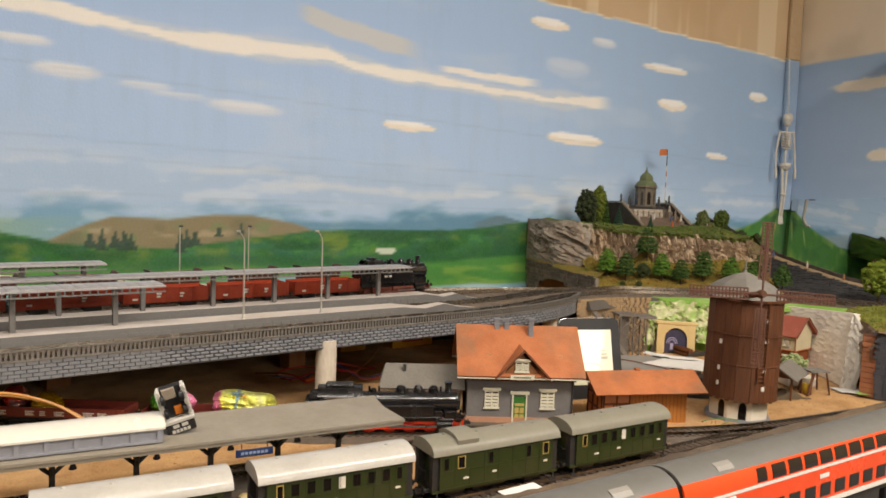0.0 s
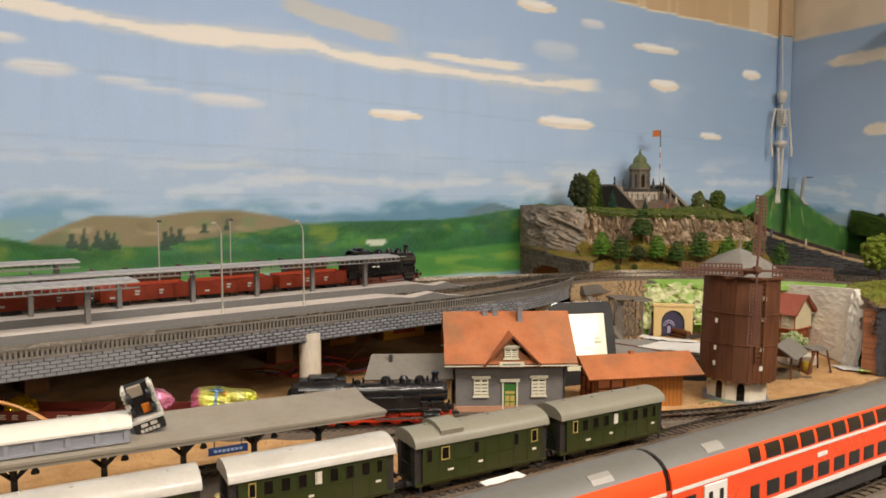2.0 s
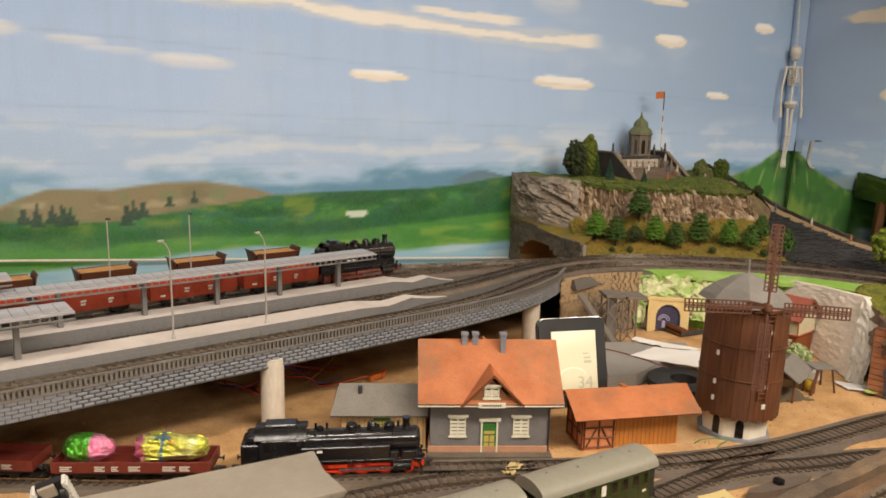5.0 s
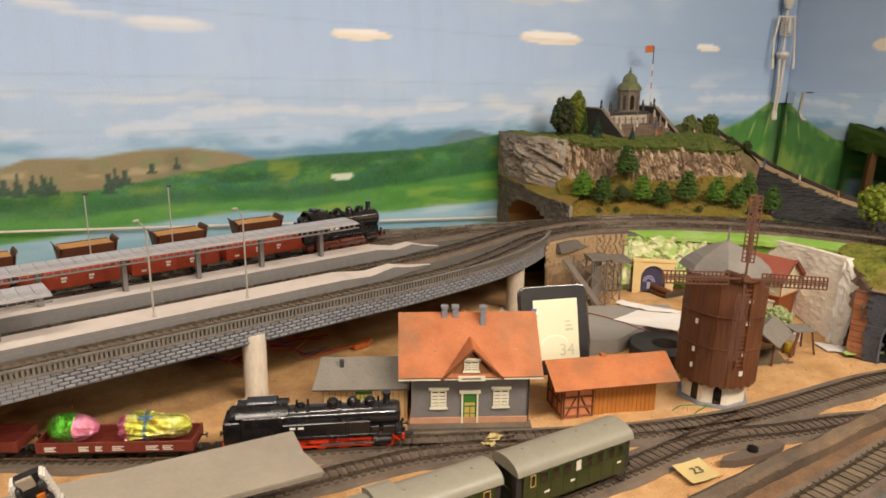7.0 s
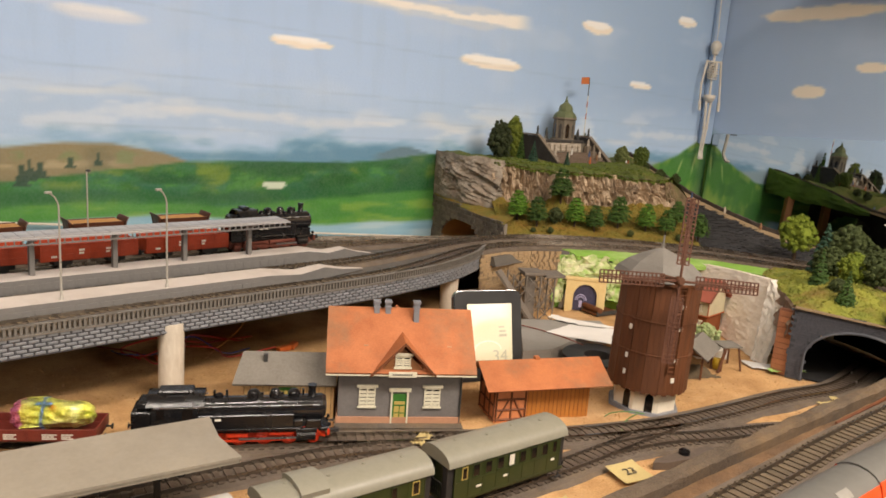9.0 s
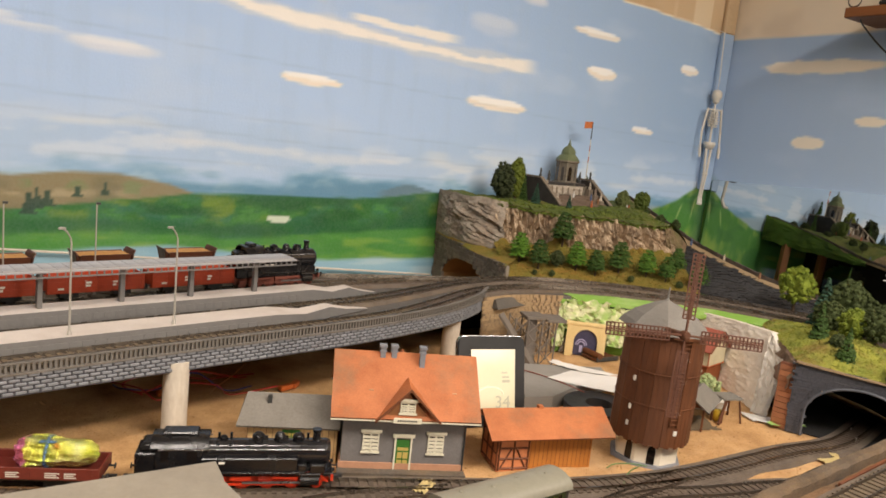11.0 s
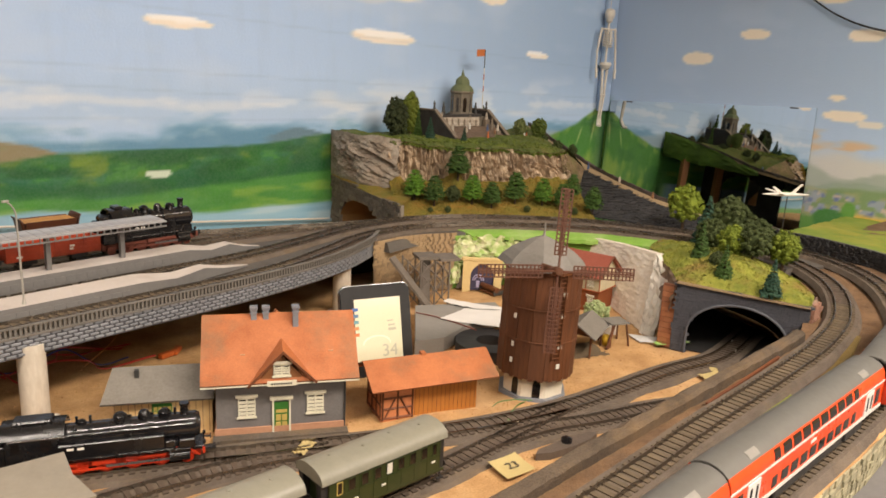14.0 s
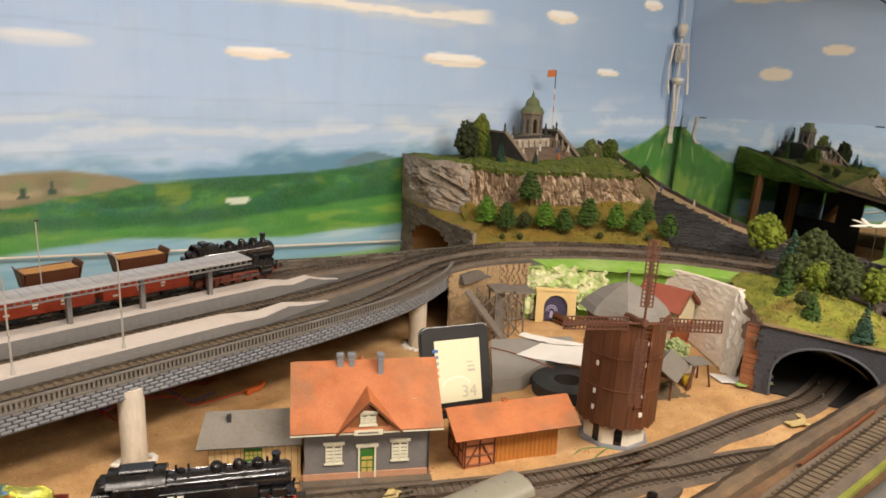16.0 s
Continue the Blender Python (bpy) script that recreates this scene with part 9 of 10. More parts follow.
for x, y, z, w, h, s in ((1.1, 1.018, 0.045, 0.018, 0.07, 1), (1.138, 0.996, 0.062, 0.078, 0.046, 2), (1.186, 0.965, 0.048, 0.05, 0.062, 3)):
    bm = B()
    sheet(bm, lambda u, v: (w * (u - 0.5) * (0.92 + 0.3 * fbm(v * 5, s, 1.0)) + 0.006 * fbm(v * 9, u * 2, s), -0.004 + 0.006 * fbm(u * 4 + s, v * 4, s) + 0.0025 * abs(fbm(u * 9, v * 9, s + 2.0)), h * (v - 0.5) + (0.003 + 0.004 * v) * fbm(u * 6, v * 3, s)), 22, 22)
    r = bmesh.ops.extrude_face_region(bm, geom=list(bm.faces))
    for v in [e for e in r["geom"] if isinstance(e, bmesh.types.BMVert)]:
        v.co.y += 0.003
    bmesh.ops.recalc_face_normals(bm, faces=bm.faces)
    solid("crumpled_paper_rock", bm, crumple, "crumpled pale green paper rock behind the portal", "paper rock", "paper rocks", m=pose(x, y, z, -12, 0, -36))
masonry("abutment", "tan brick abutment below the deck edge", [(0.95, 1.022), (1.0, 1.034), (1.05, 1.030), (1.095, 1.016)], 0.092, None, 0.0042, 0.0085, (mat("tan_brick", "97805f", "705a44", rough=0.85, grain=300, patch=60, bump=0.4, vary=0.2), mat("tan_mortar", "75624c", "5c4c3a")), 0.0022, 12, max_single=220)

# yellow portal with a printed picture
po = thing("yellow_portal", pose(1.13, 0.984, 0, 0, 0, -39) @ Matrix.Diagonal((1.0, 1.0, 1.13, 1.0)), "pale yellow card tunnel portal with printed arch picture", "portal")
bm = B()
box(bm, -0.031, -0.0205, 0, 0.006, -0.003, 0.043)
box(bm, 0.0205, 0.031, 0, 0.006, -0.003, 0.043)
box(bm, -0.033, 0.033, -0.001, 0.007, 0.043, 0.0475, bevel=0.0006)
ysand = mat("yellow_card", "d9c089", "c3a76c", rough=0.8, grain=400, patch=40, bump=0.2)
part("frame", bm, ysand, po, soft=False)
bm = B()
n = 18
arc = [(0.0185 * math.cos(math.pi * i / n), 0.02 + 0.018 * math.sin(math.pi * i / n)) for i in range(n + 1)]
for (a, b), (c, d) in zip(arc, arc[1:]):
    q = [(a, b), (c, d), (c, 0.043), (a, 0.043)]
    prism(bm, q, 0.0005, 0.0055)
for s in (-1, 1):
    x0, x1 = sorted((s * 0.0185, s * 0.0205))
    box(bm, x0, x1, 0.0005, 0.0055, 0, 0.043)
part("spandrel", bm, ysand, po, soft=False)
bm = B()
prism(bm, [(-0.0188, 0.0)] + [(x, z) for x, z in arc[::-1]] + [(0.0188, 0.0)], 0.004, 0.005)
pic = part("picture", bm, mat("dark_violet_print", "3d3a52", "22202e", rough=0.6, grain=200, patch=80), po, "dark violet printed arch picture", soft=False)
bm = B()
for r0 in (0.0085, 0.0055):
    for i in range(14):
        a0, a1 = math.pi * i / 14, math.pi * (i + 1) / 14
        cyl(bm, (-0.006 + r0 * math.cos(a0), 0.0036, 0.014 + r0 * math.sin(a0)), (-0.006 + r0 * math.cos(a1), 0.0036, 0.014 + r0 * math.sin(a1)), 0.0008, n=4)
box(bm, -0.0085, -0.0035, 0.0033, 0.0037, 0.004, 0.014)
part("ring_print", bm, mat("pale_violet_print", "a9a4c0", "8b86a8", rough=0.6), pic, soft=False)
bm = B()
prism(bm, [(-0.04, 0.0), (-0.028, 0.036), (-0.028, 0.0)], 0.008, 0.01)
part("side_wing", bm, mat("grey_card", "8d8578", "6f685d", rough=0.85), po, soft=False)
# dark toy tray before it
ch = thing("toy_tray", pose(1.149, 0.968, 0.0, 0, 0, -2) @ Matrix.Diagonal((1.2, 1.2, 1.0, 1.0)), "dark brown toy tray with a roller lying before the portal", "toy")
bm = B()
box(bm, -0.019, 0.019, -0.014, 0.014, 0.001, 0.005, bevel=0.001)
part("bed", bm, dark_planks, ch)
for y in (-0.0145, 0.0145):
    bm = B()
    box(bm, -0.019, 0.019, y - 0.001, y + 0.001, 0.001, 0.0075, bevel=0.0004)
    part("side_rail", bm, dark_paint, ch)
bm = B()
lathe(bm, (-0.014, 0, 0.0095), [(0.0008, -0.016), (0.0042, -0.0155), (0.0046, 0.0), (0.0042, 0.0155), (0.0008, 0.016)], 12, axis="Y")
bmesh.ops.recalc_face_normals(bm, faces=bm.faces)
part("roller", bm, dark_planks, ch)

# grey trestle
trestle_grey = mat("weathered_trestle_plastic", "756c62", "4f483f", rough=0.8, grain=300, patch=60, bump=0.3)
tr = thing("trestle", pose(1.012, 0.985, 0, 0, 0, -20) @ Matrix.Diagonal((1.0, 1.0, 1.26, 1.0)), "grey plastic lattice trestle with an inclined ramp", "trestle")
for x in (-0.028, -0.008, 0.014, 0.036):
    for y in (-0.014, 0.014):
        bm = B()
        cyl(bm, (x, y, 0), (x, y, 0.056), 0.0013, n=5)
        part("post", bm, trestle_grey, tr)
for y in (-0.014, 0.014):
    for x0, x1 in ((-0.028, -0.008), (-0.008, 0.014), (0.014, 0.036)):
        for z0, z1 in ((0.0, 0.02), (0.02, 0.038), (0.038, 0.054)):
            for a, b in ((z0, z1), (z1, z0)):
                bm = B()
                cyl(bm, (x0, y, a), (x1, y, b), 0.0007, n=4)
                part("brace", bm, trestle_grey, tr)
bm = B()
box(bm, -0.012, 0.018, -0.017, 0.017, 0.0555, 0.0585)
part("deck", bm, trestle_grey, tr, soft=False)
bm = B()
box(bm, 0.02, 0.05, -0.018, 0.018, 0.053, 0.056)
part("deck", bm, trestle_grey, tr, soft=False)
bm = B()
slab(bm, (-0.058, -0.026, 0.062), (0.0, -0.04, 0.0), (0.01, -0.028, 0.0), (-0.048, -0.014, 0.062), 0.003)
part("ramp", bm, trestle_grey, tr, soft=False)
bm = B()
box(bm, -0.004, 0.01, -0.007, 0.007, 0.0, 0.0555, taper=0.8)
part("tower_core", bm, trestle_grey, tr, soft=False)

# display device, papers, tape roll
dv = thing("display_device", pose(0.812, 0.801, 0.0, -15, 0, -14) @ Matrix.Diagonal((1.03, 1.0, 1.032, 1.0)), "black handheld display with pale screen, propped upright", "device")
bm = B()
w, h, c = 0.0395, 0.099, 0.008
o = []
for cx, cz, a0 in ((w - c, h - c, 0), (-w + c, h - c, 90), (-w + c, c, 180), (w - c, c, 270)):
    for i in range(6):
        a = radians(a0 + i * 18)
        o.append((cx + c * math.cos(a), cz + c * math.sin(a)))
prism(bm, o, 0, 0.012)
part("case", bm, mat("black_gloss_plastic", "12100e", "0a0908", rough=0.5, bump=0.02), dv)
bm = B()
o2 = [(x * 1.02, (z - h / 2) * 1.01 + h / 2) for x, z in o]
prism(bm, o2, 0.003, 0.009)
part("rim", bm, bright_metal, dv, "silver rim")
bm = B()
box(bm, -0.0255, 0.0275, -0.0008, 0.002, 0.0165, 0.0845)
scr = part("screen", bm, mat("pale_lcd", "d9d4b6", "ccc6a4", rough=0.14, amount=0.3, bump=0), dv, "pale greenish display screen", soft=False)
lcd = mat("lcd_grey", "b3b19b", "a4a28c", rough=0.4, bump=0)
bm = B()
for k, (x, z, ww, hh) in enumerate(((0.012, 0.048, 0.009, 0.003), (0.012, 0.053, 0.008, 0.002), (0.011, 0.058, 0.007, 0.0015))):
    box(bm, x, x + ww, -0.0011, -0.0008, z, z + hh)
part("small_print", bm, lcd, scr, soft=False)
for k, cl in enumerate(("4a6fa8", "5a7f9a", "6a9aa0", "c98a5a", "d07a4a")):
    bm = B()
    box(bm, -0.028, -0.0215, -0.0012, -0.0008, 0.072 - k * 0.0068, 0.0755 - k * 0.0068)
    part("colour_tab", bm, mat("tab_" + cl, cl), scr, soft=False)


def written(name, words, size, material, parent, m, label=""):
    cu = bpy.data.curves.new(name, "FONT")
    cu.body, cu.size, cu.extrude, cu.align_x = words, size, 0.0002, "CENTER"
    cu.materials.append(material)
    ob = new(name, cu)
    ob.parent = parent
    ob.matrix_basis = m
    return tagged(ob, label)


written("printed_number", "34", 0.019, lcd, scr, pose(0.0125, -0.001, 0.0205, 90, 0, 0), "grey display digits")
bm = B()
sweep_pts = [(0.016 * math.cos(math.pi * i / 24) - 0.002, 0.0345 + 0.009 * math.sin(math.pi * i / 24)) for i in range(25)]
outer_arc = [(x, z + 0.0007) for x, z in sweep_pts] + [(x * 0.94, z - 0.0007) for x, z in sweep_pts[::-1]]
prism(bm, outer_arc, -0.0011, -0.0008)
part("dial_arc", bm, mat("pale_dial", "e8e4cc", "dcd7bd", rough=0.4), scr)
bm = B()
box(bm, -0.02, 0.02, 0.012, 0.034, 0.0, 0.003)
part("stand_foot", bm, dark_paint, dv)


def paper(pts, z, material, label, bend=0.003, name="paper_sheet"):
    """A slightly curled sheet over four corners."""
    bm = B()
    a, b, c, d = [Vector((*p, z)) for p in pts]
    sheet(bm, lambda u, v: (a.lerp(b, u)).lerp(d.lerp(c, u), v) + Vector((0, 0, bend * (abs(fbm(u * 2.3, v * 2.1, z * 900)) + 0.4 * (2 * u - 1) ** 2))), 16, 12)
    r = bmesh.ops.extrude_face_region(bm, geom=list(bm.faces))
    for v in [e for e in r["geom"] if isinstance(e, bmesh.types.BMVert)]:
        v.co.z += 0.0004
    bmesh.ops.recalc_face_normals(bm, faces=bm.faces)
    return solid(name, bm, material, label, "paper", "papers")


white_paper = mat("white_paper", "d9d6d0", "cbc7c0", rough=0.8, amount=0.4, bump=0.1)
grey_card = mat("grey_cardboard", "8f8b84", "7d7972", rough=0.8, amount=0.5, bump=0.1)
bm = B()
prism(bm, [(0.88, 0.828), (0.918, 0.819), (0.985, 0.842), (1.05, 0.85), (1.07, 0.89), (0.963, 0.937)], 0.0, 0.018, plane="xy")
solid("grey_board_block", bm, grey_card, "thick pale grey cardboard block lying on the cork", "block", soft=False)
paper([(0.954, 0.872), (1.01, 0.79), (1.075, 0.83), (1.012, 0.887)], 0.0186, white_paper, "white paper sheet lying on the cardboard", 0.002)
paper([(1.001, 0.923), (1.02, 0.875), (1.075, 0.83), (1.016, 0.928)], 0.0196, white_paper, "torn white paper strip lying on the cardboard", 0.003)
bm = B()
sweep(bm, [(0.03 * math.cos(2 * math.pi * i / 40), 0.03 * math.sin(2 * math.pi * i / 40), 0) for i in range(41)], [(-0.013, 0.0), (0.013, 0.0), (0.013, 0.015), (-0.013, 0.015)], ends=False)
solid("tape_roll", bm, mat("black_tape", "2b2a2a", "1c1b1b", rough=0.5, bump=0.1), "roll of black tape lying on cardboard", "tape", m=pose(0.966, 0.788, 0.0))


# ---- front awning, sweets, doll, wall things and clutter ----
awn_grey = mat("grey_awning_plastic", "8f8778", "7c7466", rough=0.45, grain=300, patch=25, amount=0.6, bump=0.08, dirt="6f6a62", dirt_amount=0.35)
awn_side = mat("blue_grey_plastic", "8b8c92", "77787e", rough=0.5, grain=300, patch=30, bump=0.06)
gloss_white = mat("glossy_white_roof", "d9d4c8", "c9c3b5", rough=0.22, grain=200, patch=20, amount=0.4, bump=0.03, coat=0.4)
aw = thing("station_awning", Matrix.Identity(4), "long flat grey station awning on dark forked posts", "awning")
bm = B()
A0, A1, AF, AB = -0.35, 0.468, 0.638, 0.697
o = [(A0, AF), (0.474, AF), (0.467, 0.668), (A1, AB), (A0, AB)]
lo = [bm.verts.new((x, y, 0.0545 + (0.006 if y > 0.69 else 0.003 if y > 0.66 else 0.0))) for x, y in o]
hi = [bm.verts.new((v.co.x, v.co.y, v.co.z + 0.0022)) for v in lo]
bm.faces.new(lo[::-1])
bm.faces.new(hi)
for i in range(5):
    bm.faces.new((lo[i], lo[(i + 1) % 5], hi[(i + 1) % 5], hi[i]))
bmesh.ops.recalc_face_normals(bm, faces=bm.faces)
part("roof", bm, awn_grey, aw, soft=False)
bm = B()
box(bm, A0, 0.473, AF + 0.001, AF + 0.0025, 0.0515, 0.0545)
part("fascia", bm, awn_grey, aw, soft=False)
bm = B()
box(bm, A0, 0.466, AB - 0.003, AB - 0.0015, 0.0575, 0.0605)
part("fascia", bm, awn_grey, aw, soft=False)
for x in (-0.02, 0.036, 0.092, 0.148, 0.205, 0.262, 0.317, 0.371, 0.424):
    bm = B()
    box(bm, x - 0.0021, x + 0.0021, 0.664, 0.668, -0.001, 0.044, bevel=0.0003)
    box(bm, x - 0.0026, x + 0.0026, 0.6632, 0.6688, -0.001, 0.004)
    part("post", bm, dark_frame, aw)
    for sx, sy in ((-1, 0), (1, 0), (0, -1), (0, 1)):
        bm = B()
        pts = [(x, 0.666, 0.036), (x + sx * 0.009, 0.666 + sy * 0.012, 0.0445), (x + sx * 0.019, 0.666 + sy * 0.025, 0.0535 + 0.003 * (sy > 0))]
        for a, b in zip(pts, pts[1:]):
            cyl(bm, a, b, 0.0017, n=5)
        part("bracket", bm, dark_frame, aw)
    bm = B()
    cyl(bm, (x + 0.012, 0.655, 0.0545), (x + 0.0135, 0.655, 0.047), 0.0004, n=4)
    lathe(bm, (x + 0.0135, 0.655, 0.0425), [(0.0028, 0), (0.0026, 0.0015), (0.0008, 0.0045), (0.0004, 0.005)], 10)
    part("lamp", bm, dark_frame, aw, "small dark hanging lamp")
sign_blue = mat("blue_sign_enamel", "22345a", "1a2947", rough=0.35, bump=0.02)
for x in (0.346, 0.13):
    bm = B()
    box(bm, x - 0.0145, x + 0.0145, 0.6395, 0.6405, 0.0405, 0.0465, bevel=0.0002)
    sg = part("sign", bm, sign_blue, aw, "blue name board with pale lettering bars", soft=False)
    bm = B()
    for k in range(7):
        box(bm, x - 0.0105 + k * 0.0031, x - 0.0105 + k * 0.0031 + 0.0022, 0.6391, 0.6394, 0.0425, 0.0445)
    part("lettering", bm, mat("faded_lettering", "8494b0", "72829e"), sg, soft=False)
    bm = B()
    for s in (-1, 1):
        cyl(bm, (x + s * 0.01, 0.64, 0.0465), (x + s * 0.01, 0.64, 0.0545), 0.0004, n=4)
    part("hanger", bm, dark_frame, sg)
# clerestory on the awning
cl = thing("roof_lantern", Matrix.Identity(4), "long roof lantern with glossy white top and grey panels", "roof lantern")
bm = B()
box(bm, A0, 0.279, 0.6455, 0.6775, 0.0585, 0.0685)
part("side", bm, awn_side, cl, soft=False)
bm = B()
prism(bm, [(0.6435, 0.0685), (0.6435, 0.0702), (0.6475, 0.0735), (0.6545, 0.0757), (0.6615, 0.0764), (0.6685, 0.0757), (0.6755, 0.0735), (0.6795, 0.0702), (0.6795, 0.0685)], A0, 0.2805, plane="yz")
part("roof", bm, gloss_white, cl)
for k in range(17):
    x = 0.2765 - k * 0.0185
    bm = B()
    box(bm, x - 0.0017, x + 0.0015, 0.6443, 0.6458, 0.0592, 0.0685)
    part("mullion", bm, awn_side, cl, soft=False)
bm = B()
box(bm, A0, 0.2785, 0.6441, 0.6457, 0.0585, 0.0602)
part("sill", bm, awn_side, cl, soft=False)

# toy truck chassis standing on its end against the lantern
tk = thing("toy_truck", pose(0.295, 0.661, 0.0605, 14, -16, -6) @ Matrix.Diagonal((0.93, 0.93, 0.93, 1)), "black and white toy truck standing on its tail", "toy truck")
trim = mat("white_truck_plastic", "c9c5bc", "aeaaa1", rough=0.4, bump=0.05)
blk = mat("black_truck_plastic", "1f1e1f", "151415", rough=0.4, bump=0.05)
bm = B()
box(bm, -0.0115, 0.0115, -0.004, 0.006, 0.0, 0.011, bevel=0.001)
part("tail", bm, blk, tk)
bm = B()
for k in range(5):
    box(bm, -0.0075 + k * 0.003, -0.0052 + k * 0.003, -0.0045, -0.004, 0.002, 0.0048)
part("lettering", bm, trim, tk, soft=False)
bm = B()
for x in (-0.006, 0.001):
    box(bm, x, x + 0.005, -0.0046, -0.004, 0.0066, 0.0095)
part("tail_light", bm, trim, tk, soft=False)
bm = B()
box(bm, -0.0125, 0.0125, -0.0055, 0.004, 0.011, 0.0145, bevel=0.0006)
part("bumper", bm, trim, tk)
for s in (-1, 1):
    bm = B()
    x0, x1 = sorted((s * 0.0082, s * 0.0108))
    box(bm, x0, x1, -0.003, 0.006, 0.0145, 0.0425, bevel=0.0005)
    for k in range(7):
        box(bm, min(s * 0.0106, s * 0.0118), max(s * 0.0106, s * 0.0118), -0.004, 0.005, 0.0165 + k * 0.0037, 0.0185 + k * 0.0037)
    part("side_frame", bm, trim, tk)
bm = B()
box(bm, -0.0082, 0.0082, 0.0005, 0.006, 0.0145, 0.0425)
part("bed", bm, blk, tk)
bm = B()
box(bm, -0.001, 0.0052, -0.002, 0.0005, 0.017, 0.025, bevel=0.0005)
part("tank", bm, mat("orange_plastic", "c9701e", "a8560f", rough=0.4), tk)
bm = B()
box(bm, -0.007, 0.0035, -0.002, 0.0005, 0.033, 0.0425, bevel=0.0005)
part("cab", bm, mat("taupe_plastic", "9a8d7c", "7f7364", rough=0.5), tk)
for z in (0.021, 0.034):
    for s in (-1, 1):
        bm = B()
        lathe(bm, (s * 0.0075, -0.0028, z), [(0.0042, -0.0015), (0.0042, 0.0015), (0.002, 0.002)], 14, axis="X")
        bmesh.ops.recalc_face_normals(bm, faces=bm.faces)
        part("wheel", bm, blk, tk)


def cable(pts, r, material, label, name="cable", group="loose cables"):
    bm = B()
    line = spline(pts, 0.006)
    n = 6
    prof = [(r * math.cos(2 * math.pi * i / n), r * math.sin(2 * math.pi * i / n)) for i in range(n)]
    sweep(bm, [tuple(p) for p in line], prof)
    return solid(name, bm, material, label, "cable", group)


orange_wire = mat("amber_cable", "b8823e", "9a6528", rough=0.35, bump=0)
red_wire = mat("red_wire", "a82a1c", "8a1f14", rough=0.4, bump=0)
blue_wire = mat("blue_wire", "34417a", "27325f", rough=0.4, bump=0)
black_wire = mat("black_cable", "1f1f20", "161617", rough=0.45, bump=0)
green_wire = mat("green_wire", "4c7a3a", "3a612c", rough=0.4, bump=0)
cable([(0.06, 0.72, 0.075), (0.12, 0.715, 0.088), (0.17, 0.706, 0.09), (0.205, 0.70, 0.08), (0.228, 0.695, 0.064), (0.232, 0.693, 0.06)], 0.0012, orange_wire, "amber cable looping over the awning")
cable([(0.05, 0.725, 0.071), (0.12, 0.72, 0.084), (0.17, 0.711, 0.087), (0.21, 0.704, 0.076), (0.235, 0.696, 0.06)], 0.001, orange_wire, "amber cable looping over the awning")

cable([(0.93, 0.2, LOW_BOARD + 0.0015), (0.985, 0.27, LOW_BOARD + 0.0015), (1.05, 0.325, LOW_BOARD + 0.0015), (1.13, 0.36, LOW_BOARD + 0.0015), (1.22, 0.37, LOW_BOARD + 0.0015)], 0.0015, black_wire, "black cable lying on the grey board")

# wires and plugs under the viaduct
cable([(0.943, 0.91, 0.0192), (0.954, 0.885, 0.0194), (0.961, 0.86, 0.0192), (0.966, 0.835, 0.0188), (0.972, 0.82, 0.0165)], 0.0007, mat("rust_red_wire", "8c4a38", "6c3428", rough=0.5, bump=0), "thin rust red wire lying on the cardboard")
rng = random.Random(12)
for i, wm_ in enumerate((red_wire, blue_wire, red_wire, red_wire)):
    pts = [(0.44 + 0.012 * i, 1.06 - 0.02 * i, 0.003)]
    for k in range(6):
        pts.append((0.47 + 0.026 * k + rng.uniform(-0.015, 0.015), 0.985 + 0.016 * i - 0.004 * k + rng.uniform(-0.02, 0.02), 0.003 + rng.uniform(0, 0.018)))
    cable(pts, 0.0009, wm_, "thin loose wire on the cork under the viaduct")
cable([(0.55, 0.99, 0.004), (0.58, 0.985, 0.03), (0.6, 0.99, 0.06), (0.6, 1.0, 0.084)], 0.0008, orange_wire, "thin loose wire on the cork under the viaduct")
for x, y, a in ((0.634, 0.978, 20), (0.648, 0.985, 50), (0.5, 1.0, 10)):
    bm = B()
    box(bm, -0.009, 0.009, -0.004, 0.004, 0, 0.006, bevel=0.001)
    pl = solid("plug", bm, mat("orange_plug", "c4622a", "a04c1c", rough=0.45), "orange plastic wire plug on the cork", "plug", "wire plugs", m=pose(x, y, 0.0, 0, 0, a))
carton_yellow = mat("yellow_carton_board", "c88e18", "a8720f", rough=0.6, bump=0.05)
carton_print = mat("red_carton_print", "a83a18", "8a2a10", rough=0.6, bump=0)
for x, y, w, h in ((0.617, 1.18, 0.0235, 0.028), (0.724, 1.185, 0.0415, 0.026)):
    ct = thing("carton", pose(x, y, 0, 0, 0, 12), "yellow carton with red print stored under the deck", "box", "stored cartons")
    bm = B()
    box(bm, -w, w, -0.014, 0.014, 0, h, bevel=0.0012)
    part("body", bm, carton_yellow, ct)
    bm = B()
    box(bm, -w * 0.55, w * 0.5, -0.0145, -0.0138, h * 0.35, h * 0.72)
    part("printed_bar", bm, carton_print, ct, soft=False)
cable([(0.905, 0.655, 0.003), (0.89, 0.66, 0.006), (0.875, 0.672, 0.003), (0.86, 0.668, 0.003)], 0.0006, green_wire, "thin green wire beside the windmill foot")
cable([(0.9, 0.66, 0.002), (0.875, 0.652, 0.003), (0.845, 0.632, 0.002)], 0.0006, green_wire, "thin green wire beside the windmill foot")

# foil sweets on the low wagons
def foil(name, a, b, spot=None, patch=55):
    return mat(name, a, b, rough=0.1, metal=0.75, grain=260, patch=patch, amount=0.8, bump=0.6, dirt=spot, dirt_amount=1.0, depth=0.004, coat=0.5)


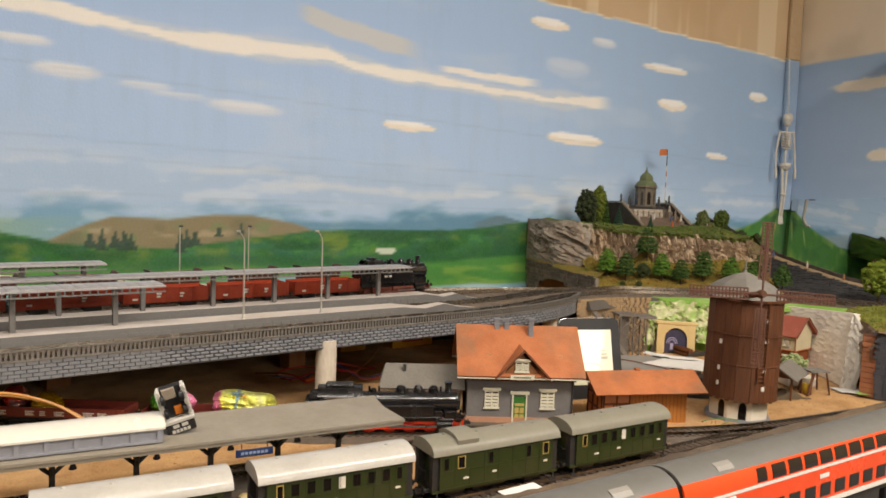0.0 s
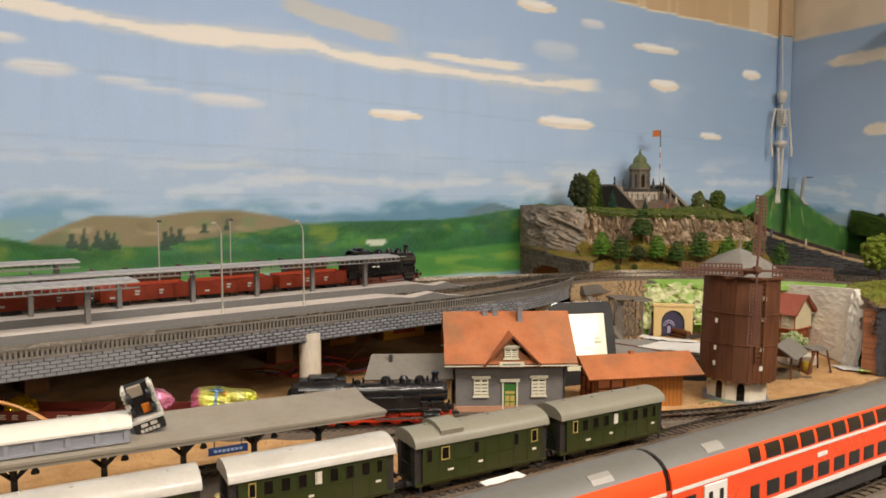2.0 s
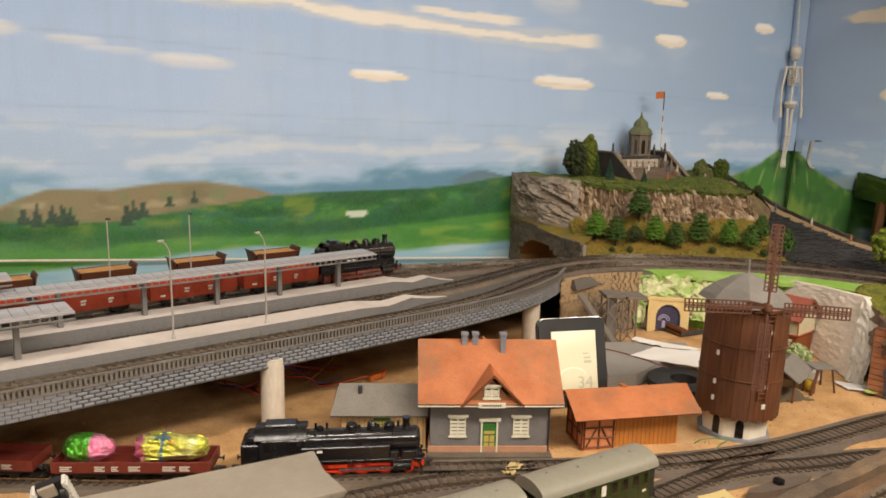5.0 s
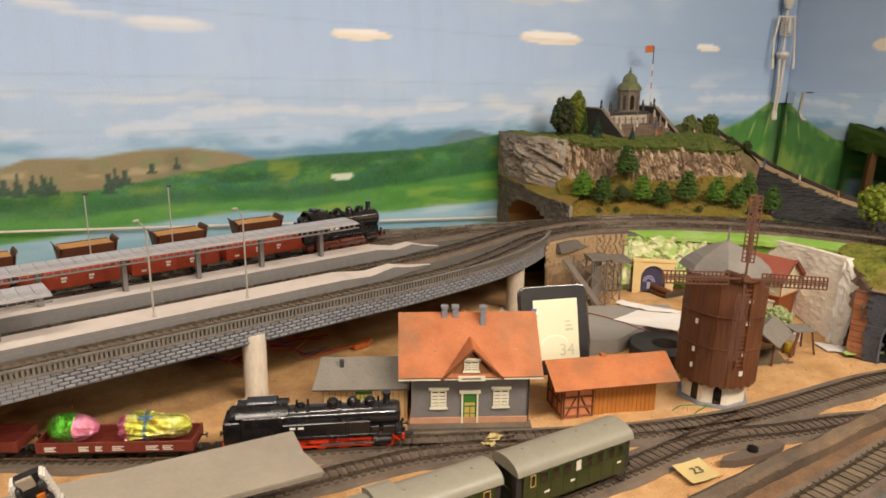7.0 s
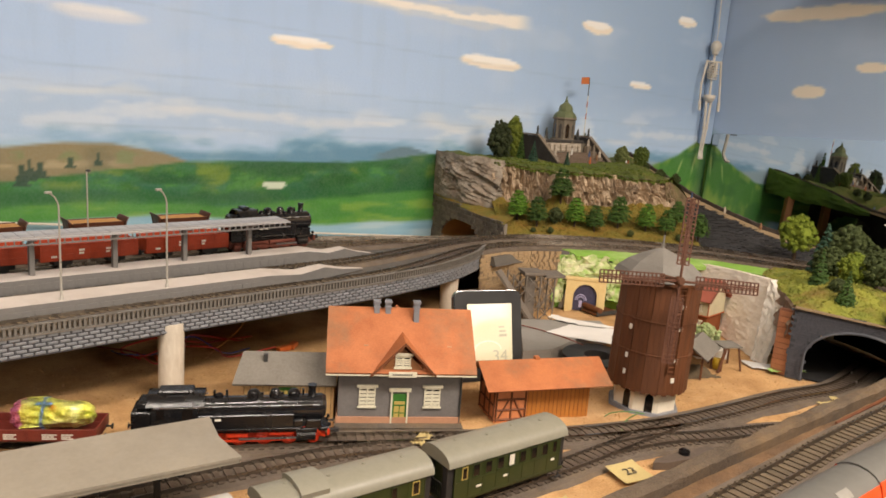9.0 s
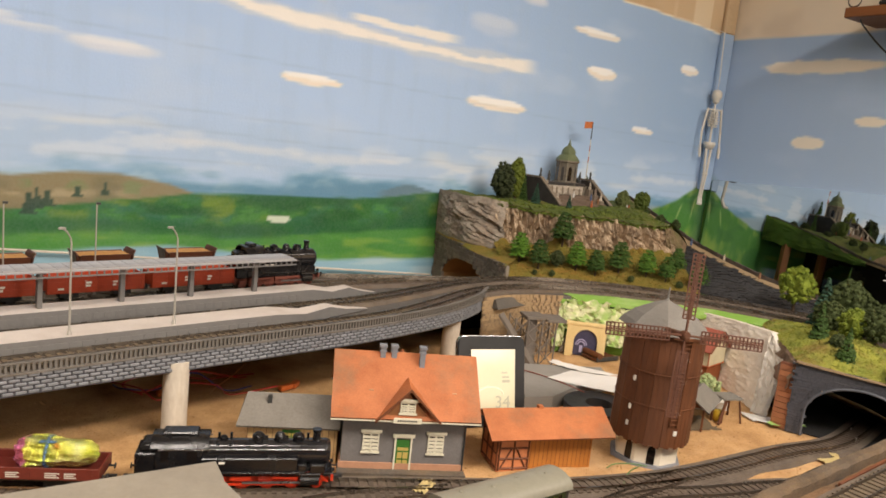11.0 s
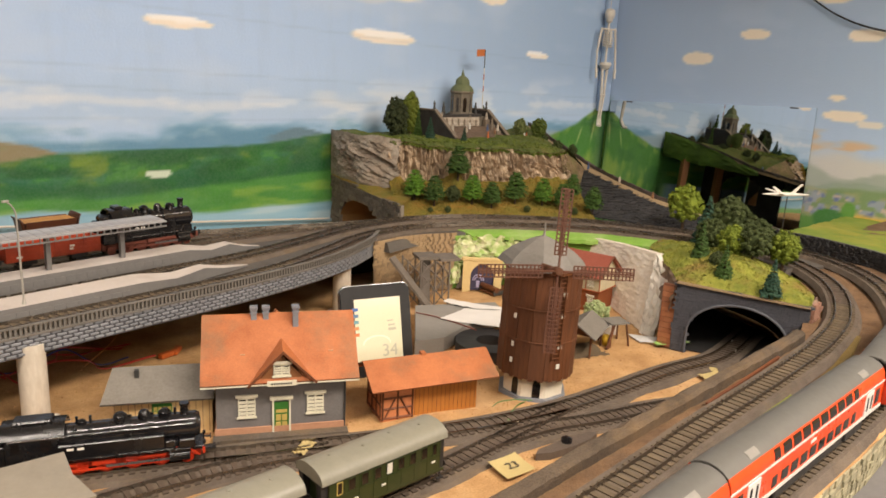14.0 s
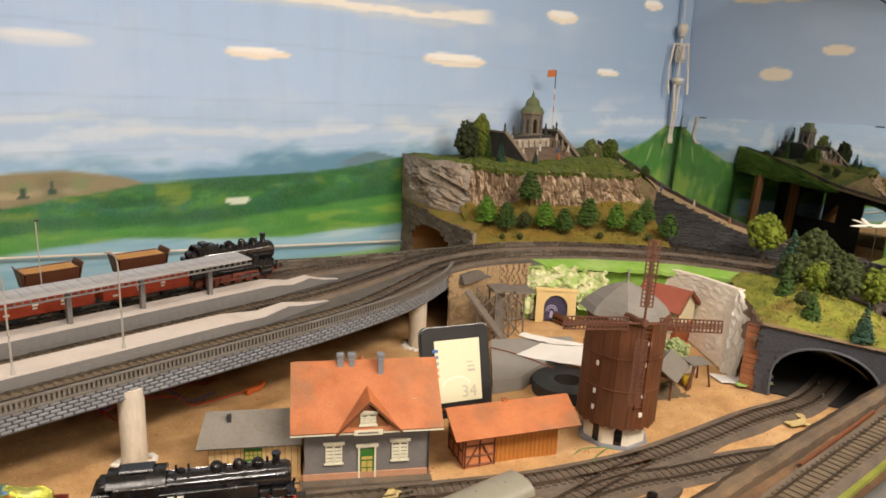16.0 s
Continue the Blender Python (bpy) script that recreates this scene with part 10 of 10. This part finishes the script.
green_pink = foil("green_pink_foil", "5cb838", "38902a", "c8e08c", 60)
pink_foil = foil("pink_foil", "ee8cb0", "cc6690", "f6ccd8")
gold_foil = foil("gold_green_foil", "e2e468", "9aa82c", "f4f2c8")
yellow_foil = foil("yellow_foil", "f0c018", "e0a408", "f6dc60", 30)
red_foil = foil("red_white_foil", "b0241c", "8a1812", "e8e0d8", 90)
amber_foil = foil("amber_foil", "d08a28", "b06a18", "f0d070", 60)


def sweet(k, x, y, z=0.0138, turn=0.0):
    return on_track(T1, s0 - k * pitch) @ pose(x, y, z, 0, 0, turn)


def egg_profile(L, R, flat=0.0):
    out = []
    for i in range(19):
        a = math.pi * i / 18
        t = -math.cos(a)
        out.append((max(0.0004, R * math.sin(a) ** 0.9 * (1 - 0.16 * t)), L / 2 * t))
    return out


def egg(m, L, R, material, label, half=False, two=None):
    """A foil egg lying on its side, crinkled; a half egg rests on its cut face."""
    bm = B()
    lathe(bm, (0, 0, 0), egg_profile(L, R), 26, axis="X")
    rng = random.Random(int(L * 9e4))
    for v in bm.verts:
        if half and v.co.z < 0:
            v.co.z *= 0.05
        v.co += v.co.normalized() * (0.0014 * fbm(v.co.x * 240, v.co.y * 240, v.co.z * 240) + rng.uniform(-0.0006, 0.0006))
        v.co.z += (0.0006 if half else R * 0.97)
    bmesh.ops.recalc_face_normals(bm, faces=bm.faces)
    mats_ = [material] if two is None else [material, two]
    if two is not None:
        for f in bm.faces:
            f.material_index = 1 if f.calc_center_median().x > L * 0.06 else 0
    return solid("foil_egg", bm, mats_ if two is not None else material, label, "sweet", "foil sweets", m=m, soft=False)


egg(sweet(0, -0.041, 0), 0.044, 0.0132, green_pink, "chocolate egg in green and pink foil on a wagon", two=pink_foil)
rngf = random.Random(77)
bm = B()
lathe(bm, (0, 0, 0), [(0.001, -0.03), (0.0105, -0.029), (0.0135, -0.022), (0.0128, -0.008), (0.0108, 0.004), (0.0098, 0.010), (0.0108, 0.016), (0.0098, 0.023), (0.0065, 0.0285), (0.001, 0.031)], 24, axis="X")
for v in bm.verts:
    v.co += v.co.normalized() * (0.0028 * fbm(v.co.x * 280, v.co.y * 280, v.co.z * 280) + rngf.uniform(-0.0009, 0.0009))
    v.co.z += 0.0128
bmesh.ops.recalc_face_normals(bm, faces=bm.faces)
for f in bm.faces:
    x = f.calc_center_median().x
    f.material_index = 1 if x < -0.0205 else 0
fig = thing("foil_figure", sweet(0, 0.031, 0), "foil-wrapped gold chocolate figure with a blue ribbon", "sweet", "foil sweets")
part("wrapped_body", bm, [gold_foil, pink_foil], fig, soft=False)
bm = B()
pts = [(0.0005 * math.sin(i), 0.0131 * math.cos(2 * math.pi * i / 20), 0.0128 + 0.0131 * math.sin(2 * math.pi * i / 20)) for i in range(21)]
for a, b in zip(pts, pts[1:]):
    cyl(bm, (a[0] - 0.006, a[1], a[2]), (b[0] - 0.006, b[1], b[2]), 0.0013, n=5)
for s in (-1, 1):
    lathe(bm, (-0.006 + s * 0.004, -0.006, 0.0245), [(0.0005, -0.0012), (0.0032, 0), (0.0005, 0.0012)], 8)
part("ribbon", bm, foil("blue_foil", "6fa3d6", "4a80ba"), fig)
bm = B()
lathe(bm, (0.0015, -0.009, 0.022), [(0.0004, -0.003), (0.003, 0), (0.0004, 0.003)], 8)
part("bow_knot", bm, amber_foil, fig)
egg(sweet(1, -0.05, 0.001), 0.024, 0.0118, red_foil, "round chocolate ball in red and white foil")
egg(sweet(1, -0.0175, 0), 0.031, 0.0165, yellow_foil, "half chocolate egg in yellow foil on a wagon", half=True)
egg(sweet(2, -0.046, 0), 0.036, 0.0165, yellow_foil, "half chocolate egg in yellow foil on a wagon", half=True)
egg(sweet(2, 0.025, 0), 0.036, 0.0165, yellow_foil, "half chocolate egg in yellow foil on a wagon", half=True)
egg(sweet(3, -0.046, 0), 0.026, 0.012, foil("orange_foil", "c8481c", "a03010", "58a030", 70), "small chocolate egg in orange and green foil")
egg(sweet(3, -0.008, 0), 0.05, 0.013, amber_foil, "long chocolate egg in golden foil on a wagon", two=gold_foil)
egg(sweet(3, 0.033, 0), 0.024, 0.0118, red_foil, "round chocolate ball in red and white foil")

# white jointed figure hung in the corner
bone = mat("white_plastic_figure", "d3cdc1", "b5aea2", rough=0.5, grain=300, patch=60, bump=0.15)
bm = B()
lathe(bm, (0, 0, 0.262), [(0.004, 0), (0.0085, 0.004), (0.009, 0.01), (0.012, 0.014), (0.0138, 0.022), (0.012, 0.03), (0.007, 0.0345), (0.001, 0.036)], 14)
cyl(bm, (0, 0, 0.15), (0, 0.001, 0.265), 0.0028, n=8)
for k in range(6):
    r = 0.0155 - 0.0012 * abs(k - 2)
    z = 0.205 + 0.0068 * k
    ring = [(r * math.cos(2 * math.pi * i / 16), r * 0.62 * math.sin(2 * math.pi * i / 16), z + 0.003 * math.sin(2 * math.pi * i / 16)) for i in range(17)]
    for a, b in zip(ring, ring[1:]):
        cyl(bm, a, b, 0.0016, n=5)
box(bm, -0.003, 0.003, -0.0125, -0.0095, 0.21, 0.243, bevel=0.001)
cyl(bm, (-0.022, 0, 0.246), (0.022, 0, 0.246), 0.0024, n=7)
lathe(bm, (0, 0, 0.143), [(0.004, 0), (0.012, 0.005), (0.016, 0.013), (0.0145, 0.02), (0.006, 0.018), (0.004, 0.014)], 14)
for s in (-1, 1):
    sx = 0.7 * s
    joints = [(s * 0.022, 0, 0.246), (s * 0.03, 0.001, 0.19), (s * 0.031, -0.003, 0.145), (s * 0.03, -0.005, 0.122)]
    for i, (a, b) in enumerate(zip(joints, joints[1:])):
        cyl(bm, a, b, (0.0032, 0.0028, 0.0042)[i], (0.0026, 0.0024, 0.003)[i], 7)
    for c in joints[:3]:
        ball(bm, c, 0.0042, random.Random(3), 1.0)
    joints = [(s * 0.0075, 0, 0.146), (s * 0.004 - 0.001, -0.002, 0.078), (s * 0.0035 - 0.003, 0.001, 0.018), (s * 0.0035 - 0.008, -0.006, 0.002)]
    for i, (a, b) in enumerate(zip(joints, joints[1:])):
        cyl(bm, a, b, (0.0036, 0.003, 0.003)[i], (0.003, 0.0025, 0.004)[i], 8)
    ball(bm, joints[1], 0.0052, random.Random(4), 1.0)
    cyl(bm, joints[3], (joints[3][0] - 0.006, -0.014, 0.0), 0.0046, 0.003, 7)
cyl(bm, (0, 0, 0.297), (0, 0, 0.33), 0.0008, n=5)
solid("hanging_figure", bm, bone, "white jointed plastic skeleton toy hanging in the corner", "doll", m=pose(1.944, 1.434, 0.213, 0, 0, -12))
bm = B()
cyl(bm, (1.947, 1.436, 0.535), (1.944, 1.44, 0.655), 0.0012, n=6)
cyl(bm, (1.944, 1.44, 0.655), (1.944, 1.455, 0.66), 0.001, n=6)
solid("hanging_rod", bm, white_print, "thin white rod holding the hanging toy", "rod")
corner_blue = mat("sky_blue_distemper", "9db4cf", "8aa3c0", rough=0.8, grain=180, patch=12, bump=0.2)
bm = B()
box(bm, 1.952, 1.997, 1.448, 1.459, 0.657, CEIL, bevel=0.002)
solid("corner_strip", bm, plain_wall, "tan painted strip running up the corner", "trim", kind="structure")
bm = B()
box(bm, 1.952, 1.997, 1.448, 1.459, 0.25, 0.6565, bevel=0.002)
solid("corner_strip", bm, corner_blue, "sky blue painted strip running down the corner", "trim", kind="structure")

# toy aeroplane on a stick before the mirror
pl = thing("toy_aeroplane", pose(1.5, 0.705, 0.174, 0, 0, 150), "small white toy aeroplane with swept wings on a thin stick", "aeroplane")
bm = B()
lathe(bm, (0, 0, 0), [(0.0004, -0.043), (0.0016, -0.034), (0.0029, -0.016), (0.0032, 0.004), (0.0024, 0.02), (0.0013, 0.03), (0.0004, 0.037)], 12, axis="X")
bmesh.ops.recalc_face_normals(bm, faces=bm.faces)
part("fuselage", bm, white_print, pl)
for s in (-1, 1):
    bm = B()
    slab(bm, (0.011, s * 0.002, 0.001), (0.0215, s * 0.02, 0.005), (0.0165, s * 0.02, 0.005), (0.001, s * 0.002, 0.001), 0.001)
    part("wing", bm, white_print, pl, soft=False)
bm = B()
slab(bm, (0.011, 0.0005, 0.002), (0.0225, 0.0005, 0.0115), (0.0185, 0.0005, 0.0125), (0.003, 0.0005, 0.002), 0.001)
part("front_fin", bm, white_print, pl, soft=False)
bm = B()
slab(bm, (-0.009, 0.0005, 0.002), (-0.026, 0.0005, 0.0165), (-0.0295, 0.0005, 0.0165), (-0.017, 0.0005, 0.002), 0.001)
part("fin", bm, white_print, pl, soft=False)
bm = B()
cyl(bm, (-0.006, 0, -0.002), (-0.006, 0, -0.174 + 0.088), 0.0007, n=5)
part("stick", bm, dark_frame, pl)
bm = B()
lathe(bm, (0.01, 0, 0.003), [(0.0005, -0.002), (0.002, 0), (0.0005, 0.0015)], 8)
part("canopy", bm, mat("orange_canopy", "c8562a", "a8421c"), pl)

# shelf on the side wall and its cable
bm = B()
box(bm, 1.862, 1.999, 0.2, 1.088, 0.652, 0.673, bevel=0.002)
solid("wall_shelf", bm, mat("brown_shelf_board", "8a5328", "6d3d1a", rough=0.5, grain=120, patch=14, stretch=(1, 0.12, 1), bump=0.1), "brown wooden shelf board on the side wall", "shelf")
cable([(1.888, 1.066, 0.653), (1.892, 1.06, 0.64), (1.93, 1.035, 0.6), (1.97, 0.997, 0.559), (1.99, 0.96, 0.532), (1.992, 0.89, 0.487), (1.992, 0.81, 0.457), (1.992, 0.7, 0.44)], 0.0022, black_wire, "black cable sagging from the shelf along the wall")

box_dark = B()
box(box_dark, -0.03, 0.03, -0.045, 0.045, 0, 0.012, bevel=0.004)
solid("pouch", box_dark, mat("black_pouch_cloth", "1e1a18", "121010", rough=0.8, bump=0.4), "flat black pouch lying on the wall shelf", "pouch", m=pose(1.905, 0.985, 0.673, 0, 0, 10))
bm = B()
box(bm, -0.022, 0.022, -0.03, 0.03, 0, 0.085, bevel=0.003)
solid("wooden_box", bm, mat("red_brown_box", "6b3a20", "4c2714", rough=0.5, grain=120, patch=20, bump=0.1), "red-brown wooden box standing on the wall shelf", "box", m=pose(1.96, 0.965, 0.673, 0, 0, 3))
cable([(1.872, 1.075 + 0.014 * math.cos(a), 0.689 + 0.0145 * math.sin(a)) for a in np.linspace(0.0, 6.1, 14)], 0.002, black_wire, "loop of black cable at the shelf's end")

# notes, scraps and strips on the layout
note_yellow = mat("yellow_note_paper", "b9a671", "a5915c", rough=0.8, amount=0.4, bump=0.1)
bm = B()
sheet(bm, lambda u, v: (-0.019 + 0.038 * u, -0.0165 + 0.033 * v, 0.0006 + 0.003 * (u - 0.4) ** 2 + 0.0025 * v * v), 14, 10)
r = bmesh.ops.extrude_face_region(bm, geom=list(bm.faces))
for v in [e for e in r["geom"] if isinstance(e, bmesh.types.BMVert)]:
    v.co.z += 0.0003
bmesh.ops.recalc_face_normals(bm, faces=bm.faces)
nt_ = thing("sticky_note", pose(0.792, 0.571, 0.0025, 0, 0, -4) @ Matrix.Diagonal((0.82, 0.82, 1, 1)), "yellow sticky note with a handwritten number", "note")
part("sheet", bm, note_yellow, nt_)
ink = mat("grey_ink", "5c5648", "4b463a", rough=0.8, bump=0)
written("printed_number", "23", 0.0155, ink, nt_, pose(0.001, -0.005, 0.0024, 3, 0, -4), "handwritten grey number")
for x, y, z, a, w in ((0.66, 0.70, 0.003, 30, 0.012), (1.131, 0.584, 0.002, -20, 0.013), (1.15, 0.59, 0.002, 50, 0.008), (0.352, 0.652, 0.002, 10, 0.014), (0.70, 0.555, 0.006, 12, 0.01)):
    bm = B()
    sheet(bm, lambda u, v: (w * (u - 0.5) * 2, w * (v - 0.5), 0.0005 + 0.004 * abs(fbm(u * 3, v * 3, x * 9))), 8, 6)
    r = bmesh.ops.extrude_face_region(bm, geom=list(bm.faces))
    for v in [e for e in r["geom"] if isinstance(e, bmesh.types.BMVert)]:
        v.co.z += 0.0003
    bmesh.ops.recalc_face_normals(bm, faces=bm.faces)
    solid("paper_scrap", bm, note_yellow, "crumpled yellow scrap of paper on the cork", "paper", "paper scraps", m=pose(x, y, z, 0, 0, a))
tm = thing("turnout_motor", pose(0.861, 0.569, 0.0, 0, 0, -4), "long dark grey turnout motor housing beside the track", "turnout motor")
bm = B()
prism(bm, [(-0.04, -0.002), (-0.028, -0.0075), (0.0, -0.0095), (0.026, -0.0075), (0.04, -0.001), (0.032, 0.0035), (0.0, 0.005), (-0.032, 0.003)], 0.0005, 0.0075, plane="xy")
part("housing", bm, mat("brown_grey_housing", "5d5147", "463c34", rough=0.7, grain=400, patch=50, bump=0.2), tm)
bm = B()
lathe(bm, (0.0, 0.0, 0.0075), [(0.0052, 0), (0.005, 0.0035), (0.0036, 0.0045), (0.0005, 0.0046)], 14)
part("knob", bm, black_paint, tm)
for x0, y0, x1, y1, z in ((0.471, 0.473, 0.502, 0.477, 0.053),):
    bm = B()
    L = math.hypot(x1 - x0, y1 - y0)
    box(bm, 0, L, -0.005, 0.005, 0, 0.0006)
    solid("paper_strip", bm, white_paper, "white paper strip lying on the embankment", "paper", m=pose(x0, y0, z + 0.0005, 0, 0, math.degrees(math.atan2(y1 - y0, x1 - x0))))

# grass mat and wooden strips on the embankment
strip_grass = mat("yellow_green_grass_mat", "93983e", "747c2c", rough=0.95, grain=900, patch=40, amount=0.9, bump=0.9, depth=0.002)
def bank_strip(name, pts, half, material, label, category, lift=0.0, thick=0.003):
    bm = B()
    line = spline([(x, y, rise(x) - 0.0055 + lift) for x, y in pts], 0.01)
    sweep(bm, [tuple(p) for p in line], [(half, 0.0), (half * 0.9, thick), (-half * 0.9, thick), (-half, 0.0)])
    return solid(name, bm, material, label, category)
bank_strip("grass_strip", [(0.70, 0.4205), (0.85, 0.4355), (1.03, 0.449)], 0.0055, strip_grass, "yellow-green grass mat strip between the tracks", "grass mat")
bank_strip("wood_strip", [(0.95, 0.4855), (1.03, 0.492), (1.105, 0.498)], 0.0014, brown_timber, "thin brown wooden strip beside the kerb", "strip", 0.001)
bank_strip("wood_strip", [(0.87, 0.470), (0.95, 0.4775)], 0.0012, brown_timber, "thin brown wooden strip beside the kerb", "strip", 0.001)
bank_strip("grass_strip", [(1.06, 0.44), (1.15, 0.452), (1.23, 0.472)], 0.005, mat("dry_ochre_turf", "8a7440", "6b582c", rough=0.95, grain=900, patch=40, amount=0.9, bump=0.9, depth=0.002), "dry ochre turf between the tracks", "grass mat")
bm = B()
sheet(bm, lambda u, v: (1.155 + 0.05 * u + 0.012 * v, 0.70 - 0.035 * u + 0.03 * v * (1 - u), 0.0016 + 0.002 * abs(fbm(u * 5, v * 4, 2.0))), 14, 8)
solid("paper_strip", bm, white_paper, "crumpled white paper before the tunnel portal", "paper")
bm = B()
sheet(bm, lambda u, v: (1.16 + 0.045 * u + 0.006 * v, 0.678 - 0.02 * u + 0.01 * v, 0.0036 + 0.002 * abs(fbm(u * 5, v * 4, 3.0))), 14, 6)
solid("grass_strip", bm, bright_grass, "bright green grass mat before the tunnel portal", "grass mat")
# pale rail along the painted wall
bm = B()
cyl(bm, (0.1, 1.449, 0.1), (1.128, 1.449, 0.031), 0.0019, n=6)
solid("wall_rail", bm, plaster_white, "thin pale rail along the painted wall", "rail")
bm = B()
box(bm, -0.35, 0.46, 0.655, 0.694, 0.0, 0.0035, bevel=0.0005)
solid("grey_strip", bm, kerb_mat, "grey painted strip of ground under the awning", "ground", kind="structure")
